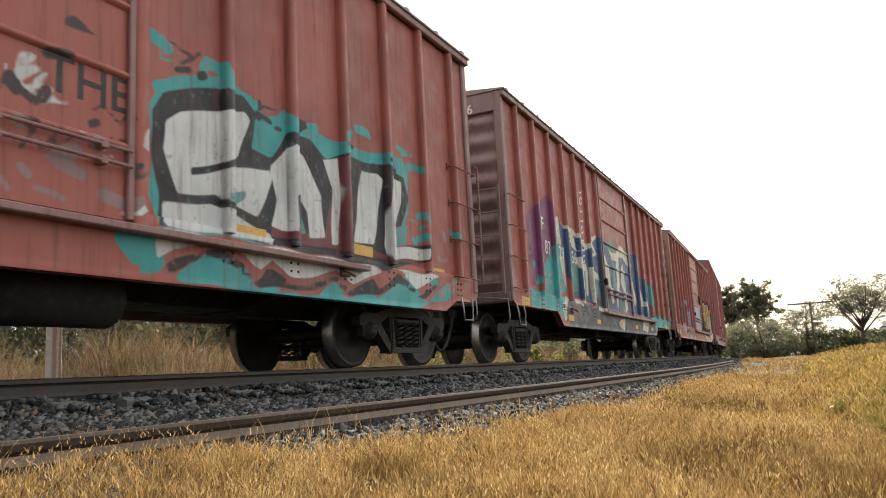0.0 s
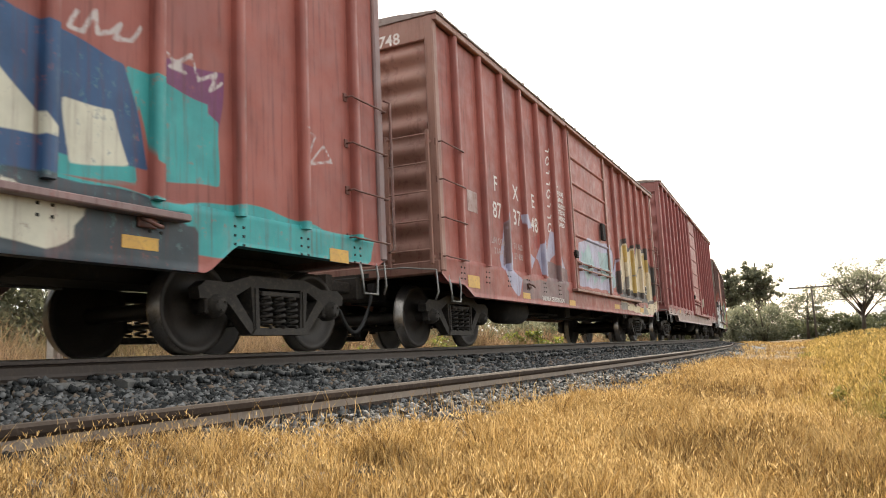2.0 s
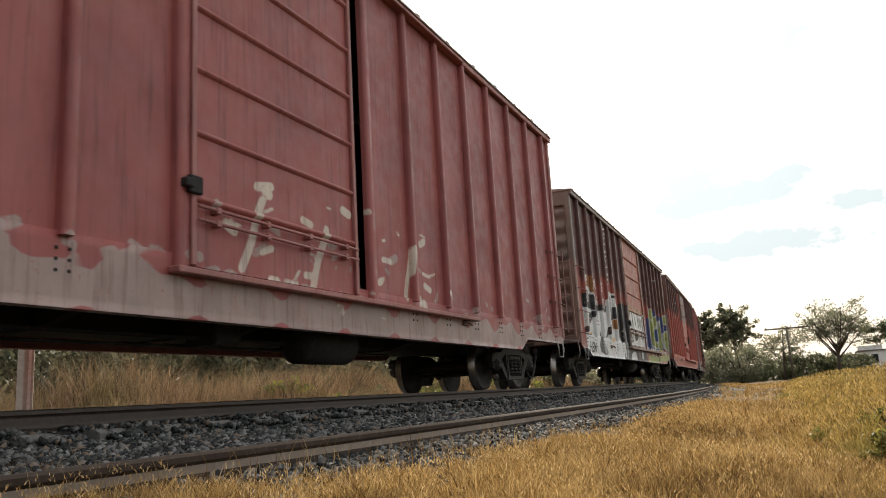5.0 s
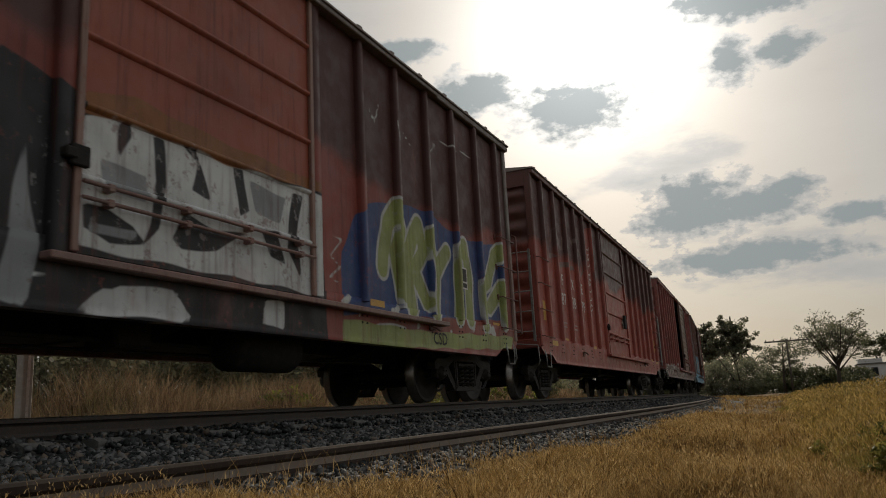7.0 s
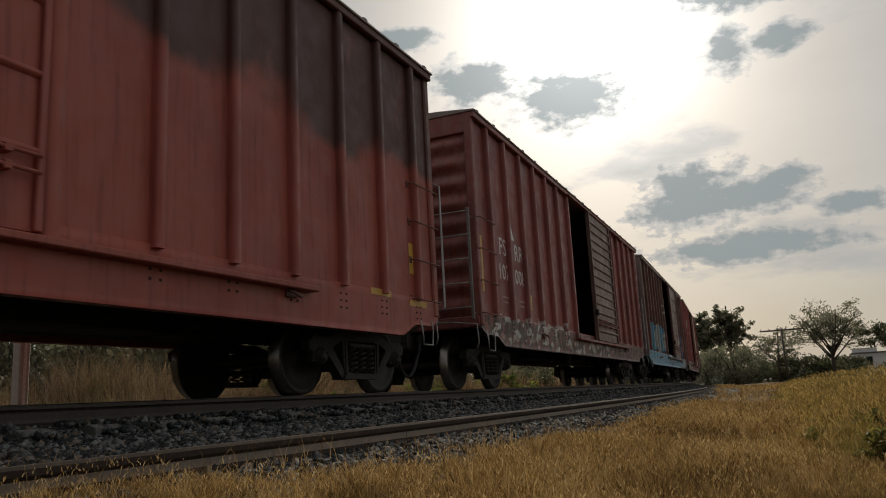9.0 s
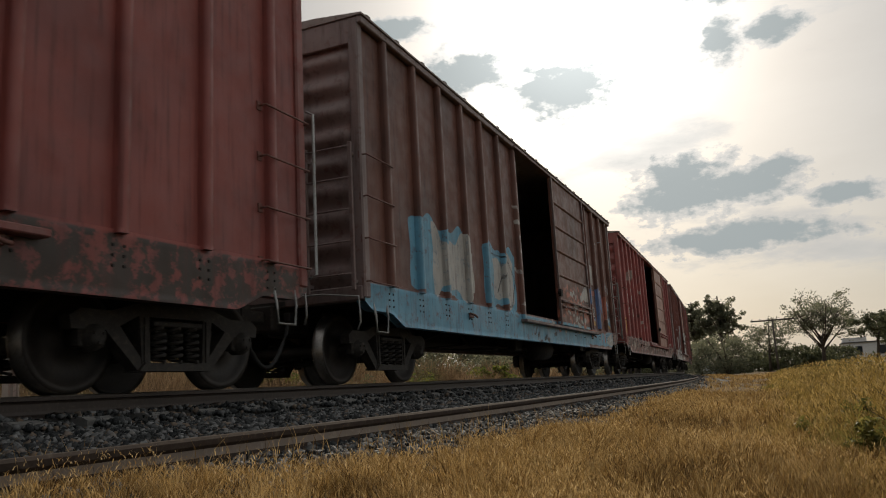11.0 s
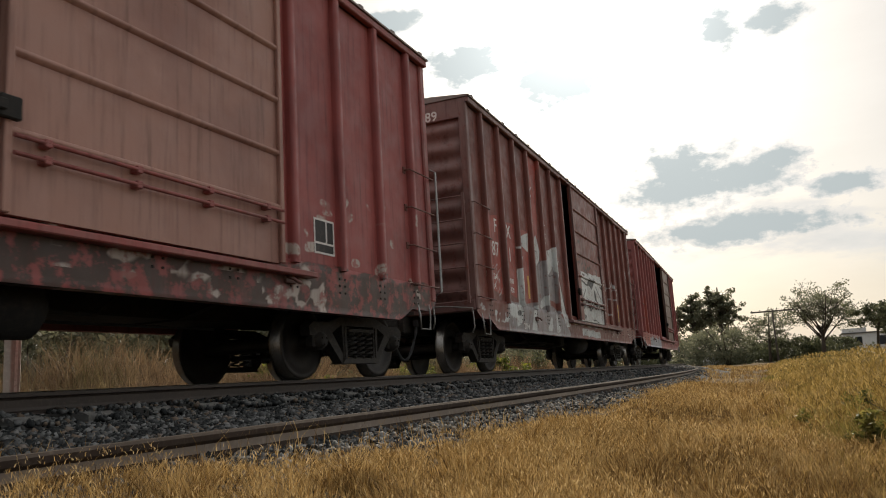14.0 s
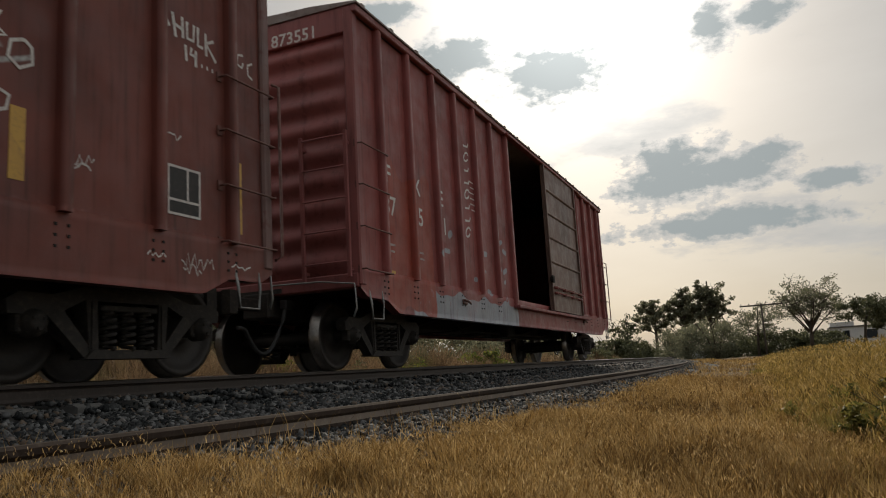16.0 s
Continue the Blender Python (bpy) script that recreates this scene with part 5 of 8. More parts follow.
spray("plum line", (2.61, 1.02), (3.42, 0.98), (3.41, 0.79), (2.61, 0.81))
spray("plum line", (5.11, 0.7), (5.66, 1.05), (6.34, 0.77))
spray("plum line", (3.1, 1.39), (3.51, 1.75), (3.57, 1.47), (3.29, 1.24))
line_of("plum scrawl", 0.03, (6.6, 3.18), (7.04, 3.45), (7.29, 3), (7.55, 2.62), (8.04, 2.65), (7.92, 3.01), (7.01, 3.15))
spray("plum lavender", (-1.1, 2.11), (-0.36, 2.31), (2.01, 2.38), (1.92, 1.2), (-1.21, 1.18))
spray("plum mint", (-0.97, 1.79), (-0.28, 2.2), (0.15, 1.7), (-0.59, 1.27))
spray("plum mint", (0.52, 2.08), (1.71, 2.15), (1.74, 1.62), (0.62, 1.34))
line_of("plum dark", 0.03, (-0.46, 2.25), (-0.12, 1.91), (-0.48, 1.4))
line_of("plum dark", 0.03, (0.33, 2.22), (0.58, 1.75), (1.45, 2.12))
spray("plum dark", (6.09, 2.43), (6.52, 2.59), (6.68, 2.41), (6.56, 2.09), (6.88, 2.21), (7.16, 2.13), (7.18, 1.66), (7.12, 1.07), (6.15, 0.94))
spray("plum dark", (7.18, 1.94), (7.61, 1.95), (7.55, 1.27), (7.19, 1.3))
spray("plum cream", (6.1, 2.28), (6.43, 2.45), (6.57, 2.28), (6.42, 2), (6.87, 2.07), (7.03, 1.99), (7.04, 1.23), (6.14, 1.13))
spray("plum yellow", (6.1, 2.35), (6.41, 2.46), (6.53, 2.31), (6.24, 2.04), (6.12, 1.88))
spray("plum line", (6.26, 1.45), (6.37, 1.64), (6.59, 1.69), (6.68, 1.55), (6.51, 1.31), (6.34, 1.35))
spray("plum cream", (6.15, 1.05), (7.08, 1.13), (7.65, 1.24), (7.65, 0.98), (6.99, 0.74), (6.16, 0.82))
line_of("plum scrawl", 0.04, (6.65, 2.8), (6.85, 2.73), (7.01, 3), (7.06, 2.84))
line_of("plum scrawl", 0.04, (7.17, 2.98), (7.23, 2.52), (7.34, 2.95), (7.46, 2.75), (7.72, 3), (7.59, 2.54), (7.35, 2.41))
yellow_car = [((0.40, 0.39, 0.52), SPRAY["plum lavender"]), ((0.30, 0.44, 0.46), SPRAY["plum mint"] + ghost(-1.2, 1.5, 1.3, 1.9, 16, 74)), ((0.20, 0.125, 0.125), SPRAY["plum smoke"]), ((0.33, 0.06, 0.045), SPRAY["plum brick"]),
              ((0.055, 0.050, 0.046), SPRAY["plum dark"] + SPRAY["plum scrawl"]), ((0.66, 0.55, 0.37), SPRAY["plum cream"]), ((0.52, 0.36, 0.11), SPRAY["plum yellow"]), ((0.24, 0.22, 0.19), SPRAY["plum line"])]

dusty = [((0.34, 0.25, 0.23), [("blob", -9.8, 9.8, 0.60, 1.06, 0.10, 0.0)] + ghost(-9.3, 9.3, 0.9, 1.7, 80, 12)),
         ((0.58, 0.50, 0.42), ghost(-1.2, 4.0, 0.85, 2.3, 40, 13) + strokes(0.12, [(-0.8, 1.2), (-0.5, 1.9)], [(0.3, 1.1), (0.6, 1.8)], [(2.5, 1.2), (2.7, 1.9)]))]

BIG_MARK = strokes(0.13, [(-6.35, 3.05), (-6.15, 3.75)], [(-5.75, 3.75), (-5.70, 3.20), (-5.45, 3.15), (-5.35, 3.6)], [(-4.2, 3.3), (-4.05, 3.75), (-3.85, 3.7), (-3.75, 3.1), (-3.45, 3.0)], [(-3.25, 3.0), (-3.05, 3.6), (-2.85, 3.55), (-2.75, 3.1)],
                    [(-4.2, 4.0), (-3.6, 4.0)], [(-3.3, 4.0), (-2.8, 4.0)], [(-5.9, 2.9), (-5.5, 2.9)], [(-5.1, 2.95), (-4.7, 2.95)])
spray("white white", (-7.02, 2.65), (-6.82, 2.7), (-6.76, 2.44), (-6.47, 2.43), (-6.15, 2.42), (-6.14, 2.2), (-5.15, 2.06), (-4.72, 1.91), (-4.24, 2.56), (-3.59, 2.59), (-2.85, 2.28), (-2.89, 1.32), (-2.18, 1.08), (-2.2, 0.88), (-6.24, 0.72), (-7.2, 0.69), (-7.29, 1.97), (-6.97, 2.16), (-7.03, 2.37))
spray("white black", (-7.31, 2.15), (-6.86, 2.32), (-6.22, 2.26), (-6.11, 2.18), (-5.42, 2.09), (-4.45, 2.14), (-4.45, 1.95), (-5.15, 1.92), (-6.12, 1.87), (-7.28, 1.85))
spray("white black", (-7.25, 1.36), (-6.66, 1.71), (-6.12, 1.9), (-6.12, 1.75), (-6.43, 1.57), (-7.24, 1.22))
spray("white black", (-6.7, 1.32), (-6.51, 1.45), (-6.79, 1.25))
spray("white black", (-5.68, 1.9), (-5.59, 1.88), (-5.81, 1.45), (-6.09, 1.2), (-6.24, 1.17), (-5.85, 1.57), (-5.99, 1.89))
spray("white black", (-5.8, 1.02), (-5.43, 1.4), (-5.37, 1.21), (-4.72, 0.81), (-5.2, 0.75), (-5.68, 0.81))
spray("white black", (-4.95, 1.14), (-4.25, 1.67), (-4.29, 1.36), (-4.8, 1.19))
spray("white black", (-5.19, 1.88), (-5.02, 2), (-5.15, 1.48))
spray("white black", (-4.8, 1.64), (-4.49, 2.02), (-4.72, 1.81))
spray("white black", (-4.28, 2.18), (-4.25, 1.75), (-4.08, 1.62), (-3.89, 1.99), (-4.15, 2.33))
spray("white black", (-2.73, 2.3), (-2.46, 2.36), (-2.46, 1.18), (-2.79, 1.15))
spray("white black", (-2.08, 2.51), (-1.38, 2.3), (-1.51, 0.93), (-2.19, 1.01))
spray("white black", (-3.89, 1.82), (-3.6, 2.17), (-3.29, 2.12), (-3.31, 1.84), (-3.85, 1.74))
spray("white black", (-3.69, 2.51), (-3.17, 2.49), (-2.85, 2.24), (-3.29, 2.27))
spray("white black", (-4.33, 1.25), (-3.54, 0.79), (-3.73, 0.81), (-4.25, 1.16))
spray("white brown", (-3.85, 1.74), (-3.31, 1.84), (-3.32, 1.51), (-3.71, 1.51))
spray("white brown", (-6.74, 2.74), (-6.16, 2.73), (-6.09, 2.22), (-6.47, 2.43), (-6.74, 2.47))
spray("white grey", (-7.23, 1.14), (-6.17, 1.21), (-6.17, 1.17), (-7.23, 1.09))
spray("white grey", (-5.4, 1.2), (-4.72, 0.86), (-5.14, 0.77), (-5.33, 0.94))
spray("white grey", (-3.29, 2.12), (-2.86, 2.08), (-3, 1.43), (-3.31, 1.63))
spray("white grey", (-4.24, 2.47), (-3.69, 2.45), (-3.7, 1.91), (-3.98, 2.08))
spray("white white", (-1.8, 2.06), (-1.55, 2.12), (-1.57, 1.67), (-1.63, 0.93), (-1.81, 0.92), (-1.81, 1.61))
spray("white white", (-1.51, 2.16), (-1.02, 2.32), (-0.75, 2.3), (-0.63, 2.24), (-0.45, 2.34), (0.23, 2.24), (1.72, 2.27), (1.68, 1.13), (0.94, 1.16), (-1.41, 1.17))
spray("white black", (-1.4, 1.51), (-1.19, 1.51), (-0.93, 1.44), (-0.77, 1.3), (-1.13, 1.24), (-1.37, 1.31))
spray("white black", (-1.12, 2.18), (-1.02, 2.32), (-0.96, 2.14), (-1.08, 1.88))
spray("white black", (-0.77, 2.24), (-0.63, 2.24), (-0.57, 1.83), (-0.66, 1.45), (-0.85, 1.24), (-0.77, 1.47), (-0.7, 1.85))
spray("white black", (-0.54, 1.38), (-0.37, 1.65), (0.02, 1.58), (0.46, 1.61), (0.03, 1.38), (-0.42, 1.31))
spray("white black", (0.23, 2.24), (0.38, 2.23), (0.46, 1.82), (0.31, 1.74))
spray("white black", (0.62, 1.69), (0.78, 1.45), (1.03, 1.38), (0.86, 1.74))
spray("white black", (-0.51, 2.28), (-0.26, 2.25), (-0.05, 1.81), (-0.31, 1.85), (-0.25, 2.11))
spray("white black", (1.13, 2.19), (1.32, 2.18), (1.22, 1.69), (1.3, 1.25), (1.03, 1.55))
spray("white grey", (-1.26, 1.88), (-0.79, 1.87), (-0.78, 1.65), (-1.24, 1.63))
spray("white grey", (0.46, 2.14), (1.04, 2.11), (0.95, 1.81), (0.54, 1.84))
spray("white grey", (-1.33, 1.36), (-0.88, 1.41), (-0.88, 1.32), (-1.32, 1.28))
spray("white brown", (-1.43, 2.39), (-0.92, 2.49), (0.01, 2.43), (1.68, 2.41), (1.67, 2.29), (0.16, 2.21), (-0.63, 2.23), (-1.42, 2.2))
spray("white white", (-1.11, 0.89), (-1.07, 0.96), (-0.35, 0.98), (-0.64, 0.73), (-1.01, 0.76))
spray("white white", (0.69, 1.02), (1.03, 1.03), (1.02, 0.74), (0.69, 0.77))
line_of("white black", 0.05, (-0.75, 0.85), (-0.74, 0.83))
spray("white navy", (2.13, 1.73), (2.45, 2.24), (2.77, 2.45), (3.54, 2.62), (4.43, 2.7), (5.14, 2.56), (5.96, 2.53), (7.29, 2.67), (7.17, 1.33), (2.1, 0.99))
line_of("white edge", 0.36, (3.07, 1.69), (3.23, 2.27), (3.48, 2.53), (3.61, 2.26), (3.41, 1.94), (3.54, 1.38))
line_of("white olive", 0.27, (3.07, 1.69), (3.23, 2.27), (3.48, 2.53), (3.61, 2.26), (3.41, 1.94), (3.54, 1.38))
line_of("white edge", 0.36, (3.83, 1.24), (3.74, 1.94), (4.1, 2.43), (4.25, 2.08), (3.93, 1.78), (4.27, 1.37))
line_of("white olive", 0.27, (3.83, 1.24), (3.74, 1.94), (4.1, 2.43), (4.25, 2.08), (3.93, 1.78), (4.27, 1.37))
line_of("white edge", 0.36, (4.45, 2.32), (4.61, 1.83), (5.01, 2.18))
line_of("white olive", 0.27, (4.45, 2.32), (4.61, 1.83), (5.01, 2.18))
line_of("white edge", 0.36, (4.61, 1.83), (4.56, 1.25))
line_of("white olive", 0.27, (4.61, 1.83), (4.56, 1.25))
line_of("white edge", 0.36, (5.37, 1.25), (5.42, 2.23), (5.7, 2.4), (5.82, 1.85), (5.77, 1.24))
line_of("white olive", 0.27, (5.37, 1.25), (5.42, 2.23), (5.7, 2.4), (5.82, 1.85), (5.77, 1.24))
line_of("white edge", 0.36, (6.4, 1.19), (6.34, 1.82), (6.66, 1.95), (6.93, 2.39), (7.21, 2.54))
line_of("white olive", 0.27, (6.4, 1.19), (6.34, 1.82), (6.66, 1.95), (6.93, 2.39), (7.21, 2.54))
line_of("white edge", 0.36, (6.64, 1.51), (7.18, 1.9), (7.29, 1.29))
line_of("white olive", 0.27, (6.64, 1.51), (7.18, 1.9), (7.29, 1.29))
spray("white olive", (2.1, 0.96), (4.25, 0.95), (7.66, 1.09), (7.47, 0.84), (2.08, 0.63))
line_of("white edge", 0.035, (1.94, 1.88), (2.14, 1.86), (1.91, 1.63), (2.12, 1.54), (1.88, 1.39), (2.07, 1.35))
line_of("white edge", 0.05, (2.85, 3.74), (2.98, 3.6), (3.13, 3.88))
line_of("white edge", 0.05, (3.49, 3.73), (3.54, 3.48))
line_of("white edge", 0.05, (3.79, 3.71), (4.01, 3.55))
line_of("white edge", 0.05, (4.56, 3.87), (4.82, 3.83), (4.62, 3.64))
line_of("white edge", 0.05, (4.93, 3.9), (5.52, 3.95), (5.47, 3.58))
line_of("white edge", 0.05, (5.52, 3.95), (6.18, 4))
spray("white edge", (2.81, 0.98), (3.63, 0.98), (3.61, 0.77), (2.79, 0.79))
spray("white base", (-3.0, 2.25), (-1.45, 2.35), (1.75, 2.35), (1.8, 0.6), (-3.0, 0.6))
spray("white white", (-2.75, 0.72), (-2.6, 2.0), (-2.2, 2.05), (-2.05, 0.75), (-2.3, 0.75), (-2.35, 1.1), (-2.5, 1.1), (-2.55, 0.72))
spray("white white", (-1.4, 0.70), (-0.2, 0.72), (-0.4, 0.95), (-1.2, 0.92))
spray("white grey", (-2.0, 0.75), (-1.85, 1.9), (-1.7, 1.2), (-1.75, 0.7))
white_car = [(BLACK, SPRAY["white base"]), ((0.68, 0.70, 0.70), SPRAY["white white"] + [("slab", [(-7.2, 0.6), (-2.4, 0.6), (-2.4, 1.0), (-7.2, 1.0)])]), (BLACK, SPRAY["white black"]), ((0.30, 0.32, 0.33), SPRAY["white grey"]), ((0.28, 0.115, 0.04), SPRAY["white brown"]),
             ((0.05, 0.085, 0.22), SPRAY["white navy"]), ((0.56, 0.57, 0.54), SPRAY["white edge"] + ghost(2.0, 7.6, 0.75, 1.2, 24, 15)), ((0.33, 0.37, 0.13), SPRAY["white olive"])]

spray("five ghost", (-6.52, 3.34), (-6.35, 3.63), (-6.21, 3.72), (-6.39, 3.33))
spray("five ghost", (-6.69, 3.07), (-6.26, 3.11), (-6.22, 3.01), (-6.65, 2.94))
spray("five ghost", (-5.93, 2.98), (-5.3, 3.06), (-5.31, 2.92), (-5.93, 2.85))
spray("five ghost", (-5.07, 3.03), (-4.45, 3.08), (-4.45, 2.97), (-5.08, 2.89))
line_of("five ghost", 0.12, (-5.77, 3.55), (-5.72, 3.34), (-5.51, 3.35), (-5.45, 3.61))
line_of("five ghost", 0.1, (-4.67, 3.74), (-4.55, 3.6), (-4.41, 3.72))
line_of("five ghost", 0.1, (-4, 3.6), (-3.78, 3.55), (-3.58, 3.1), (-3.75, 2.98))
spray("five red", (-3.23, 4.28), (-2.52, 4.41), (-2.64, 2.03), (-3.39, 1.99))
five_car = [((0.22, 0.15, 0.13), SPRAY["five ghost"]), ((0.33, 0.085, 0.062), SPRAY["five red"])]

chipped = [((0.055, 0.040, 0.032), [("slab", [(-7.9, 0.55), (7.9, 0.55), (7.9, 1.20), (-7.9, 1.20)])]), ((0.52, 0.50, 0.46), ghost(-7.4, 2.5, 0.74, 1.24, 130, 17) + ghost(-5.0, -2.0, 1.15, 1.3, 18, 18))]

spray("blue blue", (2.4, 1.1), (3.01, 1.1), (3.79, 1.07), (5.21, 1.09), (7.13, 1.22), (7.1, 0.77), (5.2, 0.77), (2.41, 0.78))
spray("blue grey", (2.98, 1.89), (3.42, 2.14), (3.68, 2.2), (3.86, 2.14), (3.89, 1.87), (3.56, 1.82), (3.31, 1.86), (2.98, 1.77))
spray("blue grey", (3.93, 2.55), (4.16, 2.53), (4.24, 2.28), (3.96, 1.97), (3.91, 2.24))
spray("blue grey", (4.58, 2.96), (5.11, 2.99), (5.1, 2.42), (4.58, 2.43))
spray("blue grey", (5.45, 2.58), (5.75, 2.56), (5.82, 2.32), (5.44, 2.23))
spray("blue grey", (6.26, 1), (7.02, 1.21), (7.1, 0.78), (6.26, 0.82))
spray("blue red", (3.96, 1.97), (4.24, 2.23), (4.21, 2.12), (4.11, 1.88), (4.22, 1.38), (4.12, 1.36), (3.97, 1.49))
spray("blue red", (4.42, 2.31), (4.51, 2.38), (4.51, 1.26), (4.42, 1.2))
spray("blue red", (3.21, 1.55), (3.52, 1.62), (3.74, 1.6), (3.78, 1.38), (3.57, 1.26), (3.21, 1.37))
spray("blue red", (3.21, 1.3), (3.33, 1.34), (3.22, 1.13), (3.15, 1.15))
spray("blue red", (5.98, 2.15), (6.36, 2.08), (6.34, 1.75), (6.05, 1.96))
spray("blue red", (3.58, 0.76), (3.75, 0.9), (3.75, 0.77))
spray("blue red", (5.57, 1.1), (5.7, 0.81), (5.6, 0.8), (5.48, 1.07))
spray("blue red", (5.92, 1.17), (6.06, 1.19), (6.09, 0.88), (5.98, 0.83))
spray("blue red", (3.21, 1.87), (3.43, 1.95), (3.45, 1.83), (3.24, 1.77))
spray("blue red", (3.75, 1.11), (4.48, 1.13), (5.08, 1.12), (5.08, 1.19), (3.79, 1.17))
spray("blue red", (4.6, 2.25), (5.16, 2.27), (5.16, 2.11), (4.6, 2.14))
spray("blue deep", (4.01, 1.82), (4.26, 2.14), (4.48, 2.38), (4.51, 1.86), (4.27, 1.8), (4.27, 1.38), (4.04, 1.54))
spray("blue deep", (5.44, 2.18), (5.95, 2.35), (6.06, 2.12), (6.04, 1.64), (5.81, 1.81), (5.65, 1.88), (5.42, 1.49))
spray("blue deep", (6.37, 2.3), (6.97, 1.97), (6.67, 1.81), (6.36, 1.27))
spray("blue deep", (5.23, 2.29), (5.45, 2.48), (5.42, 1.25), (5.24, 1.23))
spray("blue deep", (4.51, 1.38), (4.83, 1.53), (5.08, 1.53), (5.15, 1.4), (4.59, 1.4))
spray("blue pale", (3.97, 1.69), (4.11, 1.72), (4.09, 1.51), (3.97, 1.49))
spray("blue pale", (5.5, 1.6), (5.61, 1.82), (5.72, 1.44), (5.64, 1.38), (5.59, 1.62))
spray("blue pale", (6.42, 2.31), (6.97, 2), (6.99, 1.93), (6.37, 2.21))
spray("blue pale", (6.48, 1.72), (6.91, 1.79), (6.9, 1.68), (6.66, 1.67), (6.46, 1.45))
spray("blue pale", (3.49, 1.16), (3.83, 1.19), (3.79, 1.07), (3.49, 1.07))
line_of("blue pale", 0.04, (5.76, 3.91), (5.63, 3.52), (5.91, 3.75), (5.86, 3.46), (6.22, 3.83), (6.39, 3.66), (6.78, 3.82))
line_of("blue pale", 0.04, (5.44, 2.18), (5.95, 2.35), (6.08, 1.65), (6.29, 1.53))
line_of("blue pale", 0.05, (5.94, 1.17), (5.93, 0.8))
line_of("blue pale", 0.04, (2.98, 1.89), (3.42, 2.16), (3.7, 2.23), (3.89, 2.13), (3.91, 1.87))
line_of("blue pale", 0.03, (6.72, 1.1), (7.13, 1.22), (6.71, 0.93), (7.11, 1.02))
line_of("blue dark", 0.05, (3.94, 2.04), (4.21, 2.29), (4.26, 2.26))
line_of("blue dark", 0.05, (3.27, 1.85), (3.56, 1.78), (3.87, 1.84), (3.78, 1.68))
spray("blue dark", (5.61, 1.79), (5.72, 1.69), (5.75, 1.4), (5.64, 1.58))
spray("blue dark", (6.67, 1.81), (7.07, 1.88), (7.05, 1.64), (6.75, 1.6))
spray("blue dark", (3.06, 1.51), (3.21, 1.55), (3.22, 1.27), (3.07, 1.28))
spray("blue yellow", (4.59, 1.44), (5.02, 1.45), (5.18, 1.41), (4.59, 1.33))
spray("blue blue", (6.34, 2.24), (6.5, 2.32), (6.95, 1.81), (7.04, 1.36), (6.36, 1.26))
spray("blue red", (6.14, 2.17), (6.29, 2.23), (6.24, 1.55), (6.06, 1.43))
spray("blue pale", (6.61, 1.81), (6.74, 1.96), (6.75, 1.59), (7, 1.55), (6.62, 1.41))
spray("blue yellow", (6.38, 1.46), (7, 1.39), (7, 1.29), (6.38, 1.34))
spray("blue dark", (6.77, 1.86), (6.93, 1.81), (6.99, 1.6), (6.79, 1.61))
line_of("blue pale", 0.05, (6.37, 2.64), (6.42, 2.38), (6.56, 2.68), (6.52, 2.4))
line_of("blue pale", 0.05, (6.59, 2.35), (6.61, 2.56), (6.77, 2.56), (6.66, 2.36))
line_of("blue pale", 0.05, (6.81, 2.4), (6.86, 2.57), (7.03, 2.32), (7.09, 2.51))
blue_car = [((0.145, 0.36, 0.50), SPRAY["blue blue"] + [("slab", [(-7.8, 0.6), (4.0, 0.6), (4.0, 1.2), (-7.8, 1.2)]), ("blob", -3.6, -1.8, 1.2, 2.3, 0.1, 0.0), ("blob", -6.5, -4.3, 1.2, 2.3, 0.1, 1.0)]),
            ((0.46, 0.155, 0.10), SPRAY["blue red"] + ghost(-1.0, 3.6, 0.95, 1.3, 16, 20) + ghost(0.95, 3.8, 1.25, 2.1, 60, 79)),
            ((0.14, 0.23, 0.44), SPRAY["blue deep"]),
            ((0.47, 0.455, 0.42), SPRAY["blue grey"] + [("blob", -3.1, -1.95, 1.35, 2.15, 0.10, 0.7), ("blob", -5.6, -4.0, 1.3, 2.15, 0.1, 0.2)] + ghost(-1.6, -1.3, 1.2, 3.4, 18, 21) + ghost(-1.0, 3.0, 1.02, 1.2, 18, 22) + ghost(1.8, 3.8, 1.2, 2.0, 24, 80)),
            ((0.56, 0.64, 0.68), SPRAY["blue pale"]), ((0.45, 0.27, 0.05), SPRAY["blue yellow"]),
            (BLACK, SPRAY["blue dark"] + strokes(0.05, [(-3.1, 2.2), (-2.2, 2.15), (-1.85, 1.8), (-2.1, 1.3), (-3.0, 1.25)], [(-2.9, 1.5), (-2.5, 1.9), (-2.2, 1.5)]) + scrawl(-1.0, 0.9, 0.6, 0.2, 6, 26) + ghost(-1.2, 1.5, 0.7, 1.1, 14, 75))]

red_car = [((0.085, 0.055, 0.045), [("blob", -7.9, 7.9, 0.50, 1.24, 0.03, 0.0)]), ((0.50, 0.42, 0.37), ghost(-7.4, 5.0, 0.74, 1.3, 120, 27) + ghost(-4.0, -2.2, 1.3, 2.4, 10, 28) + ghost(3.5, 7.6, 0.85, 2.2, 26, 29) + BIG_MARK),
           ((0.115, 0.045, 0.038), ghost(-5.0, -4.2, 1.5, 2.6, 22, 30))]

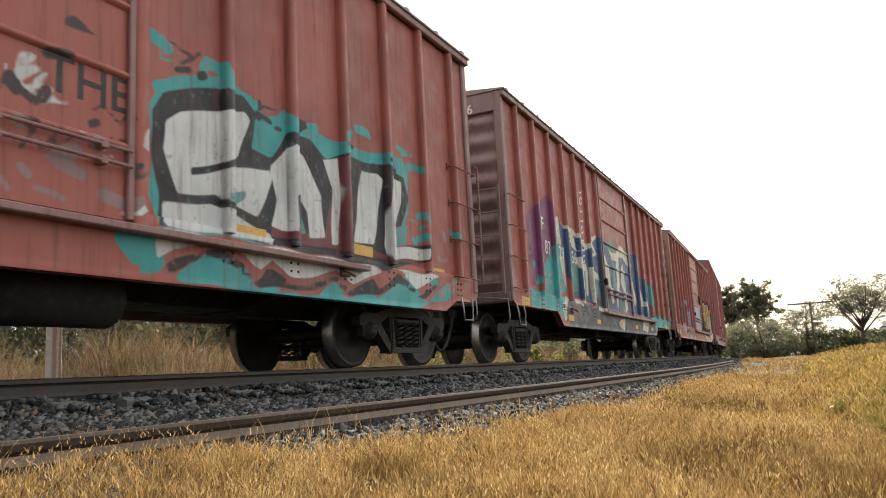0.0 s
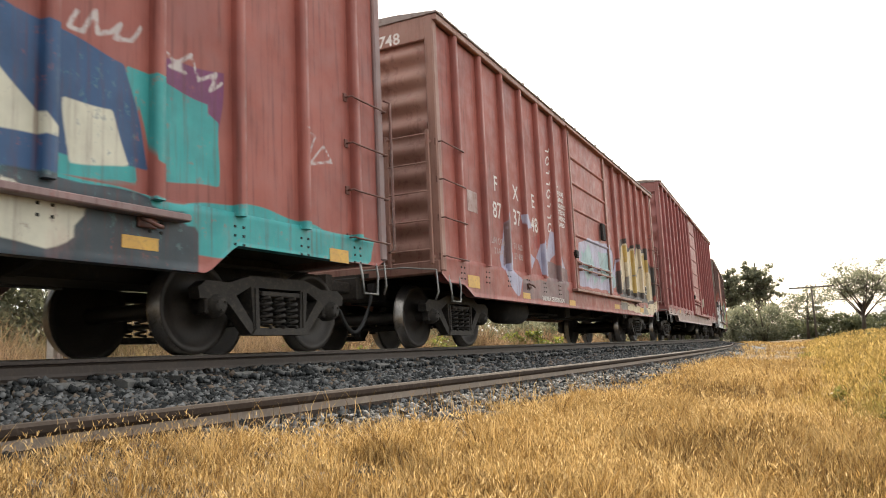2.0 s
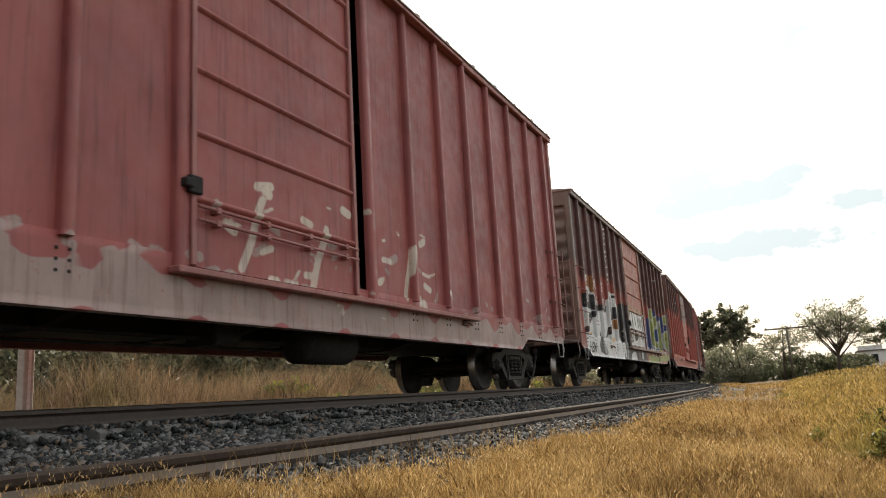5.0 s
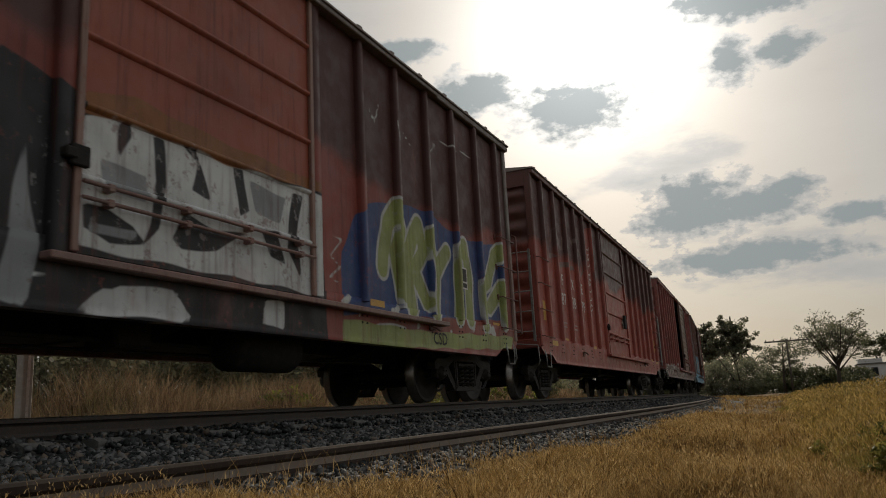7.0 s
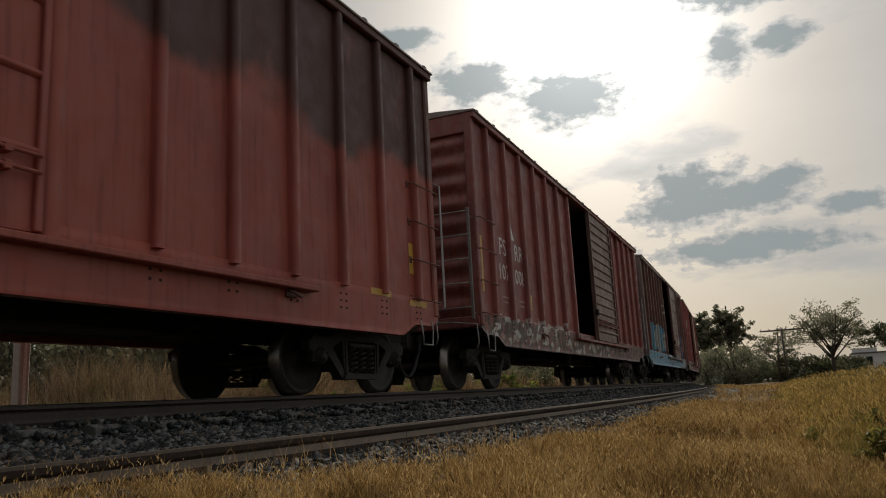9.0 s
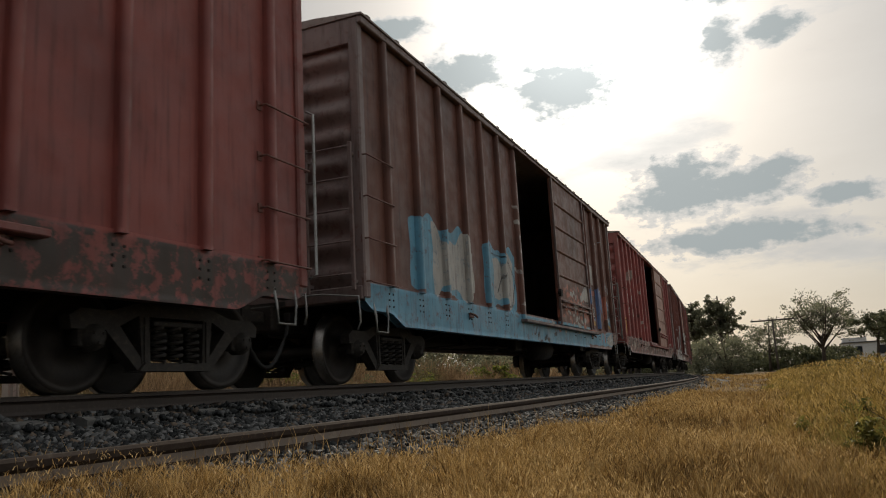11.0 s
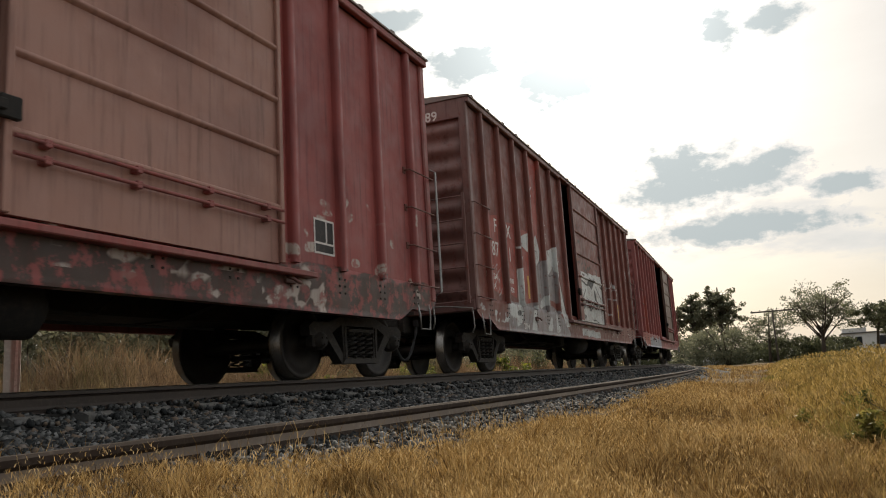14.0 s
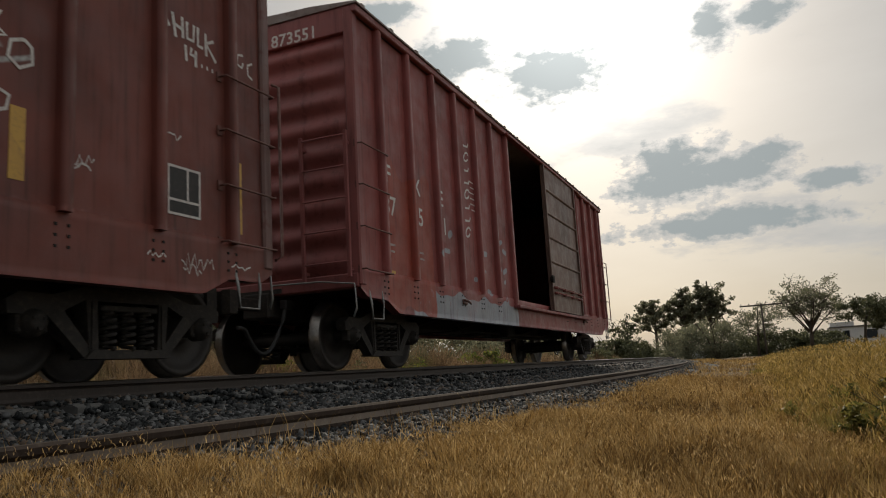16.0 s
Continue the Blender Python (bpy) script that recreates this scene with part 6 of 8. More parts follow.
spray("grey red", (-7.05, 2.73), (-6.33, 2.81), (-6.27, 1.35), (-7.04, 1.38))
spray("grey red", (-6.11, 2.78), (-5.36, 2.78), (-5.46, 1.34), (-6.11, 1.43))
spray("grey red", (-5.16, 2.74), (-4.48, 2.8), (-4.6, 1.25), (-5.19, 1.33))
spray("grey red", (-4.25, 4.63), (-3.37, 5.08), (-3.77, 2.54), (-4.25, 2.54))
spray("grey grey", (-6.14, 1.28), (-5.23, 1.27), (-3.38, 1.4), (-2.61, 1.29), (-1.75, 0.94), (-1.44, 0.7), (-6.14, 0.69))
spray("grey grey", (-4.21, 2.24), (-3.31, 2.32), (-3.38, 1.33), (-4.36, 1.22))
spray("grey grey", (-3.31, 2.32), (-2.48, 2.64), (-2.6, 1.42), (-3.25, 1.48))
spray("grey white", (-4.25, 2.48), (-3.86, 2.83), (-3.66, 2.5), (-3.73, 2.29), (-3.96, 2.12), (-4.1, 2.33))
spray("grey white", (-3.1, 2.57), (-2.4, 2.77), (-2.37, 2.31), (-1.97, 2.54), (-2.55, 1.99), (-2.66, 2.25), (-3.08, 2.03))
spray("grey white", (-5.08, 2.57), (-4.44, 2.79), (-4.5, 2.35), (-4.96, 2.41))
spray("grey white", (-5.52, 2.49), (-5.41, 2.39), (-5.17, 2.4), (-5.29, 2.31))
spray("grey white", (-5.38, 1.92), (-5.18, 1.97), (-5.24, 1.22), (-5.39, 1.2))
spray("grey white", (-4.75, 0.74), (-4.56, 0.97), (-4.41, 1.27), (-4.26, 1.29), (-4.33, 0.76))
spray("grey white", (-3.95, 1.27), (-3.84, 1.4), (-3.36, 1.59), (-3.44, 1.33), (-3.85, 1.22))
spray("grey white", (-3.6, 0.79), (-3.09, 1.17), (-3.12, 0.78))
spray("grey white", (-2.74, 1.34), (-2.45, 0.79), (-2.8, 0.77))
spray("grey white", (-2.24, 2.11), (-2.05, 1.78), (-1.72, 1.16), (-1.41, 0.94), (-1.91, 0.93), (-2.39, 1.38))
spray("grey white", (-6.08, 1.25), (-5.31, 1.21), (-5.16, 1.12), (-5.32, 0.85), (-5.69, 0.77), (-5.62, 0.93), (-6.02, 1.02))
spray("grey white", (-1.38, 1.15), (2.24, 1.15), (2.21, 1), (-1.4, 1.03))
line_of("grey white", 0.06, (-6.88, 0.84), (-6.86, 1.03), (-6.74, 1.02), (-6.86, 0.93), (-6.68, 0.84))
line_of("grey white", 0.05, (-6.68, 0.84), (-6.6, 1.02), (-6.54, 0.84))
line_of("grey white", 0.05, (-6.47, 1.01), (-6.48, 0.84), (-6.32, 0.86), (-6.27, 1.04), (-6.29, 0.86), (-6.08, 0.97), (-6.2, 0.82), (-5.95, 1.03), (-5.89, 0.85))
line_of("grey white", 0.03, (-6.69, 1.75), (-6.5, 1.89), (-6.61, 1.64), (-6.33, 1.84), (-6.67, 1.59), (-6.39, 1.6), (-6.56, 1.7), (-6.47, 1.54))
line_of("grey white", 0.03, (-6.74, 1.44), (-6.61, 1.56), (-6.61, 1.34), (-6.44, 1.5), (-6.38, 1.38), (-6.55, 1.31), (-6.27, 1.49))
line_of("grey white", 0.03, (-6.9, 1.83), (-6.78, 1.86), (-6.85, 1.78), (-6.7, 1.83))
line_of("grey white", 0.04, (-7.61, 1.04), (-7.49, 1.13), (-7.53, 1.01), (-7.41, 1.08), (-7.45, 0.99), (-7.3, 1.06))
line_of("grey white", 0.04, (-5.17, 0.76), (-5, 0.88), (-4.92, 0.73), (-4.83, 0.87))
line_of("grey black", 0.04, (-4.2, 2.46), (-3.88, 2.44), (-3.79, 2.21), (-3.55, 2.33))
line_of("grey black", 0.05, (-5.55, 0.83), (-5.32, 0.83), (-5.08, 1.13))
spray("grey black", (-5.61, 1.12), (-5.32, 1.11), (-5.32, 0.98), (-5.58, 1))
line_of("grey black", 0.04, (-3.21, 2.01), (-2.54, 2.06))
line_of("grey black", 0.06, (-2.05, 1.78), (-1.58, 0.95))
spray("grey white", (-0.4, 2.39), (2.2, 2.49), (2.16, 1.06), (-0.35, 1.17))
spray("grey white", (-0.35, 0.96), (1.84, 0.92), (1.83, 0.74), (-0.34, 0.78))
line_of("grey black", 0.07, (-0.39, 2.15), (0.21, 2.1), (0.88, 2.11), (1.2, 2.36))
line_of("grey black", 0.06, (-0.31, 1.45), (0.12, 1.74), (0.43, 1.42), (0.94, 1.64))
line_of("grey black", 0.06, (0.33, 1.42), (0.76, 1.71), (1.4, 1.53), (1.77, 1.65))
line_of("grey black", 0.06, (1.27, 2.12), (1.85, 1.83), (1.77, 1.23))
line_of("grey black", 0.05, (0.65, 1.21), (1.4, 1.16))
line_of("grey black", 0.06, (-0.37, 1.67), (0.02, 1.97))
spray("grey black", (0.26, 2.13), (0.53, 2.31), (1.13, 2.29), (0.76, 2))
spray("grey black", (1, 2.05), (1.2, 2), (1.4, 1.53), (1.07, 1.67))
spray("grey black", (-0.36, 1.32), (-0.05, 1.3), (-0.22, 1.18), (-0.35, 1.19))
line_of("grey black", 0.05, (-0.21, 0.96), (0.05, 0.79), (0.24, 0.96), (0.55, 0.76), (0.89, 0.92), (1.26, 0.74))
line_of("grey white", 0.05, (2.52, 2.28), (2.8, 2.47), (2.71, 2.16), (3.18, 2.51), (3.39, 2.29), (3.16, 2.18))
line_of("grey white", 0.05, (3.52, 2.46), (3.87, 2.29), (4.28, 2.53), (4.39, 2.26))
line_of("grey white", 0.05, (4.54, 2.33), (4.73, 2.15), (5.04, 2.28))
line_of("grey pale", 0.07, (2.57, 1.45), (2.59, 1.97), (2.94, 2), (2.99, 1.76), (2.63, 1.64))
line_of("grey pale", 0.07, (3.23, 1.46), (3.37, 1.96), (3.72, 1.96), (3.57, 1.47), (3.28, 1.5))
line_of("grey pale", 0.07, (4.01, 1.49), (4.23, 1.99), (4.71, 2), (4.75, 1.44))
line_of("grey white", 0.05, (2.7, 1), (2.99, 0.82), (3.21, 0.99), (3.53, 0.82), (3.9, 1.02), (4.28, 0.83), (4.71, 1.03))
grey_car = [((0.36, 0.07, 0.05), SPRAY["grey red"]), ((0.29, 0.265, 0.265), SPRAY["grey grey"]), (WHITE, SPRAY["grey white"]),
            ((0.42, 0.40, 0.38), SPRAY["grey pale"] + scrawl(2.6, 2.3, 0.7, 0.16, 8, 33) + scrawl(3.4, 2.28, 0.6, 0.22, 6, 34) + scrawl(4.1, 2.25, 0.7, 0.16, 8, 35)), (BLACK, SPRAY["grey black"]), ((0.085, 0.045, 0.033), ghost(-0.9, 2.1, 2.1, 3.6, 40, 81))]

last_car = [((0.36, 0.38, 0.42), [("blob", -6.3, -1.4, 0.62, 1.10, 0.05, 0.4)] + ghost(-5.2, -2.0, 1.1, 2.3, 16, 50)), ((0.36, 0.08, 0.055), [("blob", -7.05, -5.5, 0.75, 2.7, 0.08, 0.4)])]

PAINT = [
    ("rust-red boxcar with big white and teal spray-painted letters", OXIDE, OXIDE_DARK, soul, None),
    ("oxide red boxcar with teal, navy and cream graffiti along its side", OXIDE, OXIDE_DARK, teal_car, None),
    ("oxide red boxcar with cream-yellow graffiti near one end", OXIDE, OXIDE_DARK, yellow_car, None),
    ("tall long plum-red boxcar with dusty scuffed lower edge", (0.300, 0.086, 0.080), (0.225, 0.066, 0.062), dusty, None),
    ("dark brown boxcar covered in white and yellow-green graffiti", (0.285, 0.072, 0.052), (0.20, 0.055, 0.044), white_car, ((0.060, 0.030, 0.026), 2.75)),
    ("bright red boxcar with a dark faded upper band", (0.37, 0.092, 0.066), (0.29, 0.074, 0.056), five_car, ((0.060, 0.038, 0.034), 3.05)),
    ("red boxcar with chipped dark sill and a half-open slatted door", (0.285, 0.080, 0.066), (0.20, 0.060, 0.052), chipped, None),
    ("brown boxcar with pale blue sill, graffiti and an open door", (0.165, 0.072, 0.052), (0.105, 0.050, 0.038), blue_car, None),
    ("faded red boxcar with flaking sill and an open door", (0.340, 0.088, 0.080), (0.25, 0.068, 0.063), red_car, None),
    ("brown-red boxcar with grey and white graffiti and a door ajar", (0.205, 0.060, 0.044), (0.135, 0.044, 0.034), grey_car, None),
    ("dull red last boxcar with a wide open side door", (0.31, 0.084, 0.076), (0.22, 0.064, 0.059), last_car, None)]
SPECS = []
pale_door = body_material("faded pale door paint", (0.40, 0.22, 0.175), (0.29, 0.145, 0.115), RUST)
red_door = body_material("fresh brick red door paint", (0.33, 0.095, 0.058), (0.25, 0.070, 0.045), RUST, white_car)
slat_door = body_material("grey brown door paint", (0.20, 0.125, 0.10), (0.14, 0.09, 0.075), RUST)
EXTRA = {
    0: dict(tank_y=1.35, strips=[(0.45, 1.14, 0.55, 0.11), (2.85, 1.24, 0.5, 0.12), (4.75, 1.30, 0.45, 0.12), (6.6, 1.22, 0.4, 0.1), (7.3, 1.6, 0.12, 0.42)], sill_high=0.86),
    1: dict(notch=5.0, sill_low=0.66, sill_high=0.93, tank=False, strips=[(-4.47, 0.84, 0.42, 0.12), (-2.22, 0.84, 0.30, 0.10), (0.05, 0.86, 0.38, 0.12), (2.02, 0.84, 0.32, 0.10), (4.3, 0.84, 0.34, 0.10), (6.9, 0.98, 0.34, 0.14), (-7.2, 1.02, 0.4, 0.16)]),
    2: dict(plate=1.25, tank_y=-5.0 + 1.2, strips=[(-6.75, 0.92, 0.42, 0.18), (-1.75, 0.80, 0.42, 0.11), (0.26, 1.23, 0.38, 0.12), (2.17, 0.86, 0.5, 0.11), (-4.5, 0.82, 0.36, 0.10), (5.2, 0.86, 0.45, 0.12)]),
    3: dict(eave=5.48, bays=8, truck_inset=2.10, notch=6.9, sill_low=0.68, sill_high=0.88, ridges=7, ridge_depth=0.09, narrow_door=2.7, door_rows=7, strips=[(-8.6, 1.43, 0.42, 0.09), (-6.4, 1.05, 0.3, 0.1)]),
    4: dict(door_material=red_door, strips=[(-6.79, 1.22, 0.60, 0.11), (-3.95, 1.21, 0.40, 0.10), (0.2, 1.26, 0.5, 0.12), (2.88, 1.20, 0.34, 0.08), (6.9, 1.23, 0.3, 0.08)]),
    5: dict(ladder_material=M["galv"], plate=0.82, tank=False, strips=[(-6.78, 1.11, 0.42, 0.10), (-5.75, 1.235, 0.42, 0.08), (-7.34, 1.75, 0.18, 0.40), (-3.07, 1.20, 0.30, 0.07), (6.2, 1.20, 0.5, 0.08), (7.2, 1.14, 0.5, 0.08), (7.1, 1.75, 0.16, 0.42)]),
    6: dict(ladder_material=M["galv"], door_shift=1.75, narrow_door=2.6, door_rows=14, door_material=slat_door, tank=False, strips=[(-7.60, 2.05, 0.09, 0.95), (-4.95, 1.62, 0.06, 0.30)]),
    7: dict(door_shift=2.38, strips=[(4.78, 1.36, 0.42, 0.10), (7.28, 1.94, 0.10, 0.30), (6.5, 1.40, 0.36, 0.09)]),
    8: dict(ladder_material=M["galv"], door_shift=2.62, door_material=pale_door, strips=[(-7.42, 1.58, 0.26, 0.50), (-3.11, 1.60, 0.06, 0.36), (2.35, 1.22, 0.5, 0.12)]),
    9: dict(door_shift=0.62, strips=[(-4.66, 1.62, 0.12, 0.46), (4.95, 1.62, 0.12, 0.52), (7.25, 1.66, 0.12, 0.70)]),
    10: dict(door_shift=2.40, door_material=slat_door, tank=False, strips=[(-6.95, 1.24, 0.35, 0.06), (-5.2, 1.22, 0.3, 0.05), (-3.4, 1.22, 0.3, 0.05)])}
for i, (label, base, dark, layers, upper) in enumerate(PAINT):
    spec = dict(front=FRONTS[i], length=LENGTHS[i], eave=4.64, label=label, layers=layers, material=body_material(label, base, dark, RUST, layers, upper, {6: 1.0, 8: 1.0, 7: 0.6, 9: 0.6}.get(i, 0.4)))
    spec.update(EXTRA.get(i, {}))
    SPECS.append(spec)


NOTES = {1: (("LIM CGA T", "LT WT"), ("159400", "50600")), 2: (("LIM CGA", "TARA"), ("70 600", "29 400")), 9: (("LIM CGA", "TARA"), ("70600", "29400"))}


def mark_cars():
    """Stencilled letters, numbers and plates."""
    W, B = M["white_paint"], M["black_paint"]
    cars = [c for c, _ in CARS]
    six = {1: ("87", "29", "56", -5.80), 2: ("87", "37", "48", -5.68), 4: ("87", "36", "81", -6.65), 5: ("87", "38", "99", -5.75), 9: ("87", "31", "89", -6.58), 10: ("87", "35", "51", -6.92)}
    for i, (a, b, c, y) in six.items():
        gap = 0.91 if i not in (9,) else 0.73
        up, down = {1: (-0.08, 0.16), 9: (0.10, 0.02)}.get(i, (0.05, 0.06))
        for j, (letter, pair) in enumerate(zip("FXE", (a, b, c))):
            lettering(cars[i], letter, y + gap * j + up, 2.58, 0.36, W)
            lettering(cars[i], pair, y + gap * j + down, 2.14, 0.38, W)
        for j, rows in enumerate(NOTES.get(i, ())):
            for q, words in enumerate(rows):
                lettering(cars[i], words, y + gap * j + {9: -0.3}.get(i, 0.0) * (1 - j) + 0.04, 1.64 - 0.17 * q, 0.15, M["faded_paint"] if i != 9 else W, bold=0.002)
        if i not in NOTES:
            bars(cars[i], y, 1.62, [(0.34, 0.03), (0.30, 0.03)], M["faded_paint"], step=(0, 0.09))
            bars(cars[i], y + gap, 1.62, [(0.36, 0.03), (0.40, 0.03)], M["faded_paint"], step=(0, 0.09))
        # the word mark that climbs the panel, as plain rounded shapes
        wy, wz = y + {9: 2.35, 10: 3.0, 4: 2.78}.get(i, 2.78), 2.22 if i not in (4,) else 2.85
        for q, kind in enumerate("obbobbob"):
            z0, hw = wz + 0.225 * q, 0.11 + 0.02 * (q % 3 == 1)
            lean = 0.02 * q
            if kind == "o":
                ring = [(wy + lean + hw * math.cos(t), z0 + 0.075 * math.sin(t) + 0.04 * math.cos(t)) for t in np.linspace(0, 5.6, 13)]
            else:
                ring = [(wy + lean - hw, z0 - 0.04), (wy + lean + 0.6 * hw, z0 - 0.02), (wy + lean + hw, z0 + 0.05)]
            marker(cars[i], [ring], 0.036, name="word_mark", label="plain white shape of a worn word mark")
        bars(cars[i], y + 3.35, 3.15, [(0.30, 0.022), (0.24, 0.022), (0.34, 0.022), (0.30, 0.022), (0.32, 0.022), (0.22, 0.022)], W, step=(0, 0.10), tilt=0.0)
    for i, (top, low, y, gap, z) in {3: (("NK", "CR"), ("65", "753"), -8.22, 0.86, 2.55), 6: (("FS", "RR"), ("107", "008"), -6.50, 0.92, 2.48), 8: (("FS", "RR"), ("105", "290"), -6.55, 0.88, 2.55)}.items():
        for j in range(2):
            lettering(cars[i], top[j], y + gap * j, z, 0.44, W)
            lettering(cars[i], low[j], y + gap * j + (0.09 if len(low[0]) < len(low[j]) else 0.0), z - 0.46, 0.40, W)
        bars(cars[i], y, z - 0.9, [(0.34, 0.03), (0.28, 0.03)], M["faded_paint"], step=(0, 0.09))
        bars(cars[i], y + gap, z - 0.9, [(0.34, 0.03), (0.30, 0.03)], M["faded_paint"], step=(0, 0.09))
    # hand-written tags on the car with the door ajar
    marker(cars[9], [[(6.24, 3.28), (6.36, 3.05)], [(6.40, 3.20), (6.44, 2.98)], [(6.40, 3.10), (6.52, 3.08)], [(6.52, 3.20), (6.53, 3.0)], [(6.58, 3.18), (6.58, 3.02), (6.66, 3.02), (6.67, 3.18)],
                     [(6.72, 3.18), (6.72, 3.0), (6.79, 3.0)], [(6.82, 3.16), (6.83, 2.94)], [(6.93, 3.12), (6.83, 3.06), (6.96, 2.92)], [(6.56, 2.95), (6.57, 2.80)], [(6.64, 2.95), (6.62, 2.88), (6.70, 2.88)], [(6.69, 2.94), (6.69, 2.78)],
                     [(6.76, 2.82), (6.78, 2.82)], [(6.83, 2.82), (6.85, 2.82)], [(6.90, 2.82), (6.92, 2.82)]], 0.034)
    marker(cars[9], [[(4.62, 2.32), (4.68, 2.52), (4.80, 2.52), (4.74, 2.42), (4.84, 2.36), (4.66, 2.30)], [(4.98, 2.38), (4.88, 2.34), (4.86, 2.22), (4.95, 2.16), (5.05, 2.22), (5.04, 2.34), (4.98, 2.38)], [(4.72, 1.78), (4.86, 1.84), (4.88, 1.94), (4.78, 1.97), (4.70, 1.90)]], 0.028)
    marker(cars[9], [[(7.14, 3.24), (7.22, 3.16), (7.20, 3.06), (7.14, 3.08)], [(7.36, 3.14), (7.28, 3.12), (7.27, 3.02), (7.34, 3.0), (7.36, 3.06)], [(7.50, 3.10), (7.43, 3.06), (7.43, 2.96), (7.50, 2.93)]], 0.024)
    for y, z, w, h, n, seed, x in ((5.27, 1.62, 0.32, 0.10, 12, 3, MARK_X), (5.30, 1.57, 0.26, 0.06, 9, 4, MARK_X), (6.30, 2.05, 0.2, 0.06, 8, 5, MARK_X), (6.02, 1.17, 0.46, 0.05, 16, 6, MARK_X), (6.02, 1.09, 0.36, 0.05, 12, 7, MARK_X),
                                   (6.10, 0.99, 0.2, 0.05, 7, 8, SILL_X), (6.48, 0.98, 0.40, 0.16, 15, 9, SILL_X), (6.50, 0.90, 0.22, 0.14, 9, 10, SILL_X), (7.12, 0.98, 0.28, 0.07, 9, 11, SILL_X)):
        r = random.Random(seed)
        marker(cars[9], [[(y + w * i / n, z + h * (r.random() - 0.5)) for i in range(n + 1)]], 0.014, x)
    bm = bmesh.new()
    prism(bm, [(-6.14, 2.72), (-5.80, 2.72), (-5.97, 3.02)], "x", 1.462, 1.4645)
    part("marking_triangle", bm, W, cars[6], "white stencilled triangle")
    for k, words in enumerate(("ASEGURE", "AMBOS", "CANDADOS", "ANTES DE", "MOVER EL", "CARRO")):
        lettering(cars[2], words, -2.10, 3.02 - 0.13 * k, 0.125, W)
    lettering(cars[2], "VALVULA DE RETENCION", -2.98, 0.815, 0.115, W, x=1.4850)
    lettering(cars[0], "THE", 1.12, 2.08, 0.40, B, x=1.5125)
    lettering(cars[4], "CSD", 4.62, 0.86, 0.24, B, x=1.4850)
    lettering(cars[4], "HEM", -6.62, 0.90, 0.36, B, x=1.4850, slant=0.3)
    lettering(cars[9], "2014", -5.05, 0.82, 0.17, W, x=1.4850)
    lettering(cars[1], "2040", -0.62, 0.88, 0.20, M["blue_paint"], x=1.4850)
    for i, word in ((1, "872956"), (2, "873748"), (4, "873681"), (5, "873899"), (9, "873189"), (10, "873551")):
        lettering(cars[i], word, 0.62, 4.38, 0.24, W, end=-LENGTHS[i] / 2 - 0.002)
    for i, q in ((4, (5.30, 5.74, 1.70, 2.04)), (9, (6.34, 6.74, 1.36, 1.80)), (8, (4.85, 5.25, 1.35, 1.75)), (7, (4.60, 4.98, 1.45, 1.80)), (2, (5.95, 6.30, 1.35, 1.60)), (1, (-5.02, -4.76, 0.95, 1.12))):
        data_plate(cars[i], *q, x=1.464 if i != 1 else 1.4865)
    bm = box(bmesh.new(), 1.462, 1.465, -6.80, -6.44, 1.98, 2.30)
    part("round_seal", bm, M["faded_paint"], cars[2], "small faded emblem shape")


M["faded_paint"] = shader("faded white paint", two_tone((0.46, 0.38, 0.36), (0.36, 0.25, 0.23), (0.24, 0.13, 0.11), 3.0, 14.0), 0.7)

for spec in SPECS:
    boxcar(spec)
mark_cars()

# ---- stones, sleepers and fastenings of the trackbed ----
rng = np.random.default_rng(7)


def turned_cubes(n, size):
    """Corner offsets of n small angular stones, turned at random: (n, 8, 3)."""
    corner = np.array([(x, y, z) for x in (-1, 1) for y in (-1, 1) for z in (-1, 1)], float)
    v = corner[None] * rng.uniform(0.55, 1.15, (n, 8, 3)) * (size[:, None, None] * rng.uniform(0.6, 1.15, (n, 1, 3)))
    q = rng.normal(size=(n, 4))
    q /= np.linalg.norm(q, axis=1)[:, None]
    w, x, y, z = q.T
    m = np.stack([1 - 2 * (y * y + z * z), 2 * (x * y - z * w), 2 * (x * z + y * w), 2 * (x * y + z * w), 1 - 2 * (x * x + z * z), 2 * (y * z - x * w),
                  2 * (x * z - y * w), 2 * (y * z + x * w), 1 - 2 * (x * x + y * y)], 1).reshape(n, 3, 3)
    return np.einsum("nij,nkj->nki", m, v)


CUBE = np.array([(0, 1, 3, 2), (4, 6, 7, 5), (0, 4, 5, 1), (2, 3, 7, 6), (0, 2, 6, 4), (1, 5, 7, 3)])


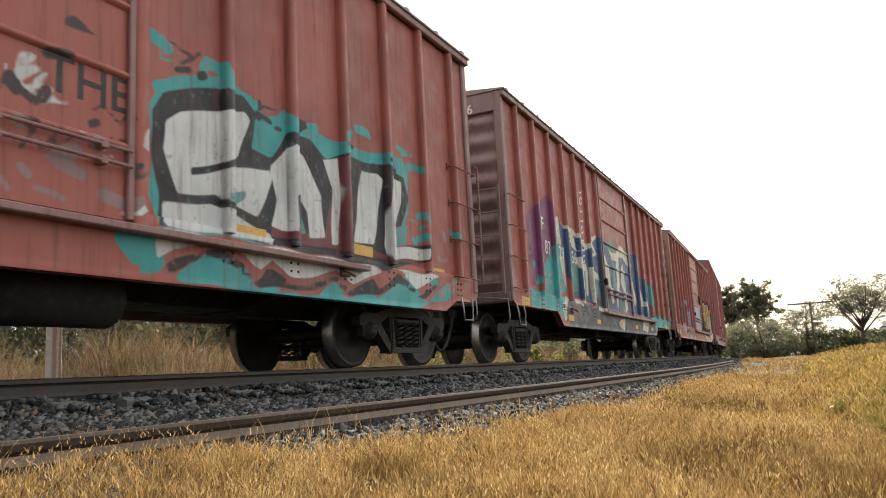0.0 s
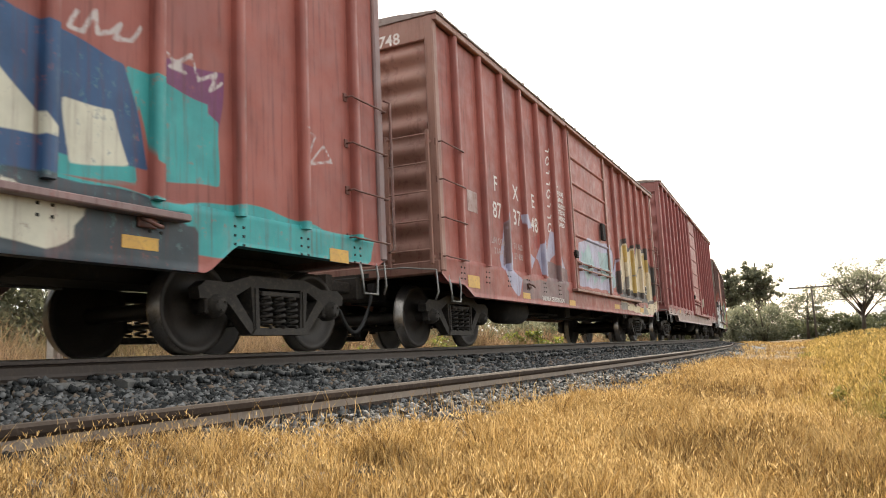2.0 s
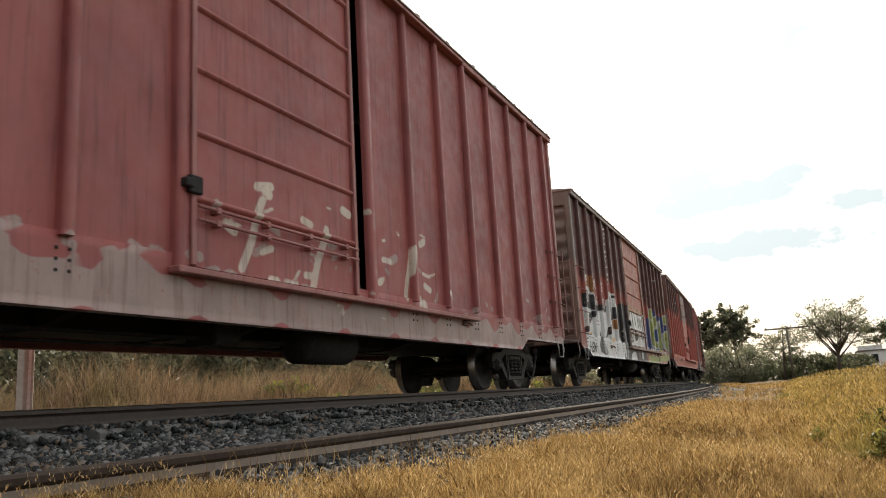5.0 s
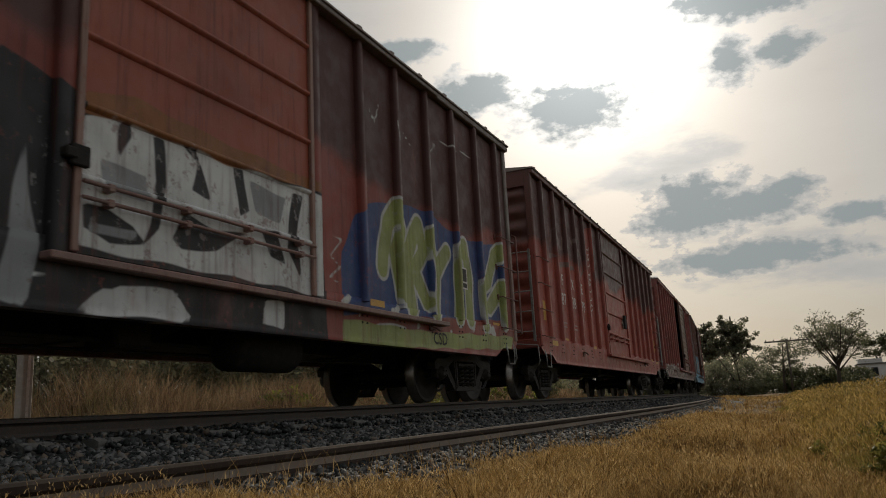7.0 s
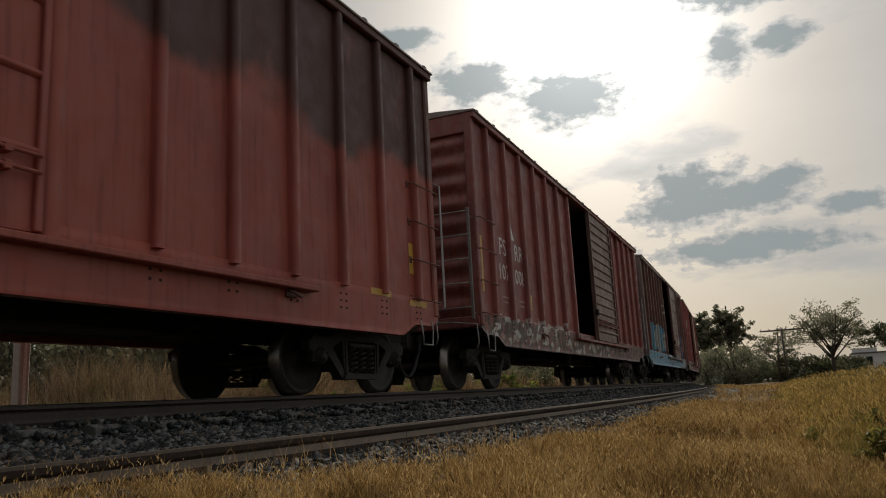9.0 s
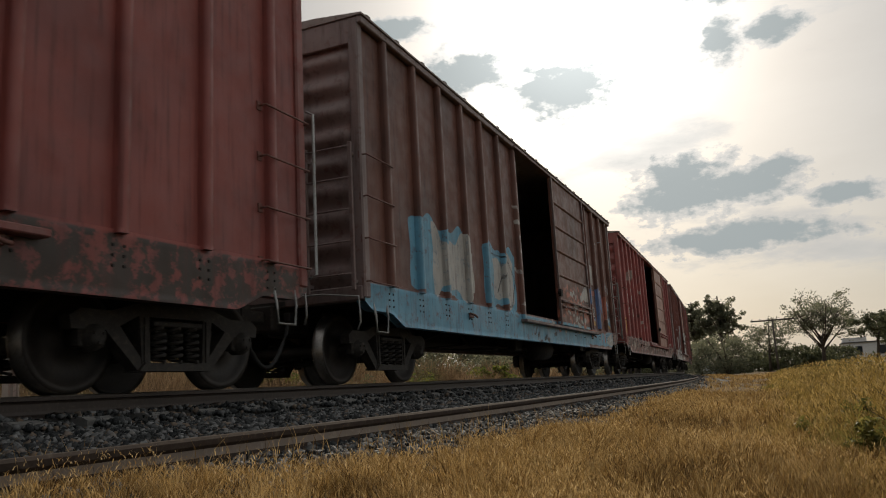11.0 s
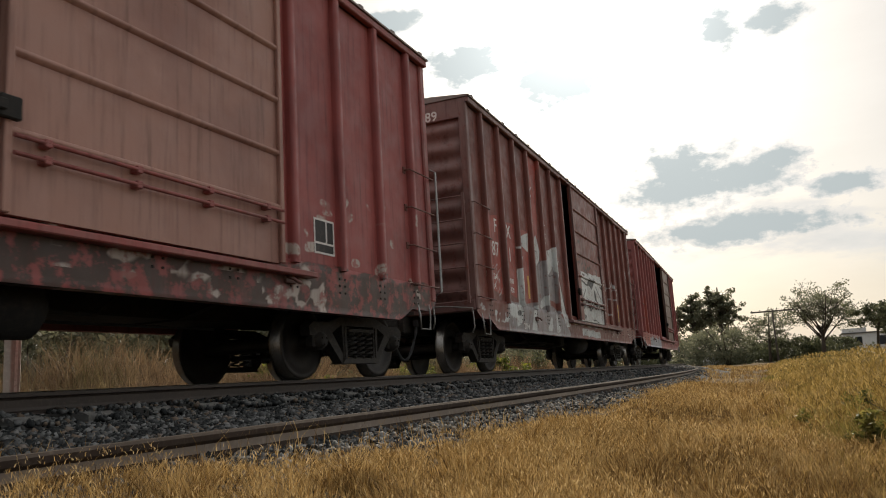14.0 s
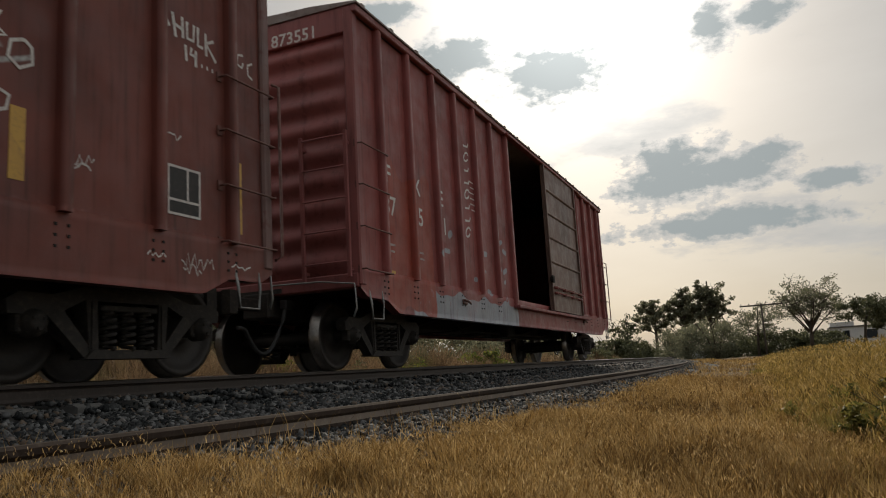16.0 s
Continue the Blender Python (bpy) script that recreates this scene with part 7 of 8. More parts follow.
def ballast():
    s = np.concatenate([rng.uniform(-3, 9, 42000), rng.uniform(9, 20, 18000), rng.uniform(20, 60, 12000), rng.uniform(0, 30, 3000), rng.uniform(-2, 9, 12000)])
    u = np.concatenate([rng.uniform(0.55, 4.6, 72000), rng.uniform(-2.6, 0.6, 3000), rng.uniform(2.8, 4.6, 12000)])
    n = len(s)
    size = rng.uniform(0.011, 0.026, n) * np.where(s > 20, 1.35, 1.0) * np.where(u > siding_u(s) + 0.05, 0.72, 1.0)
    x, y, h = line(s, u)
    # sleepers stay mostly clear
    thin = u < np.where(s < 7, 4.45, siding_u(s) + 0.35) + rng.normal(0, 0.15, n)
    clear = (np.abs(np.mod(s, 0.6)) < 0.14) | (np.abs(np.mod(s, 0.6)) > 0.46)
    bare = ~clear | (np.abs(u) > 1.46)
    keep = (bare | (rng.random(n) < 0.75)) & thin
    s, u, x, y, size = s[keep], u[keep], x[keep], y[keep], size[keep]
    z = ground_z(x, y) + size * rng.uniform(0.0, 0.9, len(s)) + np.where((np.abs(u) < 1.46) & (np.abs(np.mod(s + 0.3, 0.6) - 0.3) < 0.14), 0.045, 0.0)
    v = turned_cubes(len(s), size) + np.stack([x, y, z], 1)[:, None]
    loops = (np.arange(len(s))[:, None, None] * 8 + CUBE[None]).ravel()
    tagged(part("ballast", raw_mesh("ballast", v.reshape(-1, 3), 4, loops, (M["stone"],)), None), "loose crushed grey ballast stones along the track", "ballast", kind="stuff")


def sleepers(track):
    def sleeper(bm):
        prism(bm, [(-1.30, -0.40), (1.30, -0.40), (1.30, -0.20), (1.24, -0.176), (-1.24, -0.176), (-1.30, -0.20)], "y", -0.125, 0.125)
    def clip(bm):
        for m in (1, -1):
            box(bm, m * 0.10 - 0.035, m * 0.10 + 0.035, -0.06, 0.06, -0.176, -0.150, 0.006)
            tube(bm, [(m * 0.05, -0.05, -0.148), (m * 0.10, -0.045, -0.135), (m * 0.125, 0.0, -0.14), (m * 0.10, 0.045, -0.135), (m * 0.05, 0.05, -0.148)], 0.010, 5)
    for i in range(150):
        s = -6.0 + 0.6 * i
        x, y, h = line(s)
        o = part("sleeper", share("sleeper", sleeper, (M["concrete"],)), None, track)
        o.location, o.rotation_euler = (x, y, 0), (0, 0, h)
        x, y, h = line(s, 0.753)
        o = part("rail_clip", share("rail_clip", clip, (M["rail"],)), None, track)
        o.location, o.rotation_euler = (x, y, 0), (0, 0, h)


# ---- grass and weeds ----
def blades(name, x, y, height, width, lean, material, label, category, z=None, bend=0.5, away=None):
    """Thin bent leaves, each two pieces long, as one mesh."""
    n = len(x)
    base = np.stack([x, y, ground_z(x, y) - 0.02 if z is None else z], 1)
    a = rng.uniform(0, 2 * math.pi, n) if away is None else away
    d = np.stack([np.cos(a), np.sin(a), np.zeros(n)], 1) * (lean * height)[:, None]
    b = rng.uniform(0, 2 * math.pi, n)
    w = np.stack([np.cos(b), np.sin(b), np.zeros(n)], 1) * (width / 2)[:, None]
    up = np.stack([np.zeros(n), np.zeros(n), height], 1)
    mid = base + up * 0.55 + d * (0.55 * (1 - bend))
    top = base + up * rng.uniform(0.85, 1.0, n)[:, None] + d
    v = np.stack([base - w, base + w, mid - w * 0.8, mid + w * 0.8, top], 1).reshape(-1, 3)
    tri = np.array([(0, 1, 3), (0, 3, 2), (2, 3, 4)])
    loops = (np.arange(n)[:, None, None] * 5 + tri[None]).ravel()
    return tagged(part(name, raw_mesh(name, v, 3, loops, (material,)), None), label, category, kind="stuff")


def meadow_points(n, r0, r1, az0, az1, power=1.0):
    """Places round the viewpoint's patch of meadow, thinner with distance."""
    t = rng.random(n)
    r = r0 * (r1 / r0) ** (t ** power)
    a = np.radians(rng.uniform(az0, az1, n))
    return np.sin(a) * r, np.cos(a) * r, r


def grass_edge(y):
    """How far right of the line the grass begins."""
    return np.interp(y, [-20, 1.5, 3.5, 6, 9, 12, 20, 40, 60, 100], [3.45, 3.52, 3.96, 4.28, 4.18, 4.05, 3.75, 2.95, 2.3, 2.1]) + 0.10 * np.sin(y * 2.1) + 0.07 * np.sin(y * 5.3)


def bank_edge(y):
    """Where the tall growth on the bank begins (x)."""
    return np.interp(y, [0, 3.4, 5.5, 12, 22, 50, 100], [0.55, 0.12, -0.12, -0.42, -0.85, -1.8, -3.6]) + 0.12 * np.sin(y * 1.9) + 0.08 * np.sin(y * 4.7)


def meadow():
    rings = ((1.3, 6.0, 2600), (6.0, 15.0, 4200), (15.0, 75.0, 6500))
    cr = np.concatenate([np.sqrt(rng.uniform(a * a, b * b, n)) for a, b, n in rings])
    ca = np.radians(rng.uniform(-72, 12, len(cr)))
    cx, cy = np.sin(ca) * cr, np.cos(ca) * cr
    size = 0.55 + 1.0 * rng.random(len(cx)) ** 1.6
    keep = (offset_of(cx, cy) > grass_edge(cy) + rng.normal(0.04, 0.10, len(cx))) & (cx < bank_edge(cy) + 0.2)
    cx, cy, cr, size = cx[keep], cy[keep], cr[keep], size[keep]
    count = np.interp(cr, [1.3, 6, 6.5, 15, 15.5, 75], [190, 150, 70, 54, 26, 20]).astype(int)
    i = np.repeat(np.arange(len(cx)), count)
    wide = np.interp(cr, [1.3, 6, 15, 75], [0.080, 0.090, 0.17, 0.45])[i] * size[i]
    a, d = rng.uniform(0, 2 * math.pi, len(i)), np.abs(rng.normal(0, 1, len(i)))
    x, y = cx[i] + np.cos(a) * d * wide, cy[i] + np.sin(a) * d * wide
    edge = np.clip((offset_of(x, y) - grass_edge(y)) / 0.6 + 0.35, 0.45, 1)
    height = rng.uniform(0.05, 0.14, len(i)) * (0.4 + 0.6 * size[i]) * edge * np.clip(1.15 - 0.25 * d, 0.4, 1.1)
    width = np.maximum(0.0023, 0.0009 * cr[i]) * rng.uniform(0.7, 1.3, len(i))
    blades("grass", x, y, height, width, rng.uniform(0.05, 0.6, len(i)) + 0.15 * d, M["grass"], "short dry golden grass in curly tufts", "grass", away=a + rng.normal(0, 0.7, len(i)))
    # feathery heads over the tufts
    n = 60000
    t = rng.random(n)
    hr, ha = 1.3 * (16 / 1.3) ** t, np.radians(rng.uniform(-72, 12, n))
    hx, hy = np.sin(ha) * hr, np.cos(ha) * hr
    keep = (offset_of(hx, hy) > grass_edge(hy) + 0.22) & (hx < bank_edge(hy) + 0.3) & (np.sin(hx * 7.3 + 1.3 * np.sin(hy * 5.1)) * np.sin(hy * 6.1 + hx * 2.0) > -0.25)
    hx, hy, hr = hx[keep], hy[keep], hr[keep]
    blades("grass_heads", hx, hy, rng.uniform(0.009, 0.022, len(hx)), np.maximum(0.0034, 0.0012 * hr), rng.uniform(0.3, 1.6, len(hx)), M["grass_head"], "pale feathery heads over the dry grass", "grass",
           ground_z(hx, hy) + rng.uniform(0.05, 0.13, len(hx)))
    # a few longer seed stalks by the siding rail
    n = 420
    y = rng.uniform(1.2, 7.0, n)
    x = np.interp(y, _ly, _lx) + grass_edge(y) + rng.normal(-0.02, 0.16, n)
    blades("grass_stalks", x, y, rng.uniform(0.10, 0.24, n), np.full(n, 0.0028), rng.uniform(0.1, 0.6, n), M["grass"], "pale seed stalks of dry grass", "grass")


def bank():
    x, y, r = meadow_points(150000, 2.6, 70, -12, 22, 0.8)
    keep = x > bank_edge(y) + rng.normal(0, 0.12, len(x))
    x, y, r = x[keep], y[keep], r[keep]
    inside = np.clip((x - bank_edge(y)) / 0.9, 0.35, 1)
    height = rng.uniform(0.18, 0.52, len(x)) * inside * np.interp(y, [2.5, 6, 14, 40], [0.80, 0.95, 0.85, 0.80])
    width = np.maximum(0.0045, 0.0012 * r) * rng.uniform(0.7, 1.4, len(x))
    blades("tall_weeds", x, y, height, width, rng.uniform(0.1, 0.7, len(x)), M["grass_tall"], "taller yellow-green weeds on a low bank", "weeds")
    # seed heads on top: small tilted leaves at the tips
    n = 34000
    x, y, r = meadow_points(n, 3.0, 45, -10, 20, 0.8)
    keep = x > bank_edge(y) + 0.15
    x, y, r = x[keep], y[keep], r[keep]
    z = ground_z(x, y) + rng.uniform(0.15, 0.54, len(x)) * np.clip((x - bank_edge(y)) / 0.9, 0.4, 1)
    blades("seed_heads", x, y, rng.uniform(0.02, 0.06, len(x)), np.maximum(0.008, 0.0013 * r), rng.uniform(0.4, 1.4, len(x)), M["grass_tall"], "fluffy yellow seed heads on the bank", "weeds", z)


def dead_weeds():
    n = 110000
    s, u = np.concatenate([rng.uniform(-1, 26, 80000), rng.uniform(26, 80, 30000)]), -rng.gamma(2.2, 1.3, n) - 3.6
    x, y, h = line(s, u)
    clump = 0.5 + 0.5 * np.sin(s * 0.9 + 0.7 * np.sin(u * 1.3)) * np.sin(u * 0.8 + s * 0.35)
    keep = rng.random(n) < 0.35 + 0.65 * clump
    x, y, u, clump = x[keep], y[keep], u[keep], clump[keep]
    r = np.hypot(x, y)
    height = rng.uniform(0.5, 1.5, len(x)) * (0.6 + 0.6 * clump) * np.interp(-u, [3.4, 5, 8], [0.4, 1.0, 1.5])
    blades("dead_weeds", x, y, height, np.maximum(0.010, 0.0009 * r), rng.uniform(0.05, 0.6, len(x)), M["weeds"], "tall brown dead weeds beyond the track", "weeds")


# ---- bushes and trees ----
def leaf_mesh(name, centres, radii, count, size, material, squash=0.8):
    """Small folded leaves scattered in uneven clumps."""
    n = count * len(centres)
    c = np.repeat(np.asarray(centres, float), count, axis=0)
    rad = np.repeat(np.asarray(radii, float), count)
    d = rng.normal(size=(n, 3))
    d /= np.linalg.norm(d, axis=1)[:, None]
    p = c + d * (rad * rng.random(n) ** 0.45)[:, None] * np.array([1, 1, squash])
    a, b = rng.normal(size=(n, 3)), rng.normal(size=(n, 3))
    a /= np.linalg.norm(a, axis=1)[:, None]
    b -= a * (a * b).sum(1)[:, None]
    b /= np.linalg.norm(b, axis=1)[:, None]
    s = size * rng.uniform(0.6, 1.4, n)[:, None]
    v = np.stack([p - a * s, p + b * s * 0.45, p + a * s, p - b * s * 0.45], 1).reshape(-1, 3)
    return raw_mesh(name, v, 4, np.arange(4 * n), (material,))


def tree(label, foot, height, spread, trunk_h, leaf, clumps, per, size, seed, lean=0.0, droop=0.75, limbs=7, flat_top=False):
    """A tapered trunk with limbs and twigs, and a crown of many small leaves in loose clumps."""
    r = random.Random(seed)
    t = thing("tree", label, "tree")
    t.location = foot
    bm = bmesh.new()
    thick = height * 0.020
    spine = [Vector((0, 0, -0.2)), Vector((lean * 0.4, 0, trunk_h)), Vector((lean + 0.03 * height * r.uniform(-1, 1), 0.02 * height, trunk_h + (height - trunk_h) * (0.25 if flat_top else 0.82)))]
    tube(bm, spine, [thick * 1.4, thick, thick * 0.35], 8)
    tips = []
    for i in range(limbs):
        a = 2.4 * i + r.uniform(-0.4, 0.4)
        f = (i + 0.5) / limbs
        start = spine[1].lerp(spine[2], 0.9 * f * r.uniform(0.8, 1.0))
        shape = math.sin(math.pi * (0.22 + 0.70 * f)) if not flat_top else 0.95 - 0.3 * f
        out = spread * 0.5 * shape * r.uniform(0.75, 1.05)
        rise = (height - start.z) * (r.uniform(0.05, 0.36) if not flat_top else r.uniform(0.45, 0.9))
        end = start + Vector((math.cos(a) * out, math.sin(a) * out, rise))
        bend = start.lerp(end, 0.5) + Vector((r.uniform(-1, 1), r.uniform(-1, 1), r.uniform(-1, 0.6))) * 0.05 * spread
        tube(bm, [start, bend, end], [thick * 0.5, thick * 0.32, thick * 0.12], 6)
        tips.append(end)
        for j in range(5):
            g = 0.35 + 0.6 * r.random()
            b0 = start.lerp(end, g)
            b1 = b0 + Vector((r.uniform(-1, 1), r.uniform(-1, 1), r.uniform(-0.15, 0.8))) * spread * 0.20
            tube(bm, [b0, b0.lerp(b1, 0.5) + Vector((0, 0, -0.05)), b1], [thick * 0.22, thick * 0.14, thick * 0.05], 5)
            tips.append(b1)
            tips.append(b0)
            for q in range(3):
                b2 = b1 + Vector((r.uniform(-1, 1), r.uniform(-1, 1), r.uniform(-0.3, 0.7))) * spread * 0.11
                tube(bm, [b0.lerp(b1, 0.6 + 0.13 * q), b2], [thick * 0.09, thick * 0.035], 4)
                tips.append(b2)
    part("trunk", bm, M["bark"], t, "forked brown trunk and limbs")
    centres, radii = [], []
    r.shuffle(tips)
    for i in range(clumps):
        p = tips[i % len(tips)] + Vector((r.uniform(-1, 1), r.uniform(-1, 1), r.uniform(-0.6, 0.6))) * spread * 0.06
        p.z = p.z if p.z < height * 0.97 else height * (0.78 + 0.19 * r.random())
        centres.append(p)
        radii.append(spread * (0.045 + 0.075 * r.random()))
    part("crown", leaf_mesh("crown", centres, radii, per, size, leaf, droop), None, t, "loose crown of small leaves")
    return t


def bush(label, foot, wide, tall, leaf, clumps, per, size, seed):
    r = random.Random(seed)
    t = thing("bush", label, "bush")
    t.location = foot
    for i in range(7):
        bm = bmesh.new()
        a = 2 * math.pi * i / 7 + r.random()
        tube(bm, [(0.05 * math.cos(a), 0.05 * math.sin(a), -0.1), (wide * 0.15 * math.cos(a), wide * 0.15 * math.sin(a), tall * 0.45),
                  (wide * 0.36 * math.cos(a), wide * 0.30 * math.sin(a), tall * 0.82)], [tall * 0.014, tall * 0.010, tall * 0.004], 5)
        part("stem", bm, M["bark"], t)
    centres, radii = [], []
    for i in range(clumps):
        x = r.gauss(0, 0.24) * wide
        y = r.gauss(0, 0.22) * wide
        top = tall * max(0.3, 1 - 1.2 * (x * x + y * y) / (wide * wide)) * r.uniform(0.8, 1.0)
        centres.append((x, y, r.uniform(0.12, 0.9) * top))
        radii.append(min(wide, tall) * r.uniform(0.11, 0.22))
    part("foliage", leaf_mesh("foliage", centres, radii, per, size, leaf, 0.85), None, t)
    return t


def at(az, r, z=-0.75):
    a = radians(az)
    return (math.sin(a) * r, math.cos(a) * r, z)


def vegetation():
    tree("tall eucalyptus tree with a loose haze-paled grey-green crown", at(-4.9, 130), 14.6, 6.6, 3.6, M["leaf_grey"], 190, 54, 0.20, 11, limbs=22)
    tree("tall eucalyptus tree with a narrow haze-paled crown", at(-6.7, 134), 14.2, 6.0, 3.6, M["leaf_grey"], 170, 52, 0.20, 12, limbs=20)
    tree("tall eucalyptus tree with a broken haze-paled crown", at(-8.7, 138), 12.4, 6.8, 4.2, M["leaf_grey"], 130, 46, 0.20, 13, limbs=11)
    tree("wide thin-leaved acacia tree with an open branching crown", at(1.3, 92), 9.1, 8.2, 2.2, M["leaf_grey"], 300, 26, 0.11, 14, 0.4, 0.7, 14, True)
    tree("small airy tree with thin branches", at(-2.0, 100), 6.9, 5.6, 2.2, M["leaf_grey"], 150, 22, 0.11, 15, 0.2, limbs=9)
    tree("low leaning tree with a dark dense crown", at(4.4, 82), 5.6, 5.4, 2.9, M["leaf"], 90, 60, 0.12, 16, 1.0)
    tree("round dark tree beside a white house", at(6.2, 88), 5.4, 5.2, 1.4, M["leaf"], 90, 60, 0.13, 17)
    tree("bare-twigged tree beside the line", at(-10.7, 96), 6.6, 4.6, 2.0, M["leaf"], 70, 26, 0.13, 18)
    for az, r, wide, tall, k in ((-6.4, 112, 7.5, 6.2, 1), (-4.7, 108, 8.0, 6.4, 2), (-3.3, 112, 6.5, 5.2, 3), (-7.7, 118, 7.0, 5.4, 4), (-11.8, 92, 5.6, 4.6, 5),
                                 (-10.2, 98, 4.6, 3.4, 6), (-1.4, 104, 6.5, 3.8, 7), (0.5, 100, 6.5, 3.8, 8), (2.2, 104, 6.0, 3.6, 9)):
        bush("dense dark green bush", at(az, r), wide, tall, M["leaf"] if k not in (1, 2, 4) else M["leaf_grey"], 80, 70, 0.15, 20 + k)
    # beyond the track
    for s, u, wide, tall, leaf, k in ((15.5, -5.2, 2.4, 1.5, "leaf_bright", 1), (18.5, -6.0, 2.8, 1.7, "leaf", 2), (22.0, -5.2, 2.4, 1.4, "leaf_bright", 3), (4.6, -6.6, 1.8, 1.5, "leaf_bright", 4),
                                      (2.6, -9.0, 3.4, 2.8, "leaf_grey", 5), (9.3, -10.0, 3.2, 2.8, "leaf", 6), (14.0, -12.0, 4.0, 3.2, "leaf_grey", 7), (26.0, -6.5, 3.2, 2.0, "leaf", 8),
                                      (32.0, -5.5, 3.0, 1.7, "leaf_bright", 9), (40.0, -6.0, 3.5, 2.2, "leaf", 10), (50.0, -5.5, 3.5, 2.2, "leaf_grey", 11), (62.0, -5.0, 3.5, 2.4, "leaf", 12)):
        x, y, h = line(s, u)
        bush({"leaf_bright": "fresh yellow-green bush beyond the track", "leaf": "dark green bush beyond the track", "leaf_grey": "pale olive bush beyond the track"}[leaf],
             (x, y, -0.75), wide, tall, M[leaf], 40, 60, 0.05 if s < 30 else 0.09, 40 + k)
    bush("low green weed bush among yellow grass", (0.50, 4.6, -0.56), 0.75, 0.30, M["weed_green"], 44, 70, 0.018, 60)
    bush("low green weed bush among yellow grass", (0.70, 5.7, -0.54), 0.9, 0.34, M["weed_green"], 44, 60, 0.020, 61)
    # a loose hedge behind the weeds
    n = 1500
    s, u = np.concatenate([rng.uniform(-4, 40, 1000), rng.uniform(40, 110, 500)]), rng.uniform(-18, -10.5, n)
    x, y, _ = line(s, u)
    centres = np.stack([x, y, rng.uniform(-0.4, 3.4, n)], 1)
    tagged(part("hedge", leaf_mesh("hedge", centres, rng.uniform(0.5, 1.2, n), 130, 0.12, M["leaf_grey"], 0.8), None), "loose grey-green hedge beyond the weeds", "hedge", kind="stuff")
    # the far edge of the fields
    n = 260
    a = rng.uniform(-75, 60, n)
    r = rng.uniform(190, 260, n)
    centres = np.stack([np.sin(np.radians(a)) * r, np.cos(np.radians(a)) * r, rng.uniform(0.0, 2.6, n)], 1)
    tagged(part("far_woods", leaf_mesh("far_woods", centres, rng.uniform(2.0, 4.2, n), 90, 0.5, M["leaf_grey"], 0.7), None), "dark line of far trees and hedges", "woods", kind="stuff")


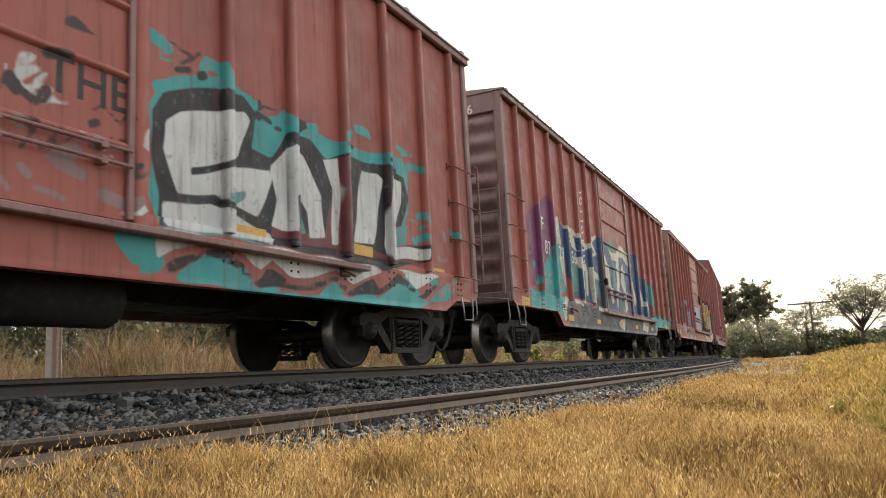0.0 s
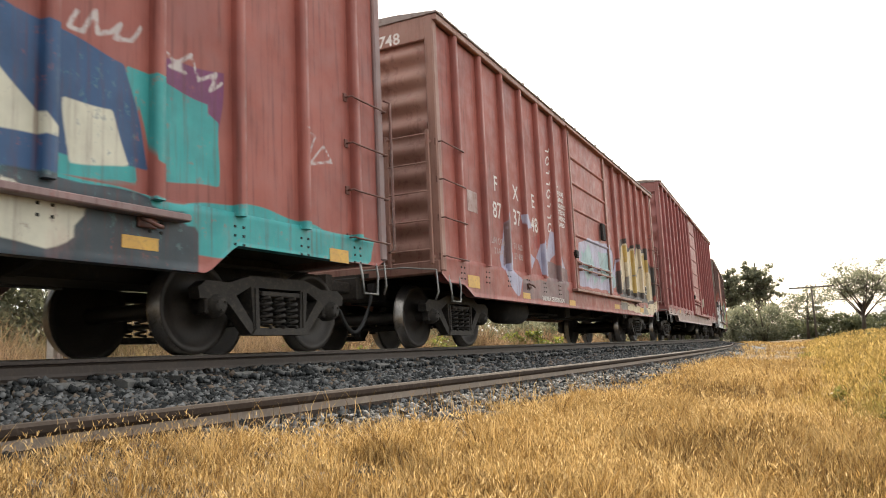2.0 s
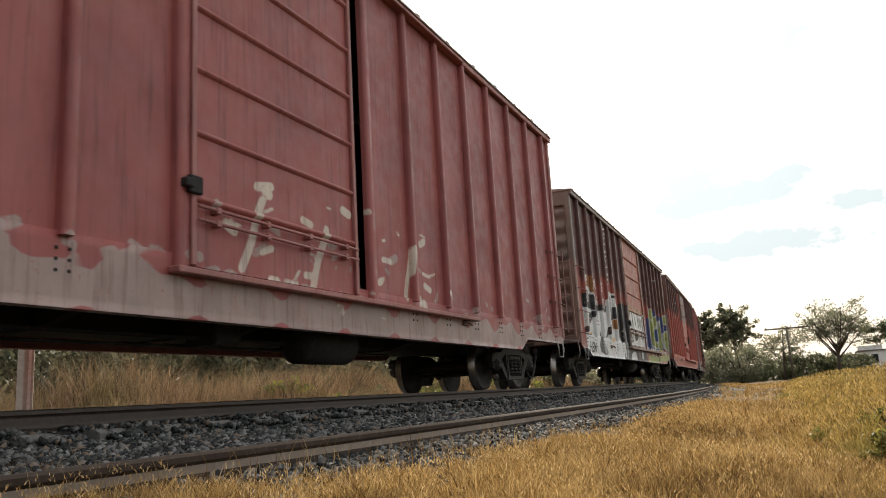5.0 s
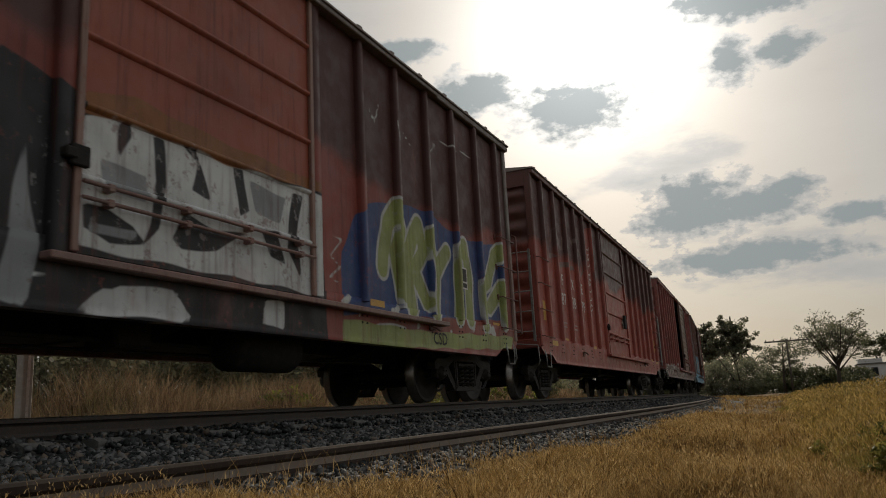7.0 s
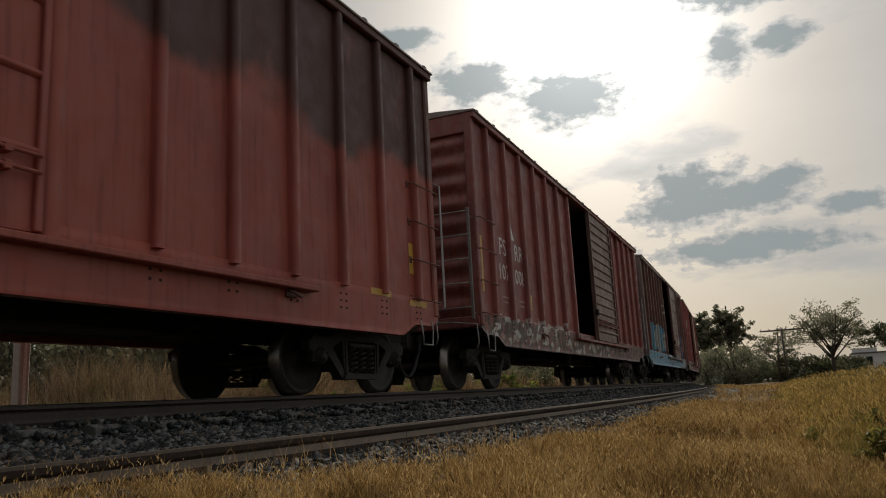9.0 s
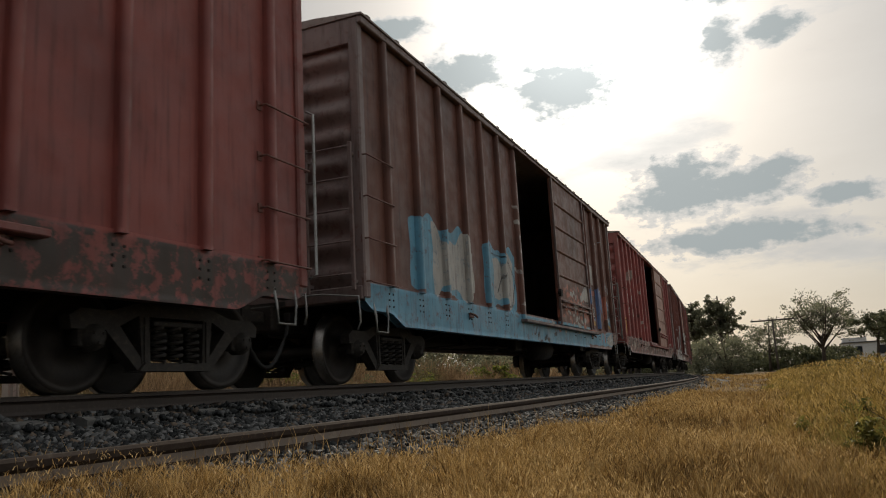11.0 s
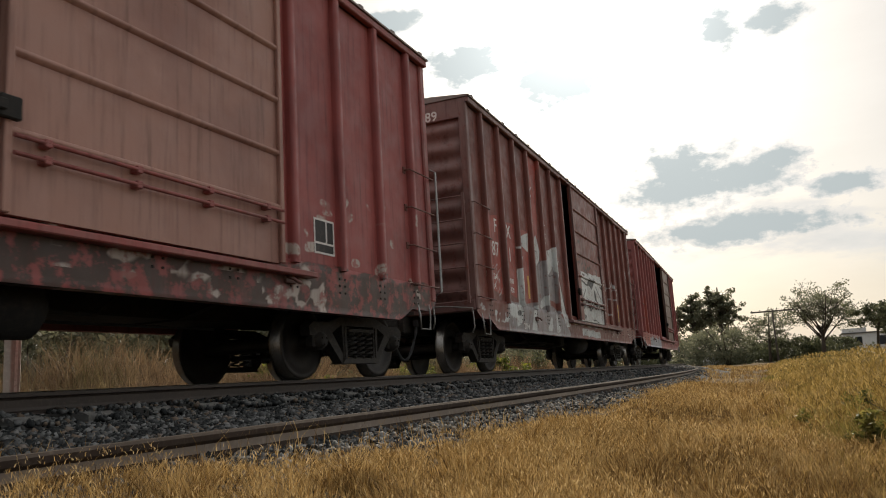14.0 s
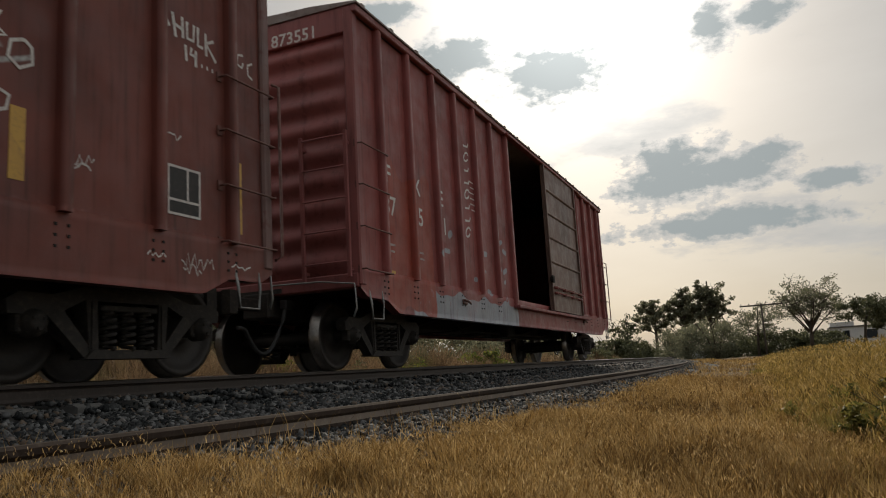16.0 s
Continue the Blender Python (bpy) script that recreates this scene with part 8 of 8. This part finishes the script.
# ---- things far off ----
def far_things():
    pole = thing("utility_pole", "dark timber utility pole with one long crossarm", "utility pole")
    pole.location = at(-1.5, 90)
    bm = bmesh.new()
    tube(bm, [(0, 0, -0.3), (0, 0, 6.0)], [0.12, 0.09], 10)
    part("post", bm, M["timber"], pole)
    bm = box(bmesh.new(), -2.2, 2.2, -0.06, 0.06, 5.72, 5.88, 0.01)
    part("crossarm", bm, M["timber"], pole)
    for i in range(6):
        bm = bmesh.new()
        lathe(bm, [(5.88, 0.02), (5.94, 0.05), (6.0, 0.05), (6.04, 0.02)], "z", 8)
        part("insulator", bm, M["glass"], pole).location = (-2.05 + i * 0.82, 0, 0)
    house = thing("house", "white plastered flat-roofed house with dark windows", "house")
    house.location = (5.4, 120, -0.8)
    bm = box(bmesh.new(), 0.0, 9.5, 0.0, 7.0, 0.0, 3.6, 0.03)
    box(bm, 0.0, 3.0, 0.02, 3.0, 3.6, 4.3, 0.02)
    part("wall", bm, M["plaster"], house)
    part("roof", box(bmesh.new(), -0.15, 9.65, -0.15, 7.1, 3.55, 3.72, 0.02), M["concrete"], house)
    for x, w in ((0.35, 0.75), (1.55, 0.75), (4.4, 1.3), (7.0, 1.3)):
        win = part("window", box(bmesh.new(), x, x + w, -0.03, 0.05, 1.9, 3.1), M["glass"], house, "dark window")
        part("frame", box(box(bmesh.new(), x - 0.06, x, -0.05, 0.03, 1.84, 3.16), x + w, x + w + 0.06, -0.05, 0.03, 1.84, 3.16), M["galv"], win)
    for az, r, turn in ((-5.6, 112, 70), (-3.75, 118, 85)):
        car = thing("car", "small white hatchback parked far down the lane", "car")
        x, y, z = at(az, r, -0.72)
        car.matrix_basis = pose(x, y, z, 0, 0, turn)
        bm = bmesh.new()
        prism(bm, [(-1.9, 0.32), (1.9, 0.32), (1.95, 0.70), (1.25, 0.85), (0.7, 1.38), (-1.2, 1.42), (-1.85, 0.95), (-1.95, 0.6)], "y", -0.82, 0.82)
        part("body", bm, M["car_white"], car)
        bm = bmesh.new()
        prism(bm, [(1.1, 0.88), (0.66, 1.32), (-1.15, 1.36), (-1.6, 0.95)], "y", -0.835, 0.835)
        part("window_band", bm, M["glass"], car)
        for px in (-1.25, 1.25):
            for py in (-0.78, 0.78):
                bm = bmesh.new()
                lathe(bm, [(-0.09, 0.30), (0.09, 0.30)], "y", 16)
                part("wheel", bm, M["rubber"], car).location = (px, py, 0.30)
    x, y, z = -9.3, 6.7, -0.75
    fence = thing("post", "grey weathered concrete post beside the track", "post")
    fence.location = (x, y, z)
    part("shaft", box(bmesh.new(), -0.075, 0.075, -0.075, 0.075, -0.2, 2.3, 0.012), M["pale_concrete"], fence)
    part("strip", box(bmesh.new(), 0.076, 0.082, -0.02, 0.02, 0.1, 2.25), M["white_paint"], fence, "white painted strip")
    stone = part("marker_block", box(bmesh.new(), -0.17, 0.17, -0.12, 0.12, -0.1, 0.62, 0.03), M["plaster"])
    stone.location = (-9.75, 7.55, -0.75)
    tagged(stone, "pale worn concrete marker block in the weeds", "marker")


ballast()
sleepers(bpy.data.objects["railway_track"])
meadow()
bank()
dead_weeds()
vegetation()
far_things()


# ---- what moves ----
SPEED, GAIN = 9.829, 0.03485


def run(t):
    """How far the train has come at t seconds."""
    return SPEED * t + 0.5 * GAIN * t * t


def motions():
    for car, spec in CARS:
        rows = []
        for i in range(49):
            t = i / 3
            s = spec["front"] - run(t)
            reach = spec["length"] - 1.75
            xa, ya, _ = line(s + 1.75)
            xb, yb, _ = line(s + reach)
            rows.append((t, pose((xa + xb) / 2, (ya + yb) / 2, 0, 0, 0, math.degrees(math.atan2(-(xb - xa), yb - ya)))))
        walk(car, rows)
    turns = [(i / FPS, math.degrees(-run(i / FPS) / WHEEL)) for i in range(16 * FPS + 1)]
    for w in WHEELSETS:
        x, y, z = w.location
        # the train comes towards smaller y, so that the wheels' tops go that way too
        walk(w, [(t, pose(x, y, z, -a, 0, 0)) for t, a in turns])


motions()
